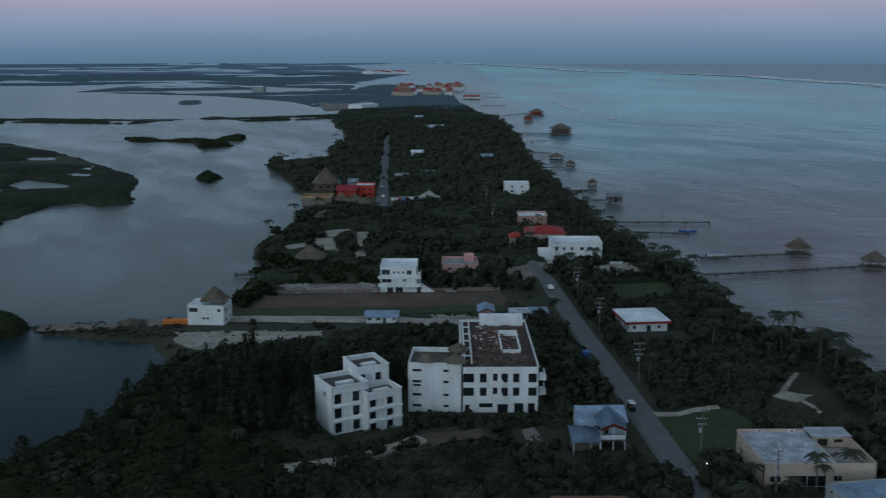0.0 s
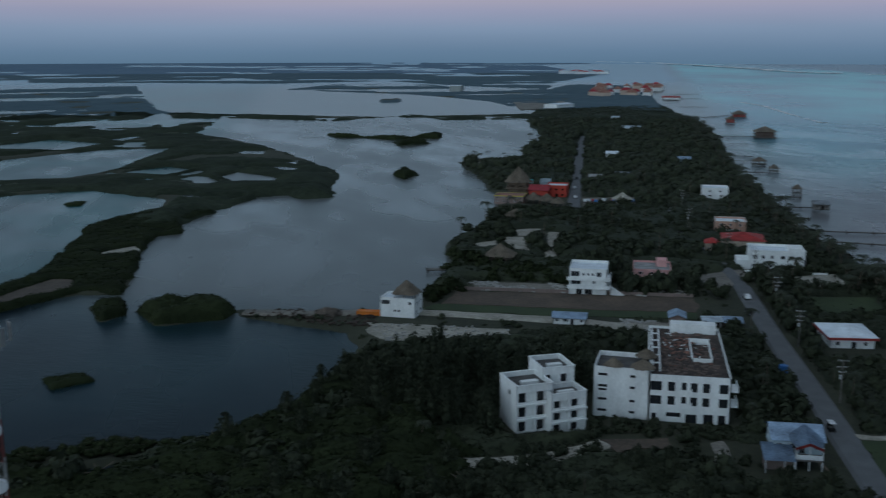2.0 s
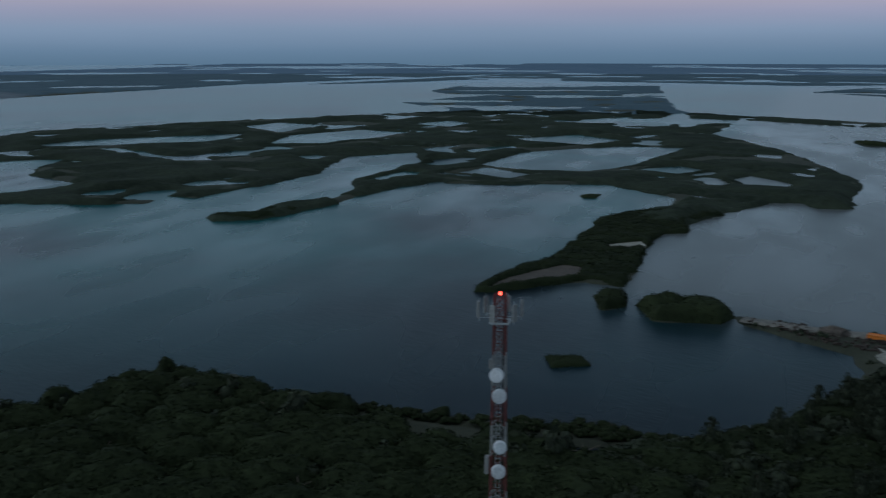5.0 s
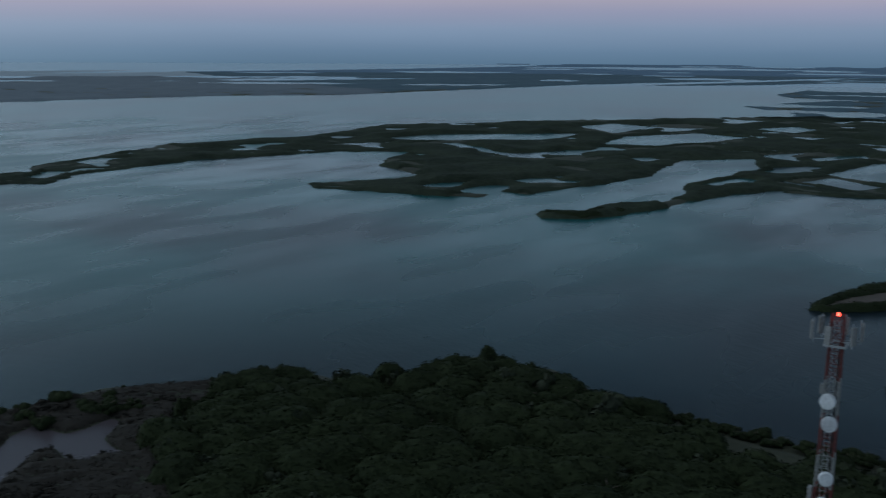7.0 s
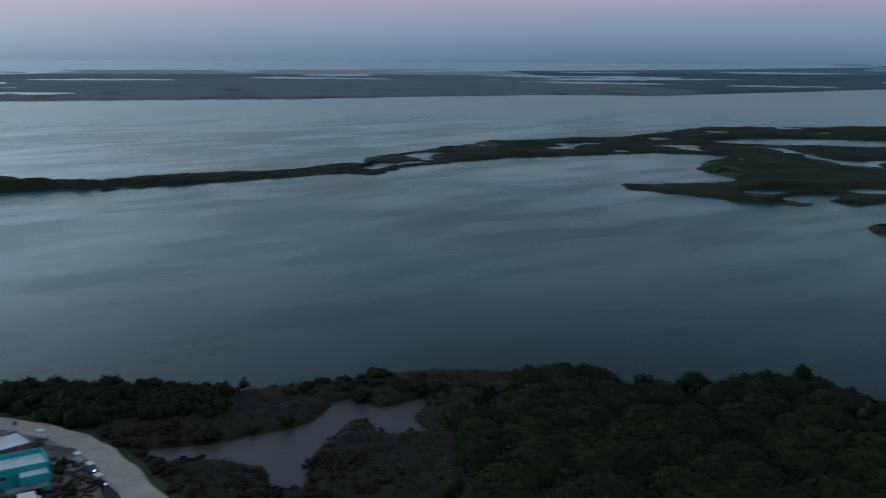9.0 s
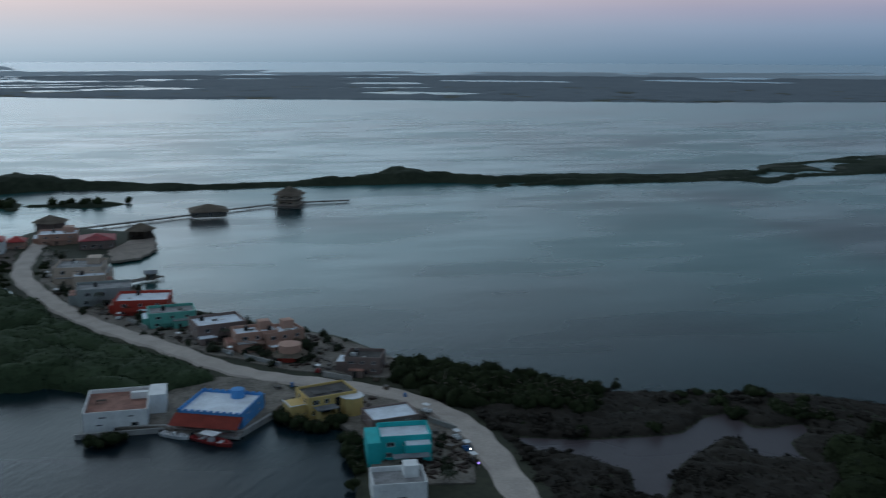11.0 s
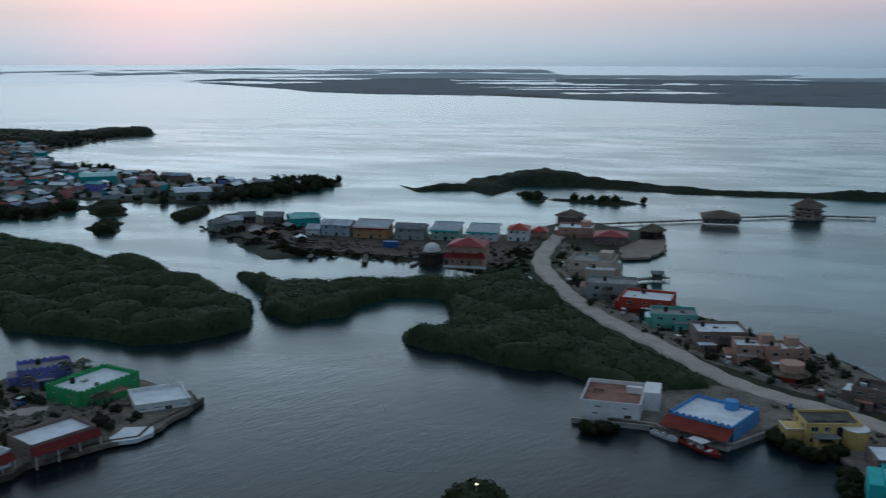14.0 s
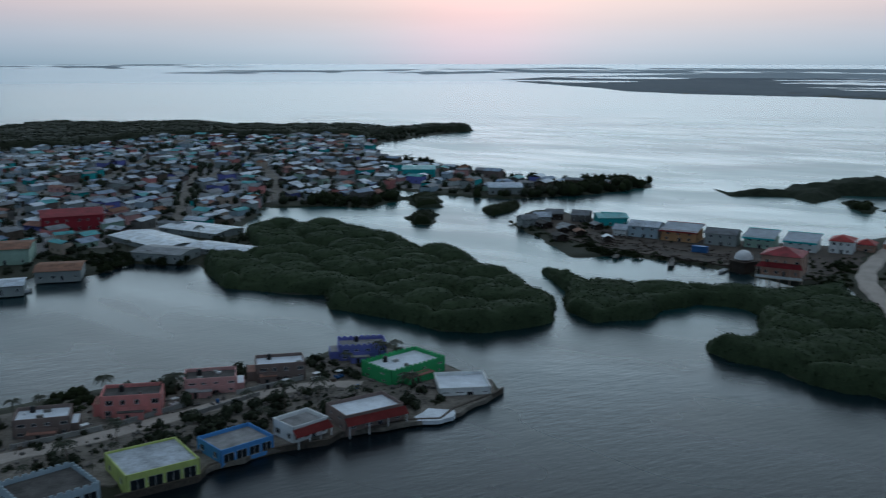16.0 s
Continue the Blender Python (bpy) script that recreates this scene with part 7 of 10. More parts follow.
terrace_house(-178.6, -109.7, 13.2, 15.1, 114, 4.1)
for q, wall, roof, text, fl in (
        ((-225.4, -66.2, 9.2, 7.9, 95, 4.6), "brown_wall", "dark_roof", "dark brown waterfront house with flat roof", 2),
        ((-236.5, -98.8, 11.3, 8.0, 123, 5.4), "salmon_wall", "white_roof", "salmon adobe house with pale flat roof", 2),
        ((-239.0, -91.6, 11.1, 8.0, 132, 5.1), "salmon_wall", "white_roof", "salmon adobe house with stepped parapet", 2),
        ((-241.7, -112.0, 13.7, 11.4, 128, 5.3), "brown_wall", "white_roof", "brown two-storey house with white roof and dark parapet", 2),
        ((-252.5, -131.9, 13.2, 9.8, 120, 4.8), "mint_wall", "concrete_roof", "mint green house with roof terrace", 2),
        ((-263.1, -148.7, 15.8, 12.7, 109, 5.1), "red_wall", "white_roof", "brick red house with white flat roof", 2),
        ((-270.8, -165.2, 16.2, 11.1, 118, 5.8), "grey_wall", "concrete_roof", "weathered grey house with flat roof", 2),
        ((-292.4, -179.5, 10.5, 7.8, 118, 4.5), "cream_wall", "white_roof", "low peach house with pale roof", 1),
        ((-297.5, -189.8, 16.1, 15.2, 111, 5.9), "cream_wall", "concrete_roof", "beige two-storey house with pale terrace", 2),
        ((-358.3, -234.2, 15.4, 13.3, 118, 4.5), "salmon_wall", "white_roof", "brown waterfront house with pale roof", 2)):
    flat_house("house", *q, wall, roof, text, floors=fl, wins=3, parapet=0.8, group=ROW, extras=True, stair=fl == 2 and wall in ("salmon_wall", "cream_wall"))
rh = thing("round_house", -233.6, -83.1, 0, LAND_Z, "round house with red base and thatched brim", "house", ROW)
bm = bmesh.new()
prism(bm, ring(3.2, 18), -0.4, 2.2)
part("wall", bm, "red_wall", rh)
bm = bmesh.new()
prism(bm, ring(3.0, 18), 2.2, 4.6)
part("upper_wall", bm, "salmon_wall", rh)
part("thatch_brim", thatch_roof(4.2, 1.6, seed=4), "thatch", rh).location = (0, 0, 2.2)
CLEAR.append((ring(4.5, 8, -233.6, -83.1), 0.5))
pitched_house("house", -353.1, -212.6, 13.4, 13.7, 118, 3.7, "brown_wall", "crimson_roof", "waterfront building under a dark red roof", style="hip", rise=1.8, wins=4, group=ROW)
palapa(-385.4, -245.0, 6.2, "large thatched upper room on the waterfront", eave=5.6, rise=2.6, walls="brown_wall")
palapa(-382.0, -201.0, 5.0, "dark thatched pavilion on the waterfront", eave=4.2, rise=2.8, walls="dark_wood")
lot("stone_deck", [(-352.7, -200.3), (-375.1, -202.4), (-382.2, -194.8), (-361.5, -183.5), (-343.9, -181.2), (-335.0, -188.5)], "rubble", "grey stone jetty with rubble", z=1.3, category="jetty")
pier(-306.2, -166.9, -317.3, -160.1, "short dock with a small shelter", width=3.0)
pitched_house("dock_hut", -310.1, -162.4, 3.7, 3.9, 118, 2.0, "wood", "grey_roof", "tiny wooden hut on a dock", rise=0.7, wins=1, z=1.1)
pier(-398.5, -238.0, -442.4, -205.5, "boardwalk over the lagoon between thatched pavilions", width=2.6)
pier(-459.9, -195.5, -481.5, -179.0, "boardwalk over the lagoon between thatched pavilions", width=2.6)
pier(-492.2, -167.1, -504.4, -144.1, "boardwalk with a tilted landing stage", width=3.0)
pitched_house("pavilion", -430.7, -200.1, 16.6, 14.4, 118, 3.4, "grey_wood", "thatch", "low thatched pavilion on piles over the lagoon", style="hip", rise=2.8, wins=3, stilts=1.2, z=0.6, eave=1.0)
palapa(-482.2, -169.5, 7.0, "two-storey thatched pavilion on piles over the lagoon", eave=6.0, rise=4.0, z=1.1, deck=True, deep=3, walls="cream_wall", floors=2)

YARD = [(-228.0, -86.0), (-226.0, -56.0), (-239.0, -58.0), (-254.0, -80.0), (-264.0, -106.0), (-271.0, -126.0), (-302.0, -171.0), (-334.0, -209.0), (-300.0, -192.0), (-262.0, -153.0), (-243.0, -120.0)]
rubble(YARD, 420, 11, "weathered planks, blocks and junk in the yards", "grey_wood", (0.2, 0.9), LAND_Z + 0.48)
rubble(YARD, 200, 12, "dark debris and old timber in the yards", "dark_wood", (0.3, 1.1), LAND_Z + 0.48)
rubble([(-186.0, -50.0), (-166.0, -43.0), (-170.0, -26.0), (-184.0, -28.0), (-198.0, -36.0), (-209.0, -51.0), (-211.0, -63.0)], 220, 13, "dark timber and junk in a yard", "dark_wood", (0.2, 1.0), LAND_Z + 0.48)
rubble([(-16.0, -194.0), (-53.0, -178.0), (-104.0, -180.0), (-122.0, -190.0), (-120.0, -222.0), (-64.0, -226.0), (-18.0, -222.0)], 380, 14, "planks, blocks and pots in canal yards", "grey_wood", (0.15, 0.8), LAND_Z + 0.50)
rubble([(-270.0, -335.0), (-290.0, -335.0), (-298.0, -285.0), (-308.0, -240.0), (-286.0, -222.0), (-270.0, -285.0), (-266.0, -310.0)], 260, 15, "driftwood and dark debris on a muddy bank", "dark_wood", (0.3, 1.3), LAND_Z + 0.45)

# carts, low plot walls and stacked goods along the lane
def golf_cart(x, y, ang, label="parked golf cart with white canopy", paint="white_paint"):
    ob = thing("golf_cart", x, y, ang, LAND_Z + 0.42, label, "golf cart", "golf carts")
    part("body", box((-1.2, 1.2, -0.6, 0.6, 0.3, 0.62), (0.85, 1.2, -0.55, 0.55, 0.62, 0.95), (-0.7, -0.1, -0.55, 0.55, 0.62, 0.85)), paint, ob)
    part("canopy", box((-0.95, 0.8, -0.62, 0.62, 1.85, 1.92)), "white_paint", ob)
    for u in (-0.85, 0.7):
        for v in (-0.55, 0.55):
            part("canopy_post", box((u - 0.03, u + 0.03, v - 0.03, v + 0.03, 0.6, 1.85)), "steel", ob)
    for u in (-0.8, 0.8):
        for v in (-0.55, 0.55):
            bm = bmesh.new()
            rod(bm, (u, v - 0.1, 0.22), (u, v + 0.1, 0.22), 0.22, None, 10)
            part("wheel", bm, "black_rubber", ob)
    return ob


for x, y, ang, c in ((-178.0, -26.4, 40, "dark_wood"), (-183.6, -28.6, 30, "blue_paint"), (-189.0, -31.6, 35, "white_paint"), (-202.7, -40.7, 60, "white_paint"),
                     (-224.7, -72.7, 10, "red_paint"), (-234.8, -100.0, 20, "white_paint"), (-244.5, -119.1, 50, "dark_wood"), (-260.5, -145.6, 15, "white_paint"),
                     (-284.0, -180.3, 70, "dark_wood"), (-306.4, -197.6, 70, "white_paint"), (-87.2, -210.4, 15, "dark_wood"), (-60.8, -211.6, 15, "white_paint"), (-39.8, -205.8, 15, "dark_wood"),
                     (-95.6, -211.0, 20, "white_paint"), (-101.0, -209.5, 20, "blue_paint")):
    golf_cart(x, y, ang, paint=c)


def plot_wall(x0, y0, x1, y1, h=1.1, mat="concrete", label="low weathered plot wall beside the lane"):
    L_ = math.hypot(x1 - x0, y1 - y0)
    ob = thing("plot_wall", x0, y0, math.degrees(math.atan2(y1 - y0, x1 - x0)), LAND_Z, label, "wall", "plot walls")
    part("panel", box((0, L_, -0.1, 0.1, -0.3, h + 0.3)), mat, ob)
    part("coping", box((-0.05, L_ + 0.05, -0.16, 0.16, h + 0.3, h + 0.4)), mat, ob)
    for i in range(int(L_ / 3) + 1):
        part("pier", box((i * 3 - 0.18, i * 3 + 0.18, -0.18, 0.18, -0.3, h + 0.55)), mat, ob)


for a in ([-237.5, -106.2, -233.3, -98.5], [-232.0, -94.7, -227.2, -83.3], [-259.3, -142.0, -251.4, -131.9], [-222.4, -70.5, -220.4, -62.8],
          [-197.2, -38.9, -193.3, -32.4], [-25.2, -204.4, -43.2, -205.5], [-46.8, -205.9, -63.0, -210.2], [-63.4, -203.4, -79.6, -207.7], [-75.4, -211.2, -93.6, -213.2]):
    plot_wall(*a)
g = random.Random(33)
for base in ([(-243.5, -96.9), (-233.5, -83.4), (-229.5, -75.8), (-227.2, -70.6), (-223.6, -63.7), (-222.1, -57.7), (-243.4, -108.8), (-251.4, -129.1), (-270.1, -155.2), (-282.7, -173.7), (-191.2, -36.4), (-184.3, -31.7), (-181.8, -36.6), (-216.3, -52.1), (-210.8, -46.9), (-211.5, -78.2), (-213.4, -74.6)], [(-27.1, -203.2), (-36.4, -206.1), (-51.6, -205.9), (-58.7, -208.8), (-69.3, -209.3), (-78.7, -212.4), (-82.8, -212.2), (-93.1, -205.7), (-99.1, -208.8), (-102.3, -200.0), (-108.8, -195.0), (-114.9, -192.1), (-87.3, -199.3)]):
    for x, y in base:
        kind_ = g.choice(("crate", "barrel", "pallet_stack"))
        ob = thing(kind_, x + g.uniform(-1, 1), y + g.uniform(-1, 1), g.uniform(0, 90), LAND_Z + 0.38, {"crate": "weathered wooden crate in a sandy yard", "barrel": "dark plastic barrel in a sandy yard", "pallet_stack": "stack of grey wooden pallets in a yard"}[kind_], kind_.replace("_", " "), "yard clutter")
        if kind_ == "barrel":
            bm = bmesh.new()
            rod(bm, (0, 0, 0), (0, 0, 1.0), 0.4, 0.37, 12)
            part("drum", bm, g.choice(("tank_black", "blue_paint")), ob)
        elif kind_ == "crate":
            part("box", box((-0.7, 0.7, -0.5, 0.5, 0, 0.9)), "wood", ob)
            part("lid", box((-0.75, 0.75, -0.55, 0.55, 0.9, 0.98)), "grey_wood", ob)
        else:
            for k in range(4):
                part("pallet", box(*((-0.8, 0.8, -0.6 + i * 0.25, -0.42 + i * 0.25, k * 0.16 + 0.1, k * 0.16 + 0.14) for i in range(5)), (-0.8, -0.7, -0.6, 0.6, k * 0.16, k * 0.16 + 0.1), (0.7, 0.8, -0.6, 0.6, k * 0.16, k * 0.16 + 0.1)), "grey_wood", ob)["kind"] = "stuff"
skiff(-276.2, -246.0, 20, 7, "small white skiff by the far bank", hull="white_paint")
skiff(-275.0, -283.1, 5, 6.5, "small pale skiff by the far bank", hull="white_paint")
skiff(-49.2, -349.3, 10, 9, "white motor launch at the town dock", canopy="white_paint")

# ---------------------------------------------------------------- far row of stilt houses
FAR = "stilt houses on the far spit"
for q, wall, roof, text, style in (
        ((-291.5, -314.0, 13.3, 9.4, 118, 5.3), "pale_blue_wall", "metal_roof", "pale weathered two-storey house", "gable"),
        ((-297.5, -300.1, 15.2, 10.7, 118, 5.3), "orange_wall", "white_roof", "orange house with bright red roof edge", "flat"),
        ((-306.2, -283.5, 12.9, 8.0, 118, 5.3), "grey_wall", "grey_roof", "grey wooden house with veranda", "gable"),
        ((-315.6, -270.9, 11.8, 10.8, 118, 5.1), "pale_green_wall", "white_roof", "pale green house with teal parapet", "flat"),
        ((-324.0, -257.5, 12.3, 10.8, 118, 4.8), "white_wall", "white_roof", "white house with turquoise roof edges", "flat"),
        ((-335.0, -244.6, 8.8, 10.2, 118, 5.4), "white_wall", "red_roof", "white house under a red pyramid roof", "hip"),
        ((-348.3, -241.7, 6.9, 7.9, 118, 3.0), "salmon_wall", "red_roof", "low pink house under a red roof", "hip"),
        ((-287.5, -319.0, 5.8, 6.4, 118, 3.3), "white_wall", "metal_roof", "small white wooden shack", "gable"),
        ((-303.0, -345.0, 9.0, 7.0, 130, 3.6), "teal_wall", "teal_roof", "turquoise house beside the water", "gable"),
        ((-294.5, -356.3, 8.4, 7.9, 129, 3.8), "grey_wood", "grey_roof", "grey weathered wooden house", "gable"),
        ((-288.0, -367.0, 8.0, 7.0, 140, 3.4), "dark_wood", "grey_roof", "dark weathered wooden house", "gable"),
        ((-277.0, -361.0, 7.2, 6.4, 150, 3.6), "grey_wall", "metal_roof", "pale weathered house near the point", "gable"),
        ((-268.0, -358.4, 7.8, 6.7, 169, 3.4), "grey_wall", "grey_roof", "grey weathered house at the point", "gable")):
    if style == "flat":
        edge = "red_paint" if "red" in text else "teal_wall"
        hs, w_, d, h = flat_house("stilt_house", *q, wall, roof, text, floors=2, wins=3, parapet=0.6, group=FAR), q[2], q[3], q[5]
        bm = bmesh.new()
        bm.faces.new([bm.verts.new(v) for v in ((-0.6, -1.2, h - 0.3), (w_ + 0.6, -1.2, h - 0.3), (w_ + 0.6, d + 0.4, h + 1.5), (-0.6, d + 0.4, h + 1.5))])
        bmesh.ops.solidify(bm, geom=bm.faces, thickness=0.12)
        part("roof_sheet", bm, roof, hs)
        part("fascia", box((-0.65, w_ + 0.65, -1.32, -1.21, h - 0.95, h - 0.22)), edge, hs)
        part("ridge_cap", box((-0.65, w_ + 0.65, d + 0.41, d + 0.6, h + 0.9, h + 1.75)), edge, hs)
    else:
        pitched_house("stilt_house", *q, wall, roof, text, style=style, rise=1.8, floors=2, wins=3, group=FAR)


for x, y, w_, d, roof in ((-277.1, -344.0, 7, 5, "grey_roof"), (-273.9, -329.5, 5, 4, "rust_roof"), (-291.3, -338.8, 6, 4, "grey_roof"), (-259.8, -327.0, 6, 5, "dark_roof"), (-275.3, -311.8, 4, 3.5, "metal_roof"),
                          (-273.0, -355.4, 7, 5, "dark_roof"), (-272.1, -338.9, 5, 4, "grey_roof")):
    pitched_house("shack", x, y, w_, d, 20 + w_ * 9, 2.6, "dark_wood", roof, "weathered dark wooden shack on a muddy bank", rise=0.8, wins=2, group=FAR)
pier(-273.8, -298.3, -256.3, -282.6, "short plank dock on a muddy bank", width=2.0)
pier(-277.6, -272.4, -263.7, -260.2, "short plank dock on a muddy bank", width=2.0)


def red_stilt(x, y, w_, d, ang, h):
    ob = pitched_house("stilt_house", x, y, w_, d, ang, h, "salmon_wall", "crimson_roof", "two-tier house on stilts under crimson hipped roofs", style="hip", rise=2.2, floors=2, wins=4, stilts=2.6, group=FAR)
    bm = bmesh.new()
    v = [bm.verts.new(p) for p in ((-1.5, -3.0, h * 0.62), (w_ + 1.5, -3.0, h * 0.62), (w_ + 0.2, -0.05, h * 0.75), (-0.2, -0.05, h * 0.75))]
    bm.faces.new(v)
    bmesh.ops.solidify(bm, geom=bm.faces, thickness=0.15)
    part("veranda_roof", bm, "crimson_roof", ob)
    part("veranda_floor", box((-1.2, w_ + 1.2, -2.8, -0.05, 2.3, 2.5)), "cream_wall", ob)
    part("veranda_rail", box((-1.2, w_ + 1.2, -2.8, -2.7, 2.55, 3.4)), "white_paint", ob)
    for i in range(5):
        part("veranda_post", box((-1.1 + i * (w_ + 2) / 4, -0.9 + i * (w_ + 2) / 4, -2.75, -2.55, -1.5, h * 0.63)), "cream_wall", ob)


red_stilt(-272.3, -225.5, 13.1, 12.8, 118, 10.0)
tent = thing("dome_tent", -282.9, -242.4, 0, LAND_Z, "white half-round fabric dome on a dark stilt platform", "tent")
bm = bmesh.new()
bmesh.ops.create_uvsphere(bm, u_segments=18, v_segments=10, radius=3.3)
bmesh.ops.delete(bm, geom=[v for v in bm.verts if v.co.z < -0.5], context="VERTS")
bmesh.ops.translate(bm, verts=bm.verts, vec=(0, 0, 4.2))
part("dome", bm, "white_paint", tent, smooth=True)
part("platform", box((-4.2, 4.2, -4.2, 4.2, 3.4, 3.7)), "dark_wood", tent)
part("skirt_wall", box((-3.6, 3.6, -3.6, 3.6, -1.2, 3.4)), "dark_wood", tent)
ct = thing("container", -289.7, -274.8,  118, LAND_Z + 0.3, "blue steel shipping container", "container")
part("body", box((0, 6.1, 0, 2.4, 0.05, 2.6), *((0.3 + i * 0.5, 0.5 + i * 0.5, -0.05, 0.0, 0.2, 2.4) for i in range(12))), "blue_paint", ct)

# ---------------------------------------------------------------- two rows on the canal point
CAN = "houses on the canal point"
for q, wall, roof, text, fl, cren in (
        ((-39.7, -171.8, 14.0, 13.0, -177, 3.8), "lime_wall", "pale_roof", "lime green canal house with pale stained roof", 1, False),
        ((-58.7, -175.1, 12.0, 9.6, -170, 3.2), "blue_wall", "concrete_roof", "sky blue canal house with littered grey roof", 1, False),
        ((-21.7, -168.6, 13.6, 12.4, -169, 3.8), "pale_blue_wall", "dark_roof", "pale grey canal house with dark roof terrace", 1, True),
        ((-74.8, -177.0, 8.7, 7.2, -168, 4.0), "white_wall", "concrete_roof", "white canal house with red tiled awning", 1, False),
        ((-86.5, -176.6, 14.2, 9.5, -179, 4.2), "brown_wall", "white_roof", "brown canal house with white roof and red awning", 2, False),
        ((-108.9, -197.1, 17.5, 11.6, -169, 4.1), "green_wall", "white_roof", "bright green canal house with crenellated parapet", 2, True),
        ((-107.1, -221.7, 12.3, 8.0, 157, 4.4), "purple_wall", "concrete_roof", "blue-violet canal house with flat roof", 2, True),
        ((-115.1, -185.2, 12.0, 11.6, 155, 2.3), "white_wall", "white_roof", "low white house with pale roof at the point", 1, False),
        ((-82.4, -216.7, 11.8, 8.0, 161, 5.0), "brown_wall", "white_roof", "dark brown house with pale flat roof", 2, False),
        ((-64.8, -217.3, 12.0, 8.0, 160, 4.3), "pink_wall", "dark_roof", "pink two-storey house with open roof terrace", 2, False),
        ((-44.6, -212.3, 12.9, 8.0, 158, 5.5), "coral_wall", "dark_roof", "coral red two-storey house with dark roof terrace", 2, False),
        ((-26.4, -209.7, 11.1, 8.0, 163, 4.6), "brown_wall", "white_roof", "brown house with white flat roof", 2, False)):
    wide = [(0.05, 0.25, 0.10, 0.68), (0.29, 0.49, 0.10, 0.68), (0.53, 0.73, 0.10, 0.68), (0.77, 0.95, 0.10, 0.68)] if wall in ("lime_wall", "blue_wall", "pale_blue_wall") else None
    hs = flat_house("house", *q, wall, roof, text, floors=fl, wins=4, win=(q[2] / 7.0, 1.6) if fl == 1 else (1.3, 1.25), front_holes=wide, parapet=0.4 if wall == "lime_wall" else 0.8, crenel=cren, group=CAN, extras=fl == 2 and "awning" not in text, band="white_wall" if wall == "white_wall" else None)
    if "awning" in text:
        h, w_ = q[5], q[2]
        bm = bmesh.new()
        v = [bm.verts.new(p) for p in ((-0.3, -1.7, h - 1.9), (w_ + 0.3, -1.7, h - 1.9), (w_ + 0.3, -0.05, h - 0.6), (-0.3, -0.05, h - 0.6))]
        bm.faces.new(v)
        bmesh.ops.solidify(bm, geom=bm.faces, thickness=0.15)
        part("awning", bm, "red_paint", hs, "red tiled awning")
        for i in range(4):
            part("awning_post", box((i * (w_ - 0.3) / 3, i * (w_ - 0.3) / 3 + 0.2, -1.65, -1.45, -0.4, h - 1.95)), "white_paint", hs)
# canal sea wall
def sea_wall(pts, label, mat="concrete"):
    for (ax, ay), (bx, by) in zip(pts, pts[1:]):
        L_ = math.hypot(bx - ax, by - ay)
        me = bpy.data.meshes.new("sea_wall")
        bm = box((0, L_, -0.2, 0.2, -1.5, 1.25), (0, L_, -0.3, 0.3, 1.25, 1.37))
        bm.to_mesh(me)
        bm.free()
        me.materials.append(M[mat])
        ob = new("sea_wall", me)
        ob.matrix_world = pose(ax, ay, 0, 0, 0, math.degrees(math.atan2(by - ay, bx - ax)))
        tagged(ob, label, "wall", kind="structure")


# dark wall colour stands in for piles and shadow under the houses
sea_wall([(-37.6, -171.6), (-53.0, -172.1), (-56.5, -175.9), (-69.9, -177.2), (-73.5, -177.0), (-81.6, -175.4), (-85.2, -177.4), (-101.7, -176.2), (-107.8, -173.1), (-113.5, -176.9), (-126.5, -180.0), (-131.0, -182.2)], "concrete canal wall coloured dark for piles and shadow below", "bank")
sea_wall([(-186.5, -111.9), (-181.4, -104.4), (-184.5, -93.9), (-183.0, -90.8), (-184.5, -76.6), (-195.6, -74.0)], "grey concrete sea wall")

# ---------------------------------------------------------------- the town across the channel
TOWN = "town houses across the channel"
pitched_house("market_hall", -77.0, -458.0, 26.4, 18.0, 172, 7.1, "crimson_wall", "crimson_roof", "large crimson hall with crimson metal roof", rise=2.2, wins=6, floors=2, group=TOWN)
for q, roof, text in (
        ((-98.4, -426.2, 42.3, 19.1, 104, 2.4), "metal_roof", "market shed with pale sheet roof"), ((-121.8, -433.0, 33.6, 18.0, 118, 2.6), "metal_roof", "market shed with pale sheet roof"),
        ((-118.1, -384.4, 29.1, 13.8, 118, 2.4), "metal_roof", "waterfront shed with pale sheet roof"), ((-95.7, -380.4, 21.5, 15.1, 130, 3.2), "grey_roof", "low grey waterfront shed roof"),
        ((-56.8, -359.9, 15.3, 16.3, 162, 3.7), "rust_roof", "brown wooden boathouse on piles"), ((-40.1, -399.2, 21.6, 18.5, 162, 6.2), "rust_roof", "pale green warehouse with rusty roof"),
        ((-33.8, -347.2, 17.1, 12.0, 167, 3.2), "metal_roof", "white boathouse with dock"), ((-313.7, -452.3, 19.1, 22.0, 148, 4.2), "blue_roof", "long shed with pale blue roof"),
        ((-297.6, -340.1, 13.5, 15.5, 148, 4.2), "teal_roof", "turquoise waterfront house with sheet roof"), ((-311.4, -546.3, 21.0, 24.2, 148, 5.2), "teal_roof", "turquoise-roofed house on the shore")):
    pitched_house("shed", *q, "pale_green_wall" if "green" in text else ("teal_wall" if "turq" in text else "grey_wall"), roof, text, rise=0.8, wins=4, group="market and waterfront sheds")
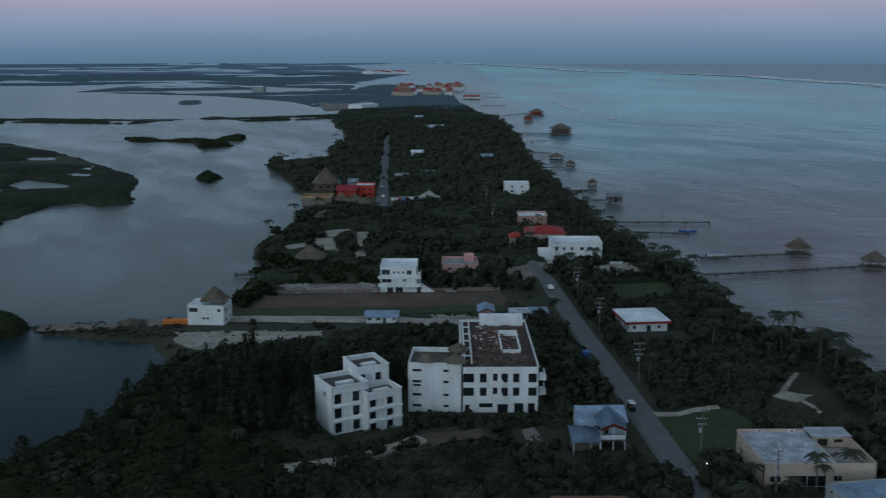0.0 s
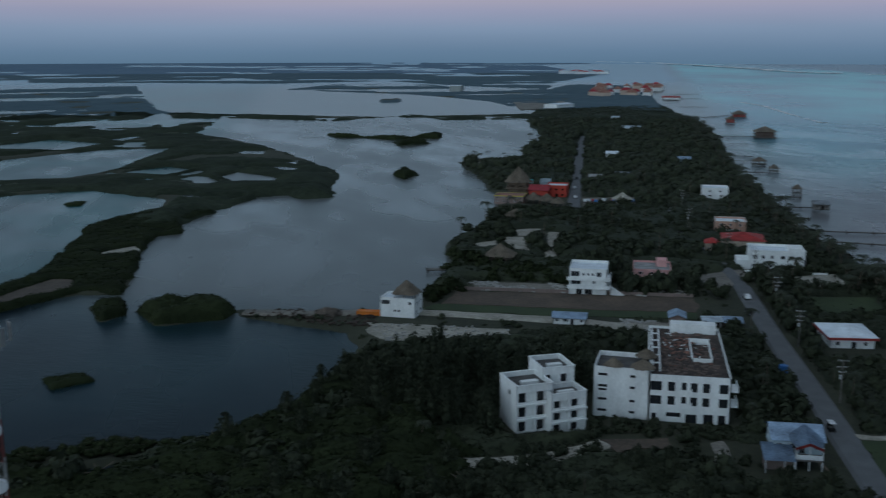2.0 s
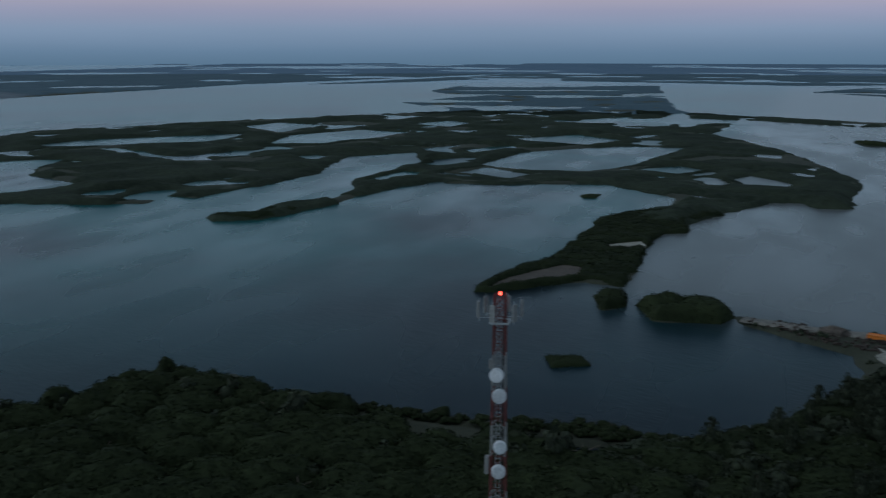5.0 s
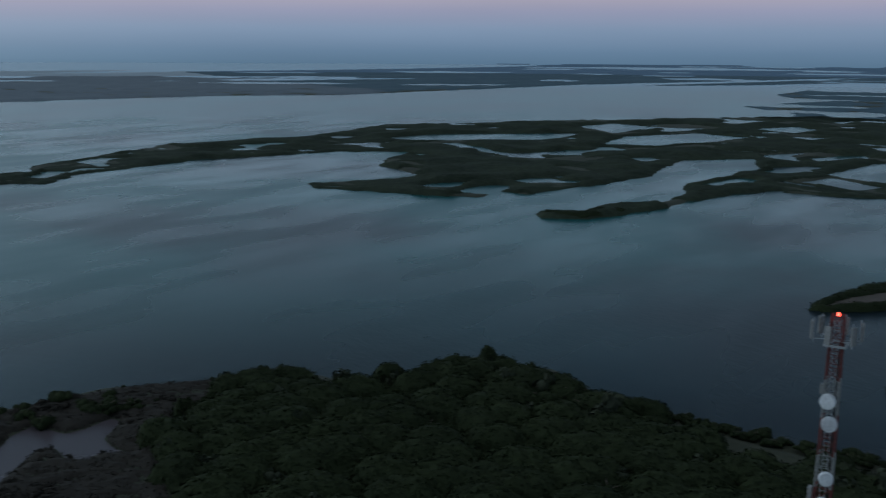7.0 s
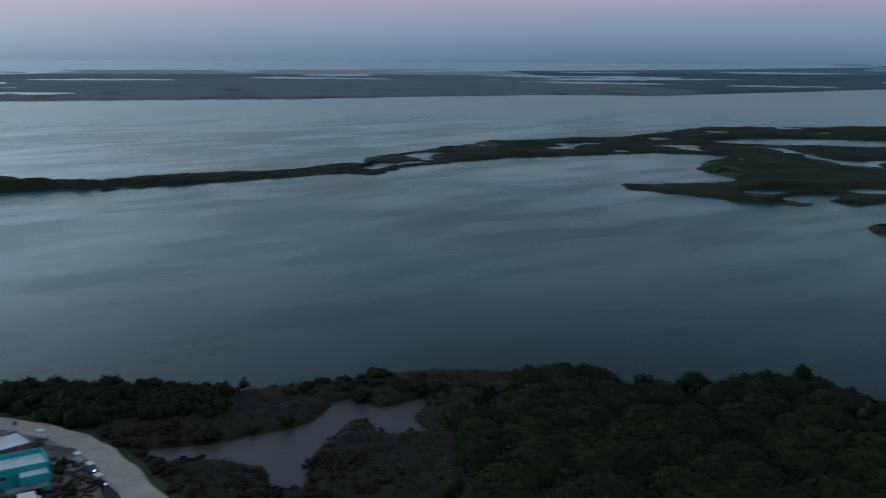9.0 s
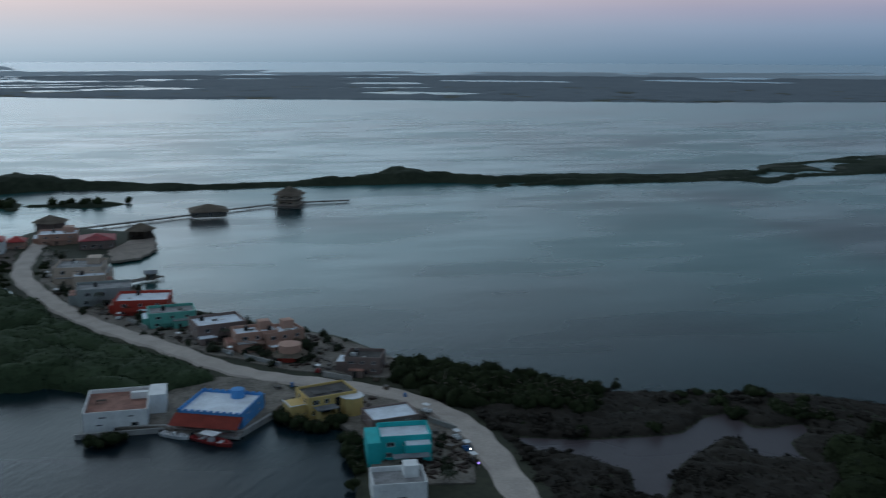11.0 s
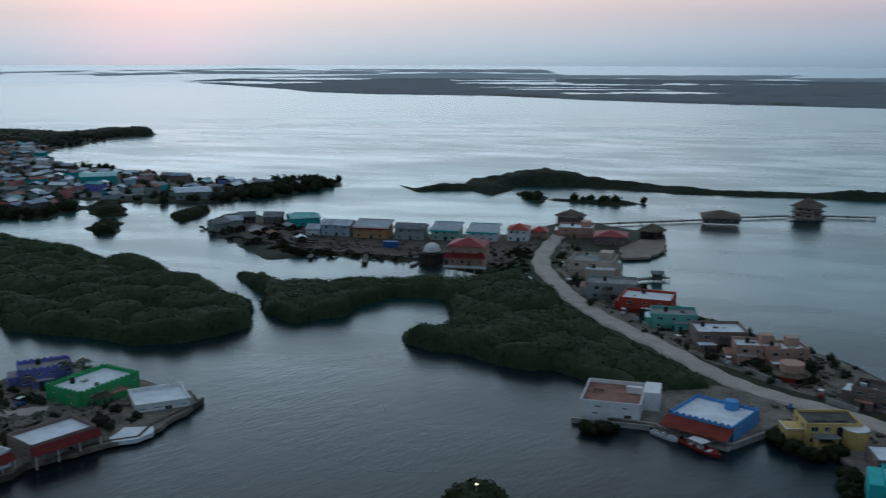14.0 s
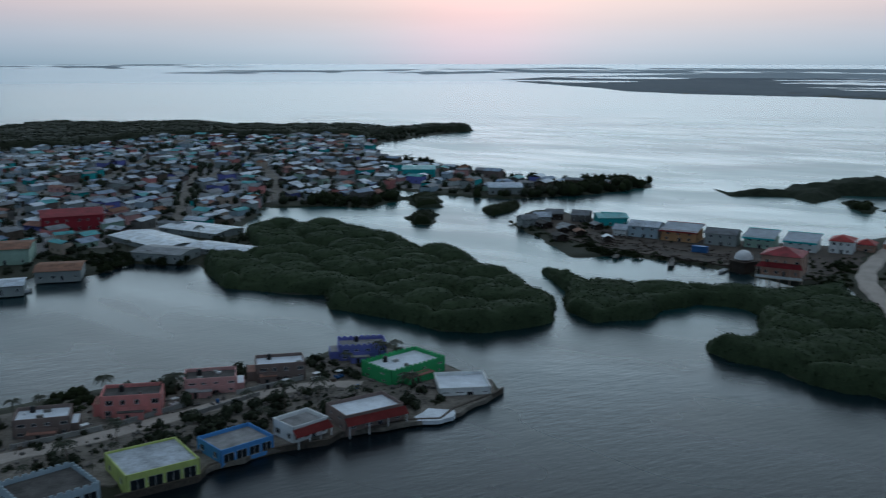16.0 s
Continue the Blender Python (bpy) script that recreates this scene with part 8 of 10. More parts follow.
# small homes in rough streets
for pts, w_ in (([(-137.1, -457.5), (-155.8, -508.2), (-181.2, -576.1), (-206.0, -639.9)], 6), ([(-201.8, -493.4), (-220.2, -534.2), (-237.7, -578.2), (-253.1, -633.0)], 7), ([(-65.8, -625.5), (-88.8, -616.7), (-98.8, -585.9), (-114.3, -558.2)], 6), ([(-101.2, -566.4), (-144.8, -636.5), (-195.7, -732.0), (-243.4, -820.1)], 5),
                ([(-181.2, -576.1), (-249.1, -676.4), (-311.5, -777.3)], 5), ([(-307.7, -534.2), (-340.9, -520.0), (-355.5, -491.2), (-360.5, -463.5)], 5)):
    strip("road", pts, w_ - 1.5, "yard", "sandy town street between small homes", room=-1.0)
TOWN_AREA = [(-16.7, -456.7), (-44.8, -410.2), (-67.2, -408.9), (-93.3, -408.6), (-127.4, -436.4), (-162.6, -437.3), (-195.1, -489.7), (-222.4, -484.5), (-251.3, -473.8), (-269.3, -480.5), (-308.8, -483.1), (-336.9, -465.4), (-370.7, -444.3), (-405.0, -443.3), (-386.1, -473.8), (-366.2, -506.0), (-365.1, -556.9), (-360.1, -608.8), (-350.3, -641.6), (-371.2, -708.3), (-402.2, -746.6), (-426.5, -824.9), (-373.7, -888.1), (-277.6, -933.4), (-171.6, -867.7), (-118.9, -867.0), (-38.0, -856.6)]
# grey raised between the homes: haze over the town is put into this colour
M["town_ground"] = material("town_ground", (0.27, 0.26, 0.255), 0.95, color2=(0.10, 0.10, 0.095), scale=0.07, fine=0.6, bump=0.3)
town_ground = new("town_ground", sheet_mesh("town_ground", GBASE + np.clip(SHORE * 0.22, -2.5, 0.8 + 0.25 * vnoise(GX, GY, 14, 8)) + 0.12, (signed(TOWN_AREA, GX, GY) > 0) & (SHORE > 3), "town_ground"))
tagged(town_ground, "grey ground between crowded homes, lightened to stand in for haze", "ground", kind="structure")
walls = ["pale_blue_wall"] * 3 + ["white_wall", "white_wall", "pale_green_wall", "grey_wall", "grey_wall", "grey_wood", "brown_wall", "pink_wall", "coral_wall", "wood", "teal_wall", "purple_wall", "cream_wall"]
roofs = ["metal_roof"] * 6 + ["blue_roof"] * 6 + ["white_roof"] * 2 + ["grey_roof"] * 7 + ["concrete_roof"] * 2 + ["rust_roof", "terracotta_roof", "teal_roof", "teal_roof", "dark_roof"]
g = random.Random(11)
tx, ty = [a for a, _ in TOWN_AREA], [c for _, c in TOWN_AREA]
spots = []
sa, ca = math.sin(0.5), math.cos(0.5)
for i in range(-80, 80):
    for j in range(-80, 80):
        u, v = i * 10.6 + (j % 2) * 3 + g.uniform(-2.6, 2.6), j * 11.5 + (j // 2) * 3.5 + g.uniform(-2.0, 2.0)
        x, y = sum(tx) / len(tx) + u * ca - v * sa, sum(ty) / len(ty) + u * sa + v * ca
        if i % 9 == 0 or g.random() < 0.13:
            continue
        spots.append((x, y))
spots = np.array(spots)
ok = (signed(TOWN_AREA, spots[:, 0], spots[:, 1]) > 2) & (land_field(spots[:, 0].copy(), spots[:, 1].copy()) > 4)
for poly_, mg in CLEAR:
    ok &= signed(poly_, spots[:, 0], spots[:, 1]) < -4
spots = sorted(map(tuple, spots[ok]), key=lambda p: p[0] ** 2 + p[1] ** 2)


def cottage(x, y, ang, w_, d, h, wall, roof, label, up):
    """Small home: walls with window openings and a sheet roof."""
    hs = thing("cottage", x, y, ang, LAND_Z, label, "house", TOWN)
    bm = bmesh.new()
    holes = [(w_ * 0.15, w_ * 0.15 + 1.0, 1.0 + up, 2.0 + up), (w_ * 0.6, w_ * 0.6 + 1.0, 1.0 + up, 2.0 + up)]
    if h > 4.6:
        holes += [(a, c, lo + 2.6, hi + 2.6) for a, c, lo, hi in holes]
    pierced(bm, "x", w_, 0, 0.15, -0.5, h, holes)
    pierced(bm, "x", w_, d - 0.15, 0.15, -0.5, h, [])
    pierced(bm, "y", d, 0, 0.15, -0.5, h, [])
    pierced(bm, "y", d, w_ - 0.15, 0.15, -0.5, h, [])
    part("wall", bm, wall, hs)
    # filler box in shade colour, so the window openings read unlit
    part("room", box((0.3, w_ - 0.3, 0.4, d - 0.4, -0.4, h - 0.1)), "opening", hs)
    rb = bmesh.new()
    e, rise = 0.45, 0.18 * d
    for off in (0, 0.1):
        p = [rb.verts.new(q) for q in ((-e, -e, h + off), (w_ + e, -e, h + off), (w_ + e, d / 2, h + rise + off), (-e, d / 2, h + rise + off), (w_ + e, d + e, h + off), (-e, d + e, h + off))]
        rb.faces.new((p[0], p[1], p[2], p[3]))
        rb.faces.new((p[3], p[2], p[4], p[5]))
    part("roof", rb, roof, hs)


for k, (x, y) in enumerate(spots[:300]):
    roof = g.choice(roofs)
    wall = g.choice(walls)
    h = g.choice((2.4, 2.6, 2.8, 3.0, 4.6))
    cottage(x, y, g.choice((29, 29, 119, 29 + g.uniform(-25, 25))) + g.uniform(-7, 7), g.uniform(5, 12), g.uniform(4.5, 8), h, wall, roof,
            "small %s home with %s sheet roof" % (wall.replace("_wall", "").replace("_", " ").replace("wood", "wooden"), roof.replace("_roof", "").replace("_", " ")), 0.2)
# the rest of the town, too far to tell apart
bms = {}
for x, y in spots[300:]:
    w_, d, h = g.uniform(5, 12), g.uniform(4.5, 8), g.choice((2.4, 2.6, 2.8, 3.0, 4.6))
    wall, roof = g.choice(walls), g.choice(roofs)
    m = pose(x, y, LAND_Z, 0, 0, 29 + g.choice((0, 0, 90)) + g.uniform(-9, 9))
    bw, br = bms.setdefault(wall, bmesh.new()), bms.setdefault(roof, bmesh.new())
    n0 = len(bw.verts)
    add_box(bw, 0, w_, 0, d, -0.5, h)
    bw.verts.ensure_lookup_table()
    bmesh.ops.transform(bw, matrix=m, verts=bw.verts[n0:])
    n0 = len(br.verts)
    e, rise = 0.45, 0.18 * d
    p = [br.verts.new(q) for q in ((-e, -e, h), (w_ + e, -e, h), (w_ + e, d / 2, h + rise), (-e, d / 2, h + rise), (w_ + e, d + e, h), (-e, d + e, h))]
    br.faces.new((p[0], p[1], p[2], p[3]))
    br.faces.new((p[3], p[2], p[4], p[5]))
    br.verts.ensure_lookup_table()
    bmesh.ops.transform(br, matrix=m, verts=br.verts[n0:])
for key, bm in bms.items():
    me = bpy.data.meshes.new("far_homes")
    bm.to_mesh(me)
    bm.free()
    me.materials.append(M[key])
    tagged(new("far_homes", me), "crowded small far homes of the town", "houses", kind="stuff")
for x, y in spots:
    CLEAR.append((ring(4.0, 6, x, y), 0.0))

# ---------------------------------------------------------------- vegetation
def ico(sub):
    """Ball of 20 or, for sub 1, 80 faces."""
    bm = bmesh.new()
    bmesh.ops.create_icosphere(bm, subdivisions=sub + 1, radius=1.0)
    bm.verts.ensure_lookup_table()
    co = np.array([v.co[:] for v in bm.verts])
    tri = np.array([[v.index for v in f.verts] for f in bm.faces])
    bm.free()
    return co, tri


def rough(co, g_, amount, freq=1.6):
    off = np.array([g_.uniform(0, 50) for _ in range(3)])
    k = np.array([noise.noise(Vector(p * freq + off)) for p in co])
    return co * (1 + amount * k)[:, None]


def join(parts_):
    co, tri, n = [], [], 0
    for c, t in parts_:
        co.append(c)
        tri.append(t + n)
        n += len(c)
    return np.concatenate(co), np.concatenate(tri)


def tufts(pos, nrm, g_, size, spread=0.7):
    """Small bent leaf sprays, two triangles each, lying roughly along the crown's surface."""
    co, tri = [], []
    for p, n in zip(pos, nrm):
        n = Vector(n) + Vector((g_.uniform(-1, 1), g_.uniform(-1, 1), g_.uniform(-.6, 1))) * spread
        n.normalize()
        u = n.orthogonal().normalized()
        u.rotate(Matrix.Rotation(g_.uniform(0, math.tau), 3, n))
        v = n.cross(u)
        s = size * g_.uniform(0.6, 1.4)
        c = Vector(p)
        k = len(co)
        co += [c - u * s, c + v * s * 0.55 + n * s * 0.3, c + u * s, c - v * s * 0.55 + n * s * 0.15]
        tri += [(k, k + 1, k + 2), (k, k + 2, k + 3)]
    return np.array([q[:] for q in co]), np.array(tri)


def crown(seed, lumps=4, leaves=180, flat=0.72, leaf=0.13, sub=0, core=0.86, spread=0.7):
    """Uneven broad crown, one unit in radius: leaf sprays over several masses, with gaps between them."""
    g_ = random.Random(seed)
    base, tri = ico(sub)
    out = []
    lp, ln = [], []
    for i in range(lumps):
        a = i * math.tau / max(1, lumps - 1) + g_.uniform(-.5, .5)
        r = 0.0 if i == 0 else g_.uniform(0.35, 0.68)
        c = np.array((r * math.cos(a), r * math.sin(a), g_.uniform(0.0, 0.42) if i else 0.40))
        k = g_.uniform(0.30, 0.52)
        s = np.array((k, k, k * g_.uniform(0.65, 0.95))) if lumps > 1 else np.array((0.88, 0.88, 0.72))
        q = rough(base, g_, 0.4)
        out.append((q * s * (core if leaves > 30 else 1.0) + c, tri))
        for _ in range(int(leaves * k * k / (0.17 * lumps)) if lumps > 1 else leaves):
            z = g_.uniform(-0.35, 1)
            t = g_.uniform(0, math.tau)
            m = math.sqrt(max(0, 1 - z * z))
            d = np.array((m * math.cos(t), m * math.sin(t), z))
            lp.append(c + d * s * g_.uniform(0.80, 1.16))
            ln.append(d)
    if leaves:
        out.append(tufts(lp, ln, g_, leaf, spread))
    co, tri = join(out)
    co[:, 2] *= flat / 0.72
    return co, tri


def needle_tree(seed, leaves=380):
    """Tall wispy casuarina crown: slim drooping sprays on rising branches up a loose cone, one unit high."""
    g_ = random.Random(seed)
    base, tri = ico(0)
    out, co, ft = [], [], []
    for i in range(4):
        f = (i + 0.5) / 4
        r = 0.10 * math.sin(math.pi * min(1, 0.22 + 0.72 * f)) + 0.015
        q = rough(base, g_, 0.45, 2.2) * np.array((r, r, 0.15)) + np.array((g_.uniform(-.03, .03), g_.uniform(-.03, .03), 0.12 + 0.72 * f))
        out.append((q, tri))
    for _ in range(leaves):
        f = g_.random() ** 0.85
        r = (0.24 * math.sin(math.pi * (0.18 + 0.78 * f)) + 0.015) * g_.uniform(0.35, 1.15)
        t = g_.uniform(0, math.tau)
        d = Vector((math.cos(t), math.sin(t), g_.uniform(0.5, 1.5))).normalized()
        c = Vector((r * math.cos(t), r * math.sin(t), 0.05 + 0.90 * f))
        side_ = d.cross(Vector((g_.uniform(-1, 1), g_.uniform(-1, 1), 0.3))).normalized() * g_.uniform(0.010, 0.020)
        ln = g_.uniform(0.05, 0.10)
        k = len(co)
        co += [c - d * ln * 0.5, c + side_, c + d * ln * 0.6, c - side_ - Vector((0, 0, 0.012))]
        ft += [(k, k + 1, k + 2), (k, k + 2, k + 3)]
    out.append((np.array([q[:] for q in co]), np.array(ft)))
    return join(out)


def palm_head(seed, fronds=15):
    """Drooping feathered fronds, unit length about one."""
    g_ = random.Random(seed)
    co, tri = [], []
    for i in range(fronds):
        a = i * 2.399 + g_.uniform(-.2, .2)
        lift = g_.uniform(-0.25, 0.95)
        d = Vector((math.cos(a), math.sin(a), 0))
        side_ = Vector((-d.y, d.x, 0))
        pts = []
        for k in range(8):
            s = k / 7
            pts.append(d * (s * (0.96 - 0.12 * lift)) + Vector((0, 0, lift * s * 0.75 - (0.55 + 0.25 * lift) * s * s)))
        for k in range(7):
            p, q = pts[k], pts[k + 1]
            wv = 0.19 * math.sin(math.pi * min(1, 0.18 + k / 7 * 0.85))
            for sg in (-1, 1):
                n = len(co)
                tip = (p + q) / 2 + side_ * sg * wv + d * 0.09 + Vector((0, 0, -0.09))
                co += [p, q, tip, p + (q - p) * 0.35 + side_ * sg * wv * 0.95 + d * 0.02 + Vector((0, 0, -0.10))]
                tri += [(n, n + 1, n + 2), (n, n + 2, n + 3)]
    return np.array([q[:] for q in co]), np.array(tri)


def trunk(r0, r1, h, bend=0.0, limbs=0, seed=0, reach=0.5):
    """Tapered trunk with a few limbs that rise into the crown."""
    g_ = random.Random(seed)
    bm = bmesh.new()
    prev = Vector((0, 0, -0.15))
    n = 3
    for i in range(n):
        f = (i + 1) / n
        p = Vector((bend * f * f, 0, h * f))
        rod(bm, prev, p, r0 + (r1 - r0) * i / n, r0 + (r1 - r0) * f, 6)
        prev = p
    for i in range(limbs):
        a = i * math.tau / limbs + g_.uniform(-.4, .4)
        s = Vector((0, 0, h * g_.uniform(0.45, 0.9)))
        rod(bm, s, s + Vector((math.cos(a) * reach, math.sin(a) * reach, h * g_.uniform(0.25, 0.5))), r1 * 0.9, r1 * 0.3, 5)
    me = bpy.data.meshes.new("trunk")
    bm.to_mesh(me)
    bm.free()
    me.materials.append(M["bark"])
    return me


KINDS = {
    # kind: near variants, far variants, material, crown's foot as a share of height, crown radius as a share of height
    "mangrove": ([crown(s, 8, 250, leaf=0.085, core=0.98, spread=0.45) for s in (1, 2, 3, 4, 15)], [crown(s, 3, 44, leaf=0.22) for s in (31, 32, 33, 41)], "leaf_mangrove"),
    "broad": ([crown(s, 7, 250, 0.85, 0.098) for s in (5, 6, 7, 8, 16)], [crown(s, 3, 34, 0.85, 0.24) for s in (34, 35, 36, 42)], "leaf_broad"),
    "pine": ([needle_tree(s) for s in (9, 10, 11)], [needle_tree(s, 130) for s in (37, 38)], "leaf_pine"),
    "scrub": ([crown(s, 4, 120, leaf=0.14) for s in (17, 18)], [crown(s, 3, 40, leaf=0.22) for s in (43, 44, 45)], "leaf_scrub"),
    "palm": ([palm_head(s) for s in (12, 13, 14)], [palm_head(s, 12) for s in (39, 40)], "leaf_palm"),
}
FAR_CROWN = {k: [crown(s, 1, 9, f, 0.26) for s in (51, 52, 53)] for k, f in (("mangrove", 0.72), ("broad", 0.85))}
NAMES = {"scrub": ("scrub_bush", "low brown scrub bush on marsh ground", "bush"), "mangrove": ("mangrove_tree", "rounded dark green mangrove bush on muddy ground", "mangrove"), "broad": ("tree", "dense dark green broadleaf tree", "tree"),
         "pine": ("casuarina_tree", "tall wispy dark green casuarina", "tree"), "palm": ("coconut_palm", "coconut palm with drooping feathery fronds", "palm")}


def tri_mesh(name, co, tri, mat):
    return raw_mesh(name, co, tri, mat)


NEAR_MESH = {k: [tri_mesh("crown", c, t, v[2]) for c, t in v[0]] for k, v in KINDS.items()}
TRUNKS = {"scrub": trunk(0.05, 0.03, 0.5, 0.04, 3, 5, 0.4), "mangrove": trunk(0.05, 0.03, 0.5, 0.04, 4, 1, 0.4), "broad": trunk(0.05, 0.03, 0.55, 0.05, 4, 2, 0.4), "pine": trunk(0.022, 0.008, 0.9, 0.02, 0, 3), "palm": trunk(0.020, 0.013, 1.0, 0.10, 0, 4)}
PLANTS = []                                   # kind, x, y, height, radius


def forest(area, spacing, kind, h0, h1, ratio, seed, share=1.0, shore=1.5, mix=None, clump=0.0, reach=1150, lobes=0.0, free=False):
    """Scatter trees over an outline, off roads, yards and houses."""
    rs = np.random.RandomState(seed)
    p = np.array(area, float)
    x0, x1, y0, y1 = p[:, 0].min(), p[:, 0].max(), p[:, 1].min(), p[:, 1].max()
    gx, gy = np.meshgrid(np.arange(x0, x1, spacing), np.arange(y0, y1, spacing))
    gx = gx.ravel() + rs.uniform(-.48, .48, gx.size) * spacing
    gy = gy.ravel() + rs.uniform(-.48, .48, gy.size) * spacing
    keep = (signed(area, gx, gy) > 0) & (rs.rand(gx.size) < share) & (np.hypot(gx, gy) > 118) & (np.hypot(gx, gy) < reach)
    gx, gy = gx[keep], gy[keep]
    if clump:
        keep = vnoise(gx, gy, 16, seed) > clump
        gx, gy = gx[keep], gy[keep]
    keep = land_field(gx.copy(), gy.copy()) > shore
    gx, gy = gx[keep], gy[keep]
    ok = np.ones(gx.size, bool)
    for poly_, mg in (() if free else CLEAR):
        q = np.array(poly_)
        near = (gx > q[:, 0].min() - 6) & (gx < q[:, 0].max() + 6) & (gy > q[:, 1].min() - 6) & (gy < q[:, 1].max() + 6) & ok
        if near.any():
            ok[near] &= signed(poly_, gx[near], gy[near]) < -mg - 0.6
    gx, gy = gx[ok], gy[ok]
    hs = rs.uniform(h0, h1, gx.size) * (0.62 + 0.76 * vnoise(gx, gy, 20, seed + 3))
    if lobes:
        hs = rs.uniform(h0, h1, gx.size) * (0.22 + 1.0 * domes(gx, gy, lobes, seed))
    ks = rs.rand(gx.size)
    for x, y, h, k in zip(gx, gy, hs, ks):
        kd, hh, rt = kind, h, ratio
        if mix:
            for (mk, frac, mh, mr) in mix:
                if k < frac:
                    kd, hh, rt = mk, h * mh, mr
                    break
                k -= frac
        PLANTS.append((kd, x, y, hh, hh * rt))


def thicket(name, area, cell, h0, lobe, seed, label, leaf=0.42, density=0.9, mat="leaf_mangrove", rim=0.6, reach=(0, 9999), clear=False, lump=2.6, back=True, knobs=1.65, ragged=0.0):
    """Unbroken canopy of rounded lobes that falls to the water's edge, covered with leaf sprays; back trims its far
    side to fit the camera's view.
    """
    rs = np.random.RandomState(seed)
    p = np.array(area, float)

    def top(x, y):
        d = np.minimum(signed(area, x, y) + 0.8 + ragged * (vnoise(x, y, 13, seed + 6) + 0.5 * vnoise(x, y, 5, seed + 7) - 0.75), land_field(x.copy(), y.copy()) + rim)
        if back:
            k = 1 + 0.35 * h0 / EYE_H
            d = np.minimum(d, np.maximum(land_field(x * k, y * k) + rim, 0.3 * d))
        if clear:
            for poly_, mg in CLEAR:
                q = np.array(poly_)
                near = (x > q[:, 0].min() - 6) & (x < q[:, 0].max() + 6) & (y > q[:, 1].min() - 6) & (y < q[:, 1].max() + 6)
                if near.any():
                    d[near] = np.minimum(d[near], -signed(poly_, x[near], y[near]) - mg)
        r = np.hypot(x, y)
        d = np.where((r > reach[0]) & (r < reach[1]), d, -1.0)
        e = np.clip(d / 3.6, 0, 1)
        h = h0 * (0.26 + 0.64 * domes(x, y, lobe, seed, knobs) + 0.16 * domes(x, y, lobe * 0.42, seed + 2, 1.6)) * (0.75 + 0.5 * vnoise(x, y, 45, seed))
        h = h + 0.38 * domes(x, y, lump, seed + 3, 1.8) + 0.5 * (vnoise(x, y, 1.7, seed + 4) - 0.5)
        return d, LAND_Z - 0.7 + h * np.sqrt(1 - (1 - e) ** 2)

    gx, gy = np.meshgrid(np.arange(p[:, 0].min() - 4, p[:, 0].max() + 4, cell), np.arange(p[:, 1].min() - 4, p[:, 1].max() + 4, cell))
    gx, gy = gx + rs.uniform(-.25, .25, gx.shape) * cell, gy + rs.uniform(-.25, .25, gy.shape) * cell
    shape = gx.shape
    d, z = top(gx.ravel(), gy.ravel())
    d, z = d.reshape(shape), np.where(d > 0, z, LAND_Z - 1.5).reshape(shape)
    kept = d > 0
    idx = np.arange(gx.size).reshape(shape)
    q = np.stack([idx[:-1, :-1], idx[:-1, 1:], idx[1:, 1:], idx[1:, :-1]], -1)[kept[:-1, :-1] | kept[:-1, 1:] | kept[1:, 1:] | kept[1:, :-1]]
    co = np.stack([gx, gy, z], -1).reshape(-1, 3)
    if not len(q):
        return
    used, inv = np.unique(q, return_inverse=True)
    q = inv.reshape(-1, 4)
    co = co[used]
    tri = np.concatenate([q[:, [0, 1, 2]], q[:, [0, 2, 3]]])
    # leaf sprays over the whole surface, steep sides included
    a, b_, c_ = co[tri[:, 0]], co[tri[:, 1]], co[tri[:, 2]]
    nrm = np.cross(b_ - a, c_ - a)
    size_ = np.linalg.norm(nrm, axis=1) / 2 + 1e-9
    n = int(size_.sum() * density)
    pick = rs.choice(len(tri), n, p=size_ / size_.sum())
    u, v = rs.rand(n, 1), rs.rand(n, 1)
    u, v = np.where(u + v > 1, 1 - u, u), np.where(u + v > 1, 1 - v, v)
    at = a[pick] + (b_[pick] - a[pick]) * u + (c_[pick] - a[pick]) * v
    nn = nrm[pick] / (2 * size_[pick][:, None]) + rs.uniform(-.55, .55, (n, 3))
    nn /= np.linalg.norm(nn, axis=1)[:, None]
    s1 = np.cross(nn, rs.uniform(-1, 1, (n, 3)))
    s1 /= np.linalg.norm(s1, axis=1)[:, None] + 1e-9
    s2 = np.cross(nn, s1)
    k = leaf * rs.uniform(0.6, 1.5, (n, 1))
    at = at + nn * rs.uniform(0.0, 0.6, (n, 1))
    spray = np.stack([at - s1 * k, at + s2 * k * 0.55 + nn * k * 0.3, at + s1 * k, at - s2 * k * 0.55 + nn * k * 0.15], 1).reshape(-1, 3)
    i4 = np.arange(n)[:, None] * 4 + len(co)
    tri = np.concatenate([tri, i4 + np.array([[0, 1, 2]]), i4 + np.array([[0, 2, 3]])])
    me = raw_mesh(name, np.concatenate([co, spray]), tri, mat)
    smooth_ = np.zeros(len(tri), bool)
    smooth_[:2 * len(q)] = True
    me.polygons.foreach_set("use_smooth", smooth_)
    tagged(new(name, me), label, "woods", kind="stuff")


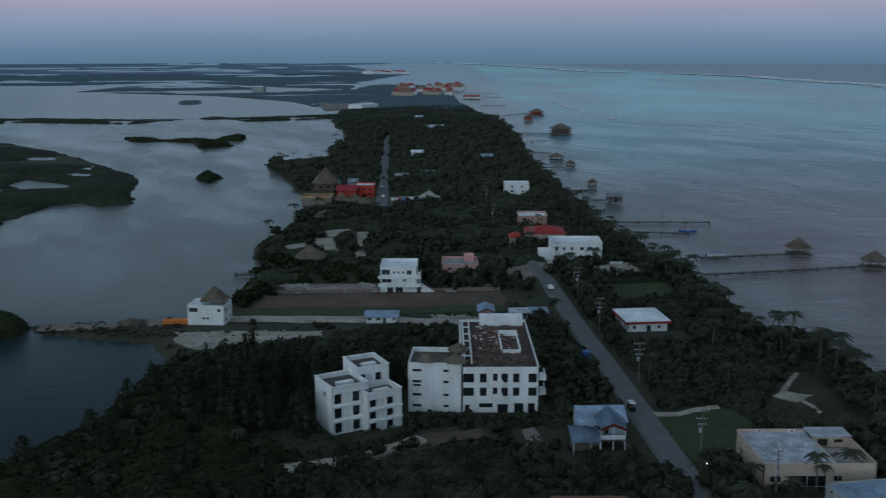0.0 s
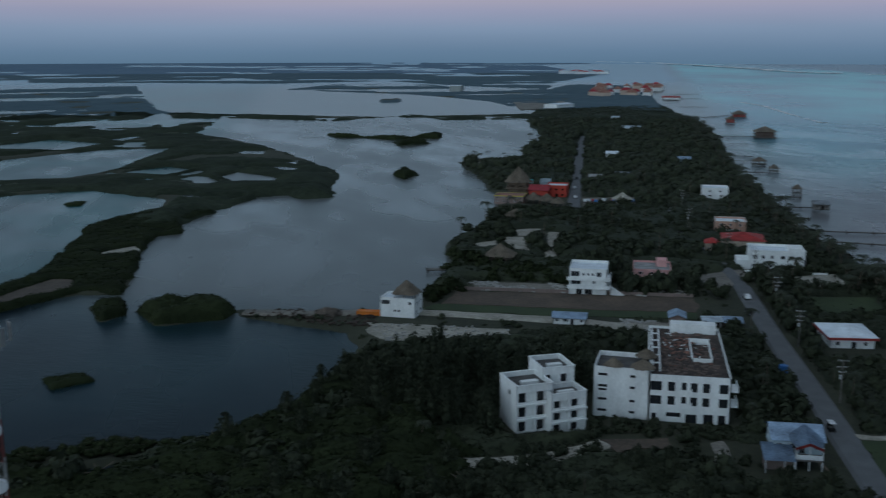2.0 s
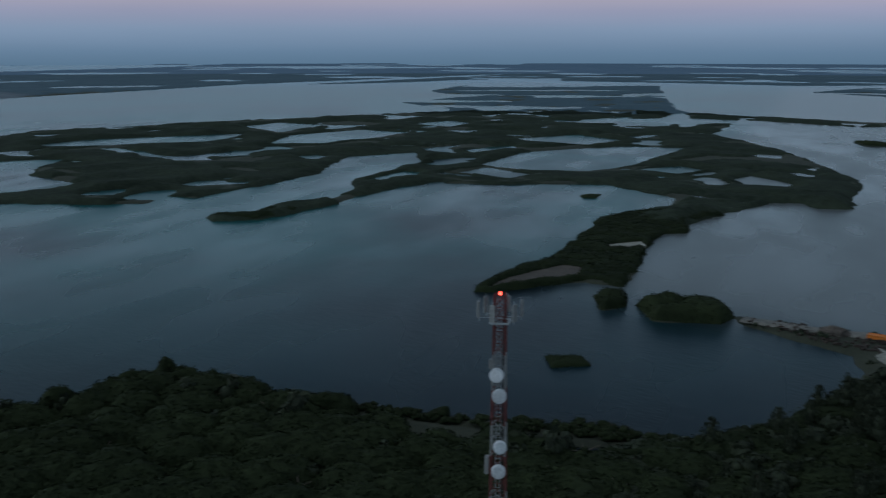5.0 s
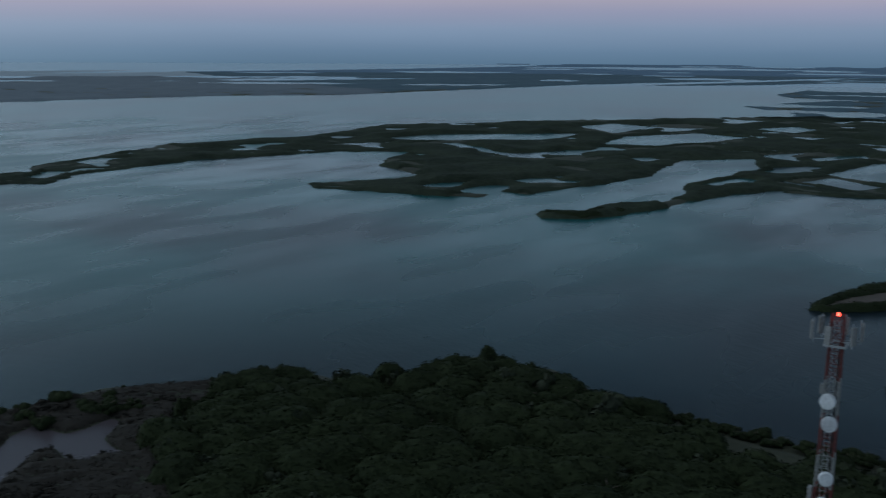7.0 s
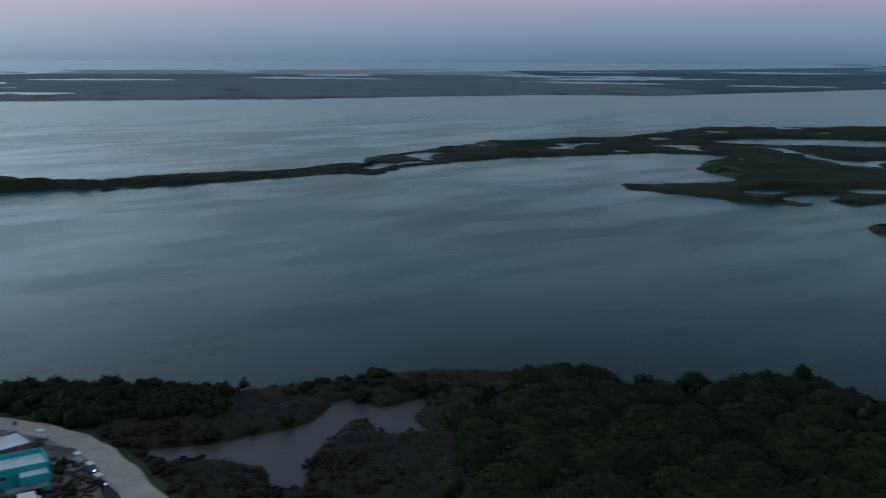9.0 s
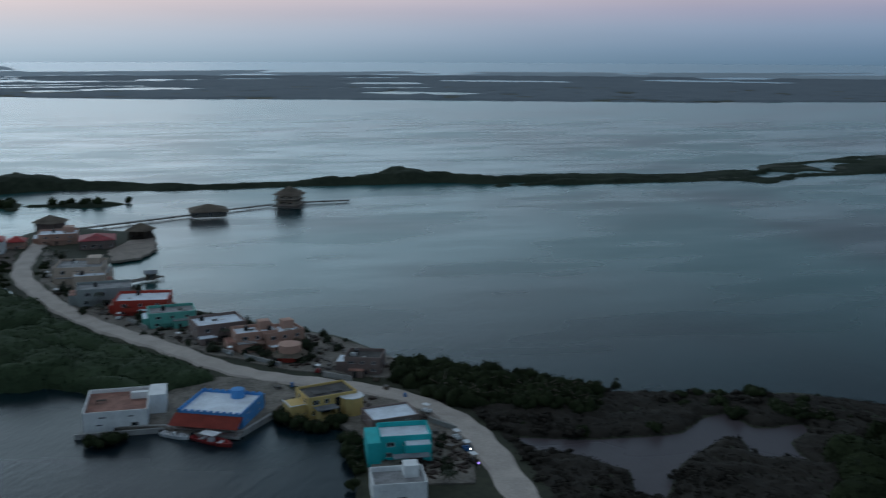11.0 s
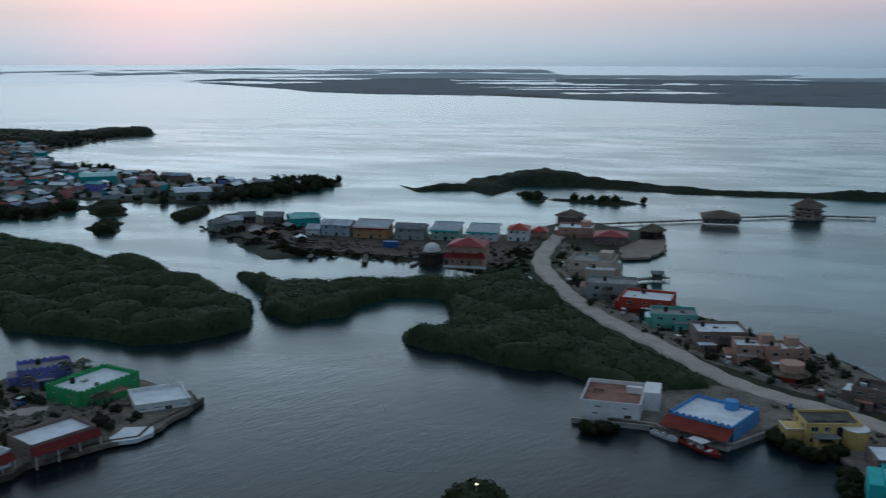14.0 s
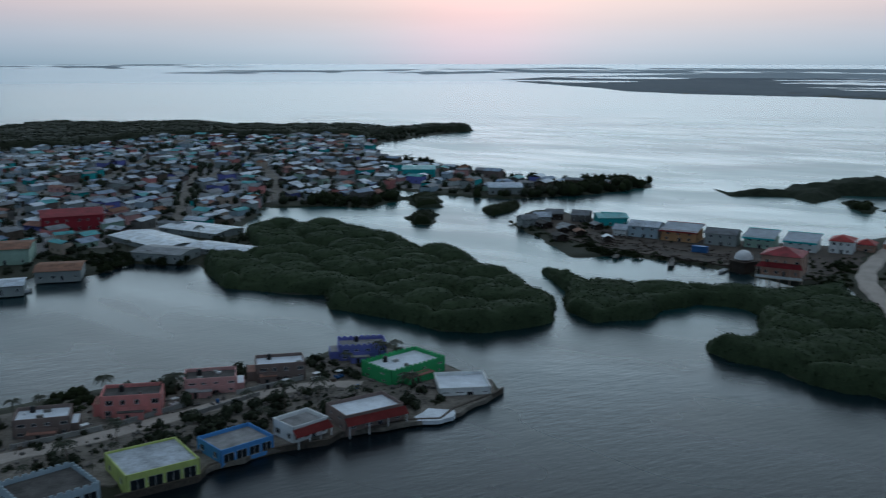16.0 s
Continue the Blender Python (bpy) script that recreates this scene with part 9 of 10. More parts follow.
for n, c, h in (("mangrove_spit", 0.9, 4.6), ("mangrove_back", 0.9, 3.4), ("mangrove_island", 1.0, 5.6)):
    thicket("mangrove_thicket", LAND[n], c, h, 15.0, len(n), "dense rounded dark green mangrove thicket on the water", mat="leaf_hazed", clear=True, knobs=2.3 if n == "mangrove_island" else 1.65)
for i, n in enumerate(k for k in LAND if k.startswith("islet")):
    if n in ("islet_g", "islet_m"):
        thicket("mangrove_thicket", LAND[n], 0.4, 1.0, 2.6, 60 + i, "low brushy dark islet barely above the lagoon", leaf=0.22, density=2.0, rim=1.5, lump=1.1)
        continue
    if n in ("islet_a", "islet_b", "islet_c", "islet_e", "islet_f", "islet_j", "islet_k", "islet_l", "islet_n"):
        thicket("mangrove_thicket", LAND[n], 0.8, 3.8, 10.0, 60 + i, "small rounded dark green mangrove islet in the lagoon", rim=1.2)
        continue
    forest(LAND[n], 3.4 if n in ("islet_e", "islet_f", "islet_n", "islet_j", "islet_k", "islet_l") else 5.5, "mangrove", 3.2, 4.6, 0.75, 60 + i, shore=-0.6)
NEAR_WOOD = [(-75.5, 195.2), (-72.6, 218.2), (-67.1, 246.0), (-56.3, 257.9), (-35.5, 264.2), (-26.3, 267.5), (-11.1, 266.2), (-7.3, 198.7), (-9.7, 186.6), (19.9, 186.5), (23.5, 178.2), (45.3, 178.1), (45.7, 141.8), (-87.1, 126.6), (-98.7, 161.8)]
forest([(-67.4, 215.6), (-61.1, 222.5), (-50.5, 229.7), (-27.6, 235.7), (-19.4, 238.7), (-9.9, 236.5), (-9.1, 214.2), (-21.7, 192.5), (-36.5, 189.6), (-54.3, 195.7), (-65.5, 205.6)], 3.4, "pine", 8, 12, 0.98, 3, share=0.8, mix=[("broad", 0.3, 0.45, 0.6)])
forest([(-72.6, 233.3), (-66.5, 243.6), (-55.3, 253.3), (-30.1, 258.3), (-10.9, 259.7), (-9.9, 234.3), (-38.5, 223.9), (-65.0, 212.6), (-69.7, 209.1), (-72.3, 224.1)], 3.6, "broad", 2.5, 5, 0.62, 34, mix=[("pine", 0.25, 1.6, 0.95)])
forest([(-21.5, 190.1), (-8.1, 203.6), (-0.6, 201.3), (21.6, 203.5), (24.2, 193.8), (23.3, 186.4), (19.6, 183.1), (-20.7, 182.4)], 2.7, "broad", 1.4, 3.4, 0.70, 35, share=0.85)
forest([(-80.4, 180.8), (-74.1, 191.2), (-71.3, 214.1), (-59.6, 202.2), (-34.8, 186.7), (-20.9, 184.4), (19.6, 183.1), (23.3, 176.9), (43.1, 173.0), (44.3, 157.1), (33.2, 126.2), (-87.1, 126.6)], 4.6, "broad", 3.0, 5.6, 0.66, 4, mix=[("palm", 0.015, 1.4, 0.30), ("pine", 0.16, 1.6, 0.95)])
forest([(37.1, 290.0), (38.9, 266.0), (39.8, 240.7), (40.8, 206.8), (38.0, 198.5), (21.9, 206.9), (27.8, 266.0), (25.9, 290.1)], 4.2, "broad", 3.0, 5.5, 0.6, 5, mix=[("palm", 0.10, 1.4, 0.30)])
forest([(39.6, 335.0), (44.1, 303.6), (46.8, 265.9), (48.1, 231.8), (50.1, 198.4), (51.2, 175.5), (69.3, 161.2), (96.0, 170.4), (103.7, 219.3), (105.1, 245.0), (103.9, 265.6), (95.6, 289.7), (93.8, 334.6), (89.9, 378.0), (45.9, 362.7)], 3.9, "broad", 3.2, 6.4, 0.60, 6, mix=[("palm", 0.14, 1.5, 0.30)], shore=2)
forest([(105.5, 223.2), (106.6, 248.9), (103.9, 265.6), (95.2, 288.4), (92.7, 330.3), (89.2, 374.8), (58.7, 362.6), (65.0, 318.4), (81.8, 289.7), (83.2, 255.0), (92.9, 235.9)], 4.6, "palm", 5.0, 8.0, 0.40, 7, shore=2)
forest(LAND["caye_north"], 6.4, "broad", 3.6, 6.2, 0.72, 8, shore=3, mix=[("palm", 0.10, 1.7, 0.28)])
forest([(89.1, 389.2), (81.2, 440.9), (77.1, 480.6), (75.0, 549.2), (72.1, 655.2), (70.7, 765.0), (68.8, 917.8), (70.3, 1164.0), (49.6, 1145.4), (55.5, 834.8), (58.5, 611.3), (60.3, 480.8), (65.2, 420.2), (73.4, 372.8)], 5.6, "palm", 6.0, 8.5, 0.38, 9, shore=2)
forest([(-73.4, 379.4), (-66.6, 359.7), (-65.9, 323.3), (-67.0, 297.4), (-54.4, 300.8), (-55.7, 331.4), (-24.7, 335.4), (-24.9, 363.3), (-31.3, 368.4), (-34.3, 353.6), (-48.0, 363.5)], 4.4, "mangrove", 4, 6.5, 0.6, 10, shore=0.5)
forest([(-27.7, 379.0), (-5.5, 378.8), (-2.9, 335.3), (12.9, 335.2), (37.4, 362.8), (35.0, 384.0), (45.9, 362.7), (33.0, 318.6), (18.2, 322.7), (-0.9, 315.0), (-6.9, 335.3), (-28.1, 384.5)], 5.0, "broad", 5, 8, 0.52, 11)
forest([(-29.4, 266.4), (-10.5, 271.9), (4.3, 290.2), (25.6, 296.8), (29.0, 277.6), (27.3, 260.6), (3.8, 255.5), (-10.1, 259.7), (-28.6, 258.3)], 4.6, "broad", 3.5, 6, 0.6, 12, share=0.8)
forest(LAND["home_strip"], 2.6, "mangrove", 1.3, 2.6, 0.8, 13, shore=-1.0)
HOME_WOOD = [(-75.3, 224.0), (-77.0, 201.0), (-78.8, 188.5), (-83.6, 181.2), (-89.7, 171.8), (-100.7, 158.6), (-127.6, 146.2), (-161.0, 134.0), (-155.0, 143.7), (-172.8, 141.2), (-191.6, 143.3), (-209.1, 135.0), (-208.5, 116.8), (-190.2, 140.1), (-202.1, 132.6), (-203.8, 120.2), (-202.7, 96.1), (-214.8, 89.6), (-222.2, 69.2), (-206.2, 58.8), (-194.8, 45.9), (-152.2, 34.1), (-150.7, 15.2), (-138.6, 30.4), (-116.8, 102.8), (-70.0, 133.3), (-26.9, 163.8), (-44.4, 211.9)]
thicket("mangrove_thicket", HOME_WOOD, 0.8, 4.4, 10.0, 14, "dense dark green mangrove wood at the lagoon", leaf=0.44, density=1.7, rim=-0.4, reach=(116, 9999), clear=True, back=False, knobs=2.1, ragged=13.0)
forest(HOME_WOOD, 7.5, "mangrove", 4.0, 6.2, 0.62, 14, shore=1.0, mix=[("broad", 0.25, 1.1, 0.55)])
forest([(-231.3, -33.6), (-228.8, -21.5), (-226.1, -0.5), (-227.5, 16.3), (-231.8, 42.9), (-219.2, 58.5), (-211.6, 40.3), (-217.1, 24.3), (-207.9, 18.2), (-197.5, -2.1), (-201.0, -23.8), (-212.5, -31.4), (-224.1, 44.8), (-201.4, -0.5), (-200.5, -22.2), (-219.6, -37.9), (-235.8, -55.5), (-231.9, -40.1), (-223.7, -16.8), (-220.9, -0.8)], 4.0, "mangrove", 2.0, 3.8, 0.72, 15, shore=0.3, clump=0.25, mix=[("scrub", 0.55, 0.7, 0.8)])
forest([(-234.1, -54.6), (-235.3, -45.9), (-233.6, -29.7), (-231.2, -19.3), (-226.1, -2.6), (-209.1, -1.9), (-210.7, -18.2), (-210.1, -32.0), (-212.0, -40.9), (-219.4, -50.3)], 3.8, "mangrove", 4.5, 6.5, 0.6, 16, shore=0.2)
forest([(-160.2, -15.1), (-176.9, -19.2), (-191.7, -23.4), (-203.1, -29.6), (-207.4, -5.1), (-169.9, 31.6), (-151.9, 2.2)], 3.2, "scrub", 1.2, 2.6, 0.80, 17, shore=0.2, clump=0.3)
forest([(-185.6, -18.4), (-178.7, 4.8), (-194.6, 18.1), (-207.8, 24.4), (-189.4, 40.7), (-183.4, 45.3), (-165.6, 48.5), (-144.3, 36.5), (-160.3, -16.7)], 2.6, "scrub", 0.9, 2.0, 0.85, 18, shore=0.2, clump=0.2)
forest([(-231.3, -33.6), (-228.8, -21.5), (-226.1, -0.5), (-227.5, 16.3), (-231.8, 42.9), (-219.2, 58.5), (-211.6, 40.3), (-217.1, 24.3), (-207.9, 18.2), (-197.5, -2.1), (-201.0, -23.8), (-212.5, -31.4), (-224.1, 44.8), (-201.4, -0.5), (-200.5, -22.2), (-219.6, -37.9), (-235.8, -55.5), (-231.9, -40.1), (-223.7, -16.8), (-220.9, -0.8)], 2.4, "scrub", 0.5, 1.5, 0.9, 87, share=0.8, shore=0.2)
for spec, sp, k, h0, h1, sd in (([(-190.4, -118.9), (-200.9, -121.3), (-194.1, -111.7), (-193.1, -105.1), (-181.9, -98.9), (-177.2, -107.9)], 3.0, "mangrove", 3, 4.5, 20), ([(-193.3, -73.2), (-202.5, -70.6), (-194.3, -62.5), (-193.9, -56.1), (-185.9, -53.0), (-186.0, -65.9)], 3.2, "mangrove", 3, 4.5, 21),
                                ([(-195.1, -55.2), (-187.2, -50.5), (-163.3, -44.6), (-160.2, -41.7), (-162.3, -47.5)], 3.2, "mangrove", 3, 4.5, 22), ([(-35.8, -230.3), (-48.5, -233.7), (-46.9, -221.2), (-38.8, -217.9), (-35.0, -222.4)], 3.4, "mangrove", 3.5, 5, 23),
                                ([(-61.7, -227.8), (-68.8, -228.3), (-61.1, -216.7), (-58.9, -213.7)], 3.4, "broad", 3, 4.5, 24), ([(-319.7, -242.2), (-336.4, -231.3), (-302.2, -205.5), (-287.3, -202.8), (-285.4, -216.6)], 3.8, "mangrove", 1.6, 3, 25)):
    forest(spec, sp, k, h0, h1, 0.66, sd, shore=-1.0)
# yard shrubs between the houses
forest([(-15.4, -191.8), (-53.4, -173.3), (-69.8, -177.0), (-85.2, -177.3), (-108.2, -173.7), (-120.6, -188.5), (-123.4, -224.2), (-102.4, -225.7), (-64.9, -229.2), (-26.3, -226.6), (-19.0, -222.6)], 3.0, "broad", 1.2, 3.8, 0.66, 26, share=0.7, mix=[("palm", 0.12, 1.9, 0.42)])
rs = np.random.RandomState(8)
for poly_, n, hh in (([(-25.7, -207.5), (-57.3, -204.3), (-82.5, -207.7), (-97.7, -202.8), (-103.4, -202.1), (-95.1, -197.5), (-79.6, -200.7), (-55.4, -197.9), (-24.6, -200.8)], 40, 2.0), ([(-225.6, -83.5), (-224.0, -54.1), (-239.5, -56.7), (-255.7, -78.2), (-266.2, -106.1), (-272.4, -125.8), (-303.6, -169.7), (-337.0, -209.5), (-354.9, -229.2), (-305.2, -199.8), (-263.5, -159.8), (-240.8, -120.0)], 150, 2.6),
                     ([(-190.1, -38.5), (-183.7, -27.4), (-174.1, -23.7), (-165.8, -31.0), (-176.2, -36.4)], 16, 2.0), ([(-268.3, -340.1), (-295.7, -341.7), (-300.4, -279.0), (-312.5, -231.3), (-289.3, -219.5), (-275.6, -256.3), (-265.2, -307.4)], 22, 1.6)):
    q = np.array(poly_)
    while n:
        x, y = rs.uniform(q[:, 0].min(), q[:, 0].max()), rs.uniform(q[:, 1].min(), q[:, 1].max())
        if signed(poly_, np.array([x]), np.array([y]))[0] > 0:
            h = hh * rs.uniform(0.5, 1.5)
            PLANTS.append(("palm" if rs.rand() < 0.15 else "broad", x, y, h * (1.6 if rs.rand() < 0.15 else 1), h * 0.6))
            n -= 1
forest(LAND["town"], 6.6, "broad", 2.4, 4.4, 0.62, 27, share=0.7, shore=3, mix=[("palm", 0.15, 1.3, 0.4)])
forest([(-217.2, -487.8), (-248.0, -480.9), (-270.7, -479.6), (-251.8, -449.4), (-234.5, -442.3), (-211.5, -461.1)], 5, "mangrove", 4, 6, 0.6, 28, shore=0)
thicket("woodland", [(-171.6, -867.7), (-273.8, -921.0), (-426.5, -824.9), (-474.3, -856.4), (-561.2, -835.3), (-574.9, -899.6), (-507.9, -981.7), (-340.2, -1140.8), (-216.3, -1207.8), (-158.8, -1142.5), (-52.7, -1130.0), (-38.0, -856.6), (-120.4, -877.1)], 3.0, 7.0, 34.0, 29, "dark green wood behind the town", leaf=1.2, density=0.12, mat="leaf_broad", lump=7.0, back=False)
forest([(-282.1, -464.6), (-316.9, -437.6), (-359.6, -421.1), (-407.2, -421.3), (-434.5, -449.9), (-392.1, -470.1), (-367.9, -508.3), (-365.0, -447.8), (-327.3, -452.1)], 6, "mangrove", 4, 6, 0.6, 30, shore=0)
thicket("mangrove_thicket", LAND["spit_island"], 1.1, 2.2, 13.0, 51, "low dark green mangrove growth on a lagoon spit", reach=(0, 505), clear=True, ragged=5.0)
thicket("mangrove_thicket", LAND["west_strip"], 1.1, 4.2, 11.0, 50, "dark green mangrove growth with a taller crest on a lagoon spit", reach=(0, 478), back=False)
for spec, sp, h0, h1, sd in (([(-301.8, -359.3), (-312.8, -353.8), (-313.8, -330.5), (-305.9, -322.3), (-291.0, -336.5), (-276.4, -324.8), (-262.7, -298.5), (-261.8, -282.6), (-256.5, -280.0), (-259.2, -300.6), (-274.7, -327.9)], 4.0, 2.0, 4.2, 81), ([(-263.2, -284.2), (-268.2, -266.2), (-272.5, -245.4), (-266.7, -240.3), (-257.1, -266.5)], 3.0, 1.0, 2.4, 82),
                             ([(-296.3, -232.3), (-318.9, -230.1), (-332.6, -217.7), (-314.9, -203.5), (-293.1, -201.9), (-279.8, -207.4)], 4.0, 2.0, 3.4, 83)):
    forest(spec, sp, "mangrove", h0, h1, 0.75, sd, share=0.8, shore=-1.2, free=sd != 83)
forest(LAND["caye_mid"], 6.0, "broad", 0.9, 2.4, 0.85, 33, share=0.6, shore=1)

forest([(-63.3, -398.6), (-75.9, -399.5), (-87.1, -396.4), (-97.6, -385.9), (-112.6, -372.6), (-109.4, -355.4), (-91.3, -362.1), (-80.6, -364.3), (-70.4, -382.1)], 4.0, "mangrove", 2.4, 4.4, 0.7, 84, share=0.75, shore=-2.0, free=True)
forest([(44.1, 177.6), (58.6, 186.3), (61.0, 177.5), (63.5, 167.6), (59.9, 149.0), (43.2, 149.1)], 3.2, "broad", 2.2, 4.6, 0.62, 88, share=0.8, mix=[("palm", 0.1, 1.5, 0.4)])
forest([(-271.4, -374.6), (-256.8, -329.5), (-257.3, -300.2), (-261.0, -274.6), (-271.1, -249.3), (-283.2, -260.7), (-273.9, -288.4), (-271.6, -317.1), (-275.6, -353.8), (-285.7, -385.0)], 2.8, "mangrove", 0.8, 2.6, 0.8, 89, share=0.6, shore=-1.5, free=True)
forest([(-232.1, 38.7), (-233.1, 44.6), (-228.9, 71.5), (-208.5, 66.6), (-202.9, 56.7), (-191.7, 47.4), (-188.2, 41.7), (-207.7, 40.9)], 2.2, "scrub", 0.5, 1.6, 0.9, 90, share=0.85, shore=0.2, mix=[("mangrove", 0.12, 1.6, 0.7)])
# undergrowth that closes the gaps between the trees, and low scrub over the marsh
UNDER = "unbroken dark green undergrowth beneath the trees"
thicket("undergrowth", BEACH_SCRUB, 0.8, 0.7, 5.0, 97, "low dark green beach scrub", leaf=0.3, density=1.4, mat="leaf_broad", back=False, ragged=2.0, rim=0.0)
thicket("undergrowth", NEAR_WOOD, 1.1, 2.3, 7.0, 91, UNDER, leaf=0.40, density=1.2, mat="leaf_broad", reach=(116, 9999), clear=True, back=False, knobs=2.2, ragged=5.0, rim=0.0)
thicket("undergrowth", [(39.6, 335.0), (44.1, 303.6), (46.8, 265.9), (48.1, 231.8), (48.5, 198.4), (47.0, 150.0), (69.3, 151.2), (98.0, 170.4), (105.7, 219.3), (107.1, 245.0), (105.9, 265.6), (97.6, 289.7), (93.8, 334.6), (89.9, 378.0), (45.9, 362.7)], 1.3, 2.4, 7.5, 92, UNDER, leaf=0.50, density=1.1, mat="leaf_broad", clear=True, back=False, knobs=2.3, ragged=5.0, rim=-1.0)
thicket("undergrowth", [(39.5, 292.0), (39.5, 266.0), (40.5, 240.7), (41.8, 206.8), (38.0, 192.5), (20.9, 200.9), (10.0, 255.0), (-28.6, 258.3), (-30.0, 268.0), (4.3, 290.2), (25.9, 296.1)], 1.3, 2.2, 7.0, 93, UNDER, leaf=0.50, density=1.1, mat="leaf_broad", clear=True, back=False, knobs=2.3, ragged=5.0)
thicket("undergrowth", [(a, c) for a, c in LAND["caye_north"] if c < 1500], 3.6, 3.0, 12.0, 94, UNDER, leaf=1.0, density=0.10, mat="leaf_broad", clear=True, back=False, rim=-2.0, lump=6.0)
thicket("undergrowth", [(-74, 383), (-67, 363), (-67, 322), (-57, 322), (-57, 335), (-24, 337), (36, 345), (40, 379)], 1.8, 2.6, 9.0, 95, UNDER, leaf=0.6, density=0.35, mat="leaf_broad", clear=True, back=False)
thicket("marsh_scrub", [(-233, -40), (-229, -21), (-226, 0), (-228, 16), (-232, 43), (-229, 70), (-208, 66), (-195, 47), (-165, 48), (-146, 36), (-150, 2), (-160, -14), (-176, -18), (-190, -23), (-203, -30), (-212, -36)], 0.8, 0.9, 4.0, 96, "low brown scrub and dead mangrove over the marsh", leaf=0.30, density=1.3, mat="leaf_scrub", clear=True, back=False, rim=-0.4, lump=1.6)
# rough growth over lots and yards
forest([(-7.9, 207.7), (22.0, 207.6), (22.3, 200.8), (7.8, 198.6), (-7.7, 199.7)], 2.4, "broad", 1.4, 3.4, 0.66, 85, share=0.85, free=True)
forest([(-26.6, 194.1), (-15.5, 188.0), (-8.5, 191.0), (-8.4, 197.1), (-6.0, 197.1), (-5.7, 186.6), (-16.3, 183.2), (-25.7, 186.6)], 2.6, "broad", 1.4, 3.4, 0.66, 86, share=0.85, free=True)
for spec, sp, h0, h1, sd in (([(47.5, 204.4), (64.2, 209.9), (66.8, 201.6), (58.6, 186.3), (50.0, 181.3), (47.2, 188.7)], 1.7, 0.3, 0.8, 71), ([(-58.3, 313.1), (-27.1, 316.0), (17.9, 317.2), (18.5, 296.8), (-25.2, 293.1), (-62.1, 294.6)], 3.2, 0.3, 0.7, 72),
                             ([(-63.5, 293.3), (-25.1, 291.7), (-24.8, 287.8), (-66.0, 288.7)], 1.8, 0.3, 0.6, 73), ([(-77.4, 272.3), (-59.5, 273.4), (-36.6, 273.2), (-33.4, 266.4), (-53.6, 260.0), (-66.3, 254.9), (-74.1, 262.2)], 3.4, 0.3, 0.9, 74),
                             ([(57.5, 329.8), (77.7, 333.0), (74.9, 312.2), (55.7, 307.9)], 2.6, 0.3, 0.9, 75)) + (([(-119.5, 280.9), (-93.5, 283.2), (-80.0, 289.5), (-77.8, 281.3), (-91.2, 275.9), (-116.2, 272.5)], 2.6, 0.3, 1.0, 76),
                             ([(-268.3, -340.1), (-286.5, -331.4), (-296.0, -274.9), (-305.0, -233.9), (-284.5, -218.4), (-287.0, -238.8), (-271.7, -281.2), (-265.2, -307.4), (-260.5, -330.4)], 2.2, 0.3, 0.9, 77)):
    forest(spec, sp, "broad", h0, h1, 0.9, sd, share=0.7, shore=-0.5, free=True)

PLANTS.append(("broad", -225.8, 0.4, 4.0, 1.7))
PLANTS += [('palm', 76.0, 172.9, 6.2, 2.6), ('palm', 69.8, 170.0, 5.0, 2.1), ('palm', 57.1, 168.6, 5.5, 2.3), ('palm', 51.6, 173.0, 4.8, 2.0), ('palm', 47.6, 170.1, 5.4, 2.3)]
for x, y, h in ((41.7, 172.5, 5.5), (41.7, 166.3, 6.0), (49.9, 170.1, 5.0), (50.3, 164.7, 6.0)):
    PLANTS.append(("broad", x, y, h, h * 0.62))
for x, y, h in ((-173.6, -105.3, 3.2), (-175.0, -102.6, 3.6), (-177.2, -101.1, 2.8)):
    PLANTS.append(("mangrove", x, y, h, h * 0.8))
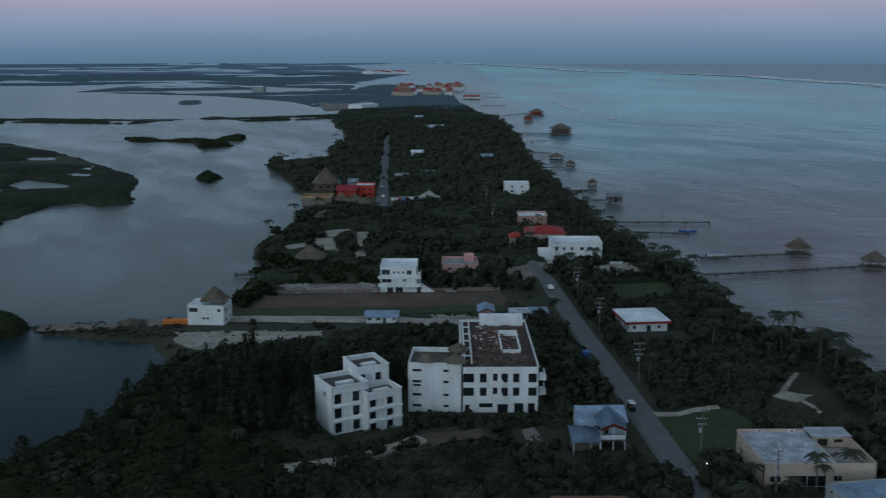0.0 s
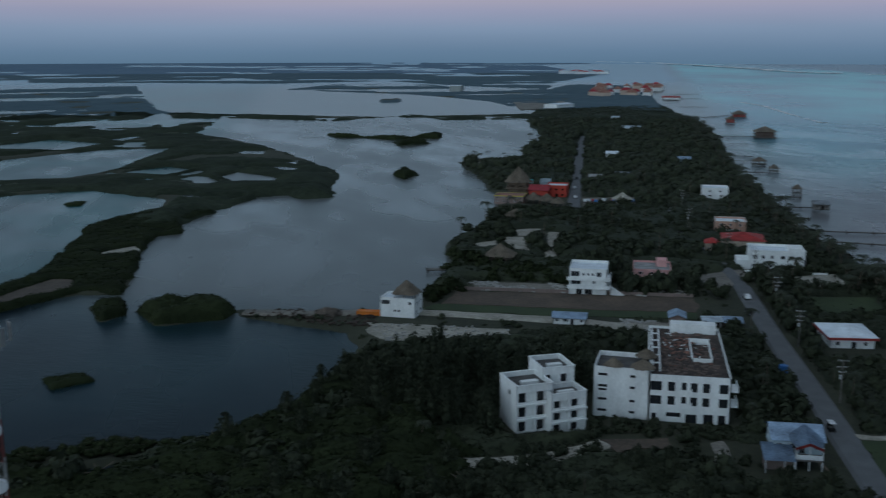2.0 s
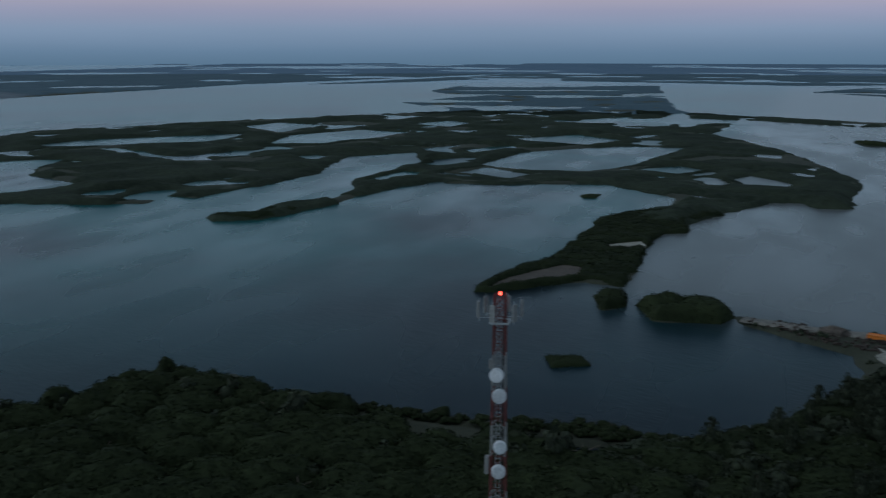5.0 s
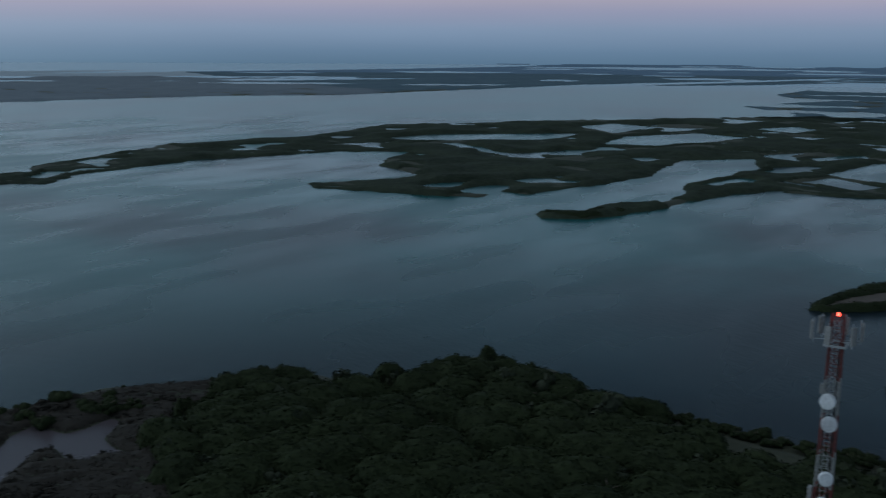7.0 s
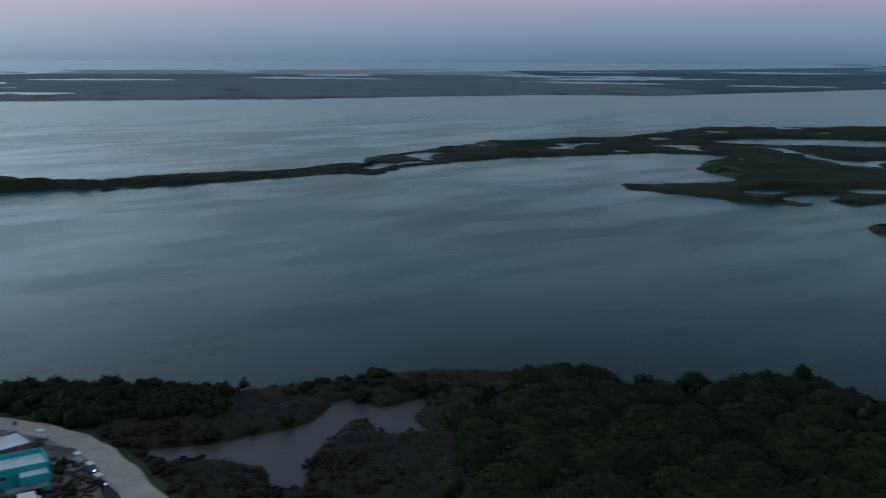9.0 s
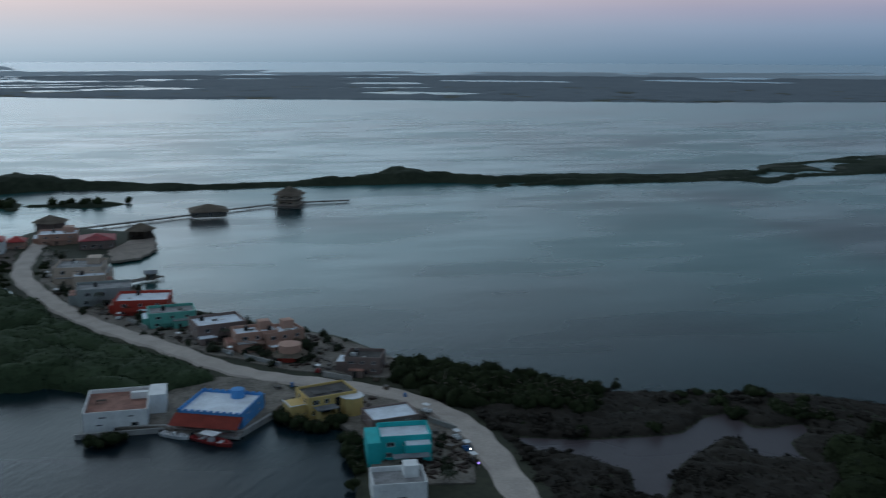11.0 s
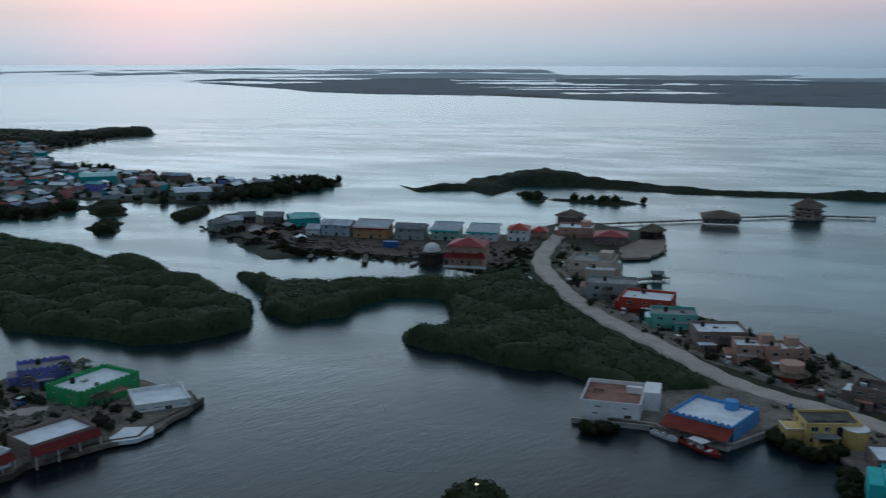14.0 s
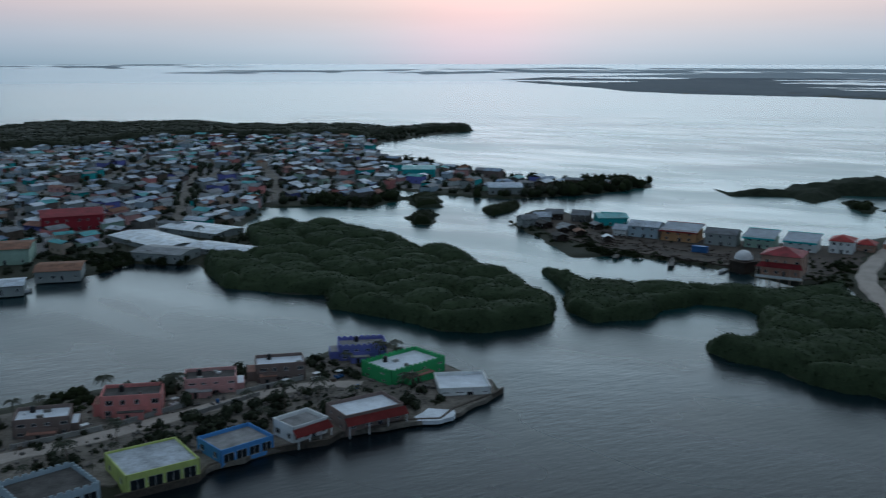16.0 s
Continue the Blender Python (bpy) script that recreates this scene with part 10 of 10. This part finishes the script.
# nearest trees stand as things, the rest of the woods are joined
order = sorted(range(len(PLANTS)), key=lambda i: math.hypot(PLANTS[i][1], PLANTS[i][2]))
quota = {"scrub": 60, "mangrove": 300, "broad": 250, "pine": 120, "palm": 200}
bulk = {}
rs = np.random.RandomState(2)
for i in order:
    kd, x, y, h, r = PLANTS[i]
    dist = math.hypot(x, y)
    turn = float(rs.uniform(0, 360))
    near_v, far_v, mat = KINDS[kd]
    if kd == "palm":
        foot, s = h * 0.98, (r, r, r)
    elif kd == "pine":
        foot, s = 0.0, (h, h, h)
    else:
        foot, s = h * (0.04 if kd == "mangrove" else 0.22), (r * rs.uniform(0.9, 1.15), r * rs.uniform(0.9, 1.15), h * (0.80 if kd == "mangrove" else 0.66))
    zg = LAND_Z - 0.5 + float(base_z(np.array([dist]))[0])
    if quota[kd] > 0 and h > 1.5:
        quota[kd] -= 1
        nm, lb, cat = NAMES[kd]
        ob = thing(nm, x, y, turn, zg + 0.2, lb, cat, cat + " wood")
        c = part("crown", NEAR_MESH[kd][i % len(NEAR_MESH[kd])], None, ob)
        c.location, c.scale = (0.1 * h if kd == "palm" else 0, 0, foot), s
        tk = part("trunk", TRUNKS[kd], None, ob)
        tk.scale = (h, h, h)
        continue
    v = FAR_CROWN.get(kd, far_v) if h < 1.3 else far_v if h < 2.6 else near_v if dist < 180 or dist < 260 and kd == "mangrove" else far_v if dist < 520 else FAR_CROWN.get(kd, far_v)
    co, tri = v[i % len(v)]
    a = radians(turn)
    ca, sa = math.cos(a), math.sin(a)
    q = co * np.array(s)
    w3 = np.stack([q[:, 0] * ca - q[:, 1] * sa + x, q[:, 0] * sa + q[:, 1] * ca + y, q[:, 2] + foot + zg], -1)
    bulk.setdefault(kd, []).append((w3, tri))
    if kd == "palm":
        bm = bmesh.new()
        rod(bm, (x, y, zg - 0.5), (x, y, zg + h), 0.2, 0.13, 5)
        bulk.setdefault("stem", []).append((np.array([vv.co[:] for vv in bm.verts]), np.array([(0, 1, 6), (0, 6, 5), (1, 2, 7), (1, 7, 6), (2, 3, 8), (2, 8, 7), (3, 4, 9), (3, 9, 8), (4, 0, 5), (4, 5, 9)])))
        bm.free()
LABELS = {"scrub": "low brown scrub over a marsh", "mangrove": "dense dark green mangrove thicket", "broad": "dense dark green bush and woodland", "pine": "stand of wispy casuarinas", "palm": "fronds of many beach palms", "stem": "thin palm stems"}
for kd, items in bulk.items():
    co, tri = join(items)
    me = raw_mesh("woods", co, tri, "bark" if kd == "stem" else KINDS[kd][2])
    tagged(new({"scrub": "marsh_scrub", "mangrove": "mangrove_thicket", "broad": "woodland", "pine": "casuarina_stand", "palm": "palm_grove", "stem": "palm_stems"}[kd], me), LABELS[kd], "woods", kind="stuff")

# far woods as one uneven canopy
# far canopy's shore and height are set to fit the camera's view
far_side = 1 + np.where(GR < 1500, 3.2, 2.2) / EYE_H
VIEW_COAST = np.minimum(SHORE, np.maximum(land_field(GX * far_side, GY * far_side), 0.3 * SHORE))
shrink = np.where(GR < NEAR, 1.0, GR / true_range(GR))
dome = np.where(GR < 900, domes(GX, GY, 6.5, 3), domes(GX, GY, 16.0, 4))
tall = np.clip((VIEW_COAST + 1.5) / 9.0, 0, 1) ** 0.7 * (0.8 + 3.4 * dome + 2.5 * vnoise(GX, GY, 60, 12)) * shrink * np.where(GR > 1500, 0.5, np.where(GR > 560, 0.65, 0.85)) * (0.45 + 1.0 * vnoise(GX, GY, 24, 19))
hump = sum(np.exp(-((GX - hx_) ** 2 + (GY - hy_) ** 2) / 60.0 ** 2) for hx_, hy_ in ((-518, -348), (-594, -120)))
crest = (GX < -380) & (GY < 60) & (GR > 470) & (GR < 700) & ((signed(LAND["west_strip"], GX, GY) > -14) | (GY > -330) & (GR > 540))      # two stretches of the outer strip stand taller
tall = np.where(crest, np.clip((SHORE + 0.5) / 7.0, 0, 1) * (0.7 + 1.6 * dome + (2.4 + 2.2 * dome) * hump) * (0.7 + 0.6 * vnoise(GX, GY, 11, 18)), tall)
bare = (vnoise(GX, GY, 42, 15) > 0.80) & (GR > 520) & (GR < 2200) & (GX < -120)
wooded = (SHORE > -1.5) & (GR > 470) & ~bare
in_town = (signed(LAND["town"], GX, GY) > 0) & (GR < 1200) | ((GX < -330) & (GY < -180) & (GR < 480))
in_caye = (GX > -140) & (GX < 420) & (GY > 0) & (GR < 950)
wooded &= ~in_town & ~in_caye & ~((signed(LAND["houses_row"], GX, GY) > -15) & (GR < 800))
tall = np.where((GR > 3300) & (GY > 900), tall * 0.3, tall)
over_ground = np.where(GR > 1250, np.clip(SHORE * 0.22, -2.5, 1.05) + 0.3, -2.5)
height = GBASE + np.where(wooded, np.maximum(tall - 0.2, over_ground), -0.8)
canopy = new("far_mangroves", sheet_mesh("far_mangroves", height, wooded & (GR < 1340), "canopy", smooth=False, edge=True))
tagged(canopy, "low dark mangrove woods over the far cayes", "woods", kind="stuff")
# far shores carry their haze as bluish colour and weak emission
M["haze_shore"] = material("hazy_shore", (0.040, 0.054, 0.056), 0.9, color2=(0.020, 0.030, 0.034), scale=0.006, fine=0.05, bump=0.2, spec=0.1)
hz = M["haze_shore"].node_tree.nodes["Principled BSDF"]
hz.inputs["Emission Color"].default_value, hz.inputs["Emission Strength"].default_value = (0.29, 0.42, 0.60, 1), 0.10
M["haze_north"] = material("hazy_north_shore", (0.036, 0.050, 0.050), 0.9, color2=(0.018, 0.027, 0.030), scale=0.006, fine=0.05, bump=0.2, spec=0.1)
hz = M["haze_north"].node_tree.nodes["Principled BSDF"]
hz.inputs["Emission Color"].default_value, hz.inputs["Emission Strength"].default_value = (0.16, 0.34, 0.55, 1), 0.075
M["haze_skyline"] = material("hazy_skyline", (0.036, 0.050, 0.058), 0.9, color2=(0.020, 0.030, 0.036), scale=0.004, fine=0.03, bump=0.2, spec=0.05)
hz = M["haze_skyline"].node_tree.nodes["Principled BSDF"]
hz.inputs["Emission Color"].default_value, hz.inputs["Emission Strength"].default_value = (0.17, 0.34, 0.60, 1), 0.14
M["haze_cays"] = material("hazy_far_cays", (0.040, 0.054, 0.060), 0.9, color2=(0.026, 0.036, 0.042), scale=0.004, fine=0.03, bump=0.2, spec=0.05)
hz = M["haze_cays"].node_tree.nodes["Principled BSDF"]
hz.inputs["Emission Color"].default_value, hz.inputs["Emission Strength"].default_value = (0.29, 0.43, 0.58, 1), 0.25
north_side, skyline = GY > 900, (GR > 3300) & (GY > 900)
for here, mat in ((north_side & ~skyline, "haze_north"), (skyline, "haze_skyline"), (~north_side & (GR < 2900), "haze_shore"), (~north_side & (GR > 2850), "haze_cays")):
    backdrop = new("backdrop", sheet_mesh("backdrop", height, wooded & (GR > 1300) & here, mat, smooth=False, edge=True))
    tagged(backdrop, "far low shores with evening haze put in as a faint glow", "backdrop", kind="structure")

# small lights that burn at dusk
def lamp_post(x, y, mat, label, h=3.0):
    ob = thing("lamp_post", x, y, 0, LAND_Z, label, "lamp")
    bm = bmesh.new()
    rod(bm, (0, 0, -0.4), (0, 0, h), 0.06)
    part("post", bm, "steel", ob)
    bm = bmesh.new()
    rod(bm, (0, 0, h), (0, 0, h + 0.22), 0.16, 0.10, 8)
    part("bulb", bm, mat, ob)


for x, y, m, text, h in ((-127.6, -99.0, "lamp", "lit garden lamp above mangroves", 4.8), (-182.3, -27.7, "lamp", "lit yard lamp on a post", 1.2), (-175.9, -25.0, "violet_lamp", "violet lit yard lamp on a post", 1.2),
                         (-76.0, -451.1, "cool_lamp", "blue lit street sign lamp", 3.0), (35.5, 192.4, "lamp", "lit porch lamp on a post", 3.0), (50.2, 175.9, "lamp", "lit roadside lamp on a post", 2.0),
                         (-90.8, -216.9, "lamp", "lit yard lamp on a post", 3.0)):
    lamp_post(x, y, m, text, h)
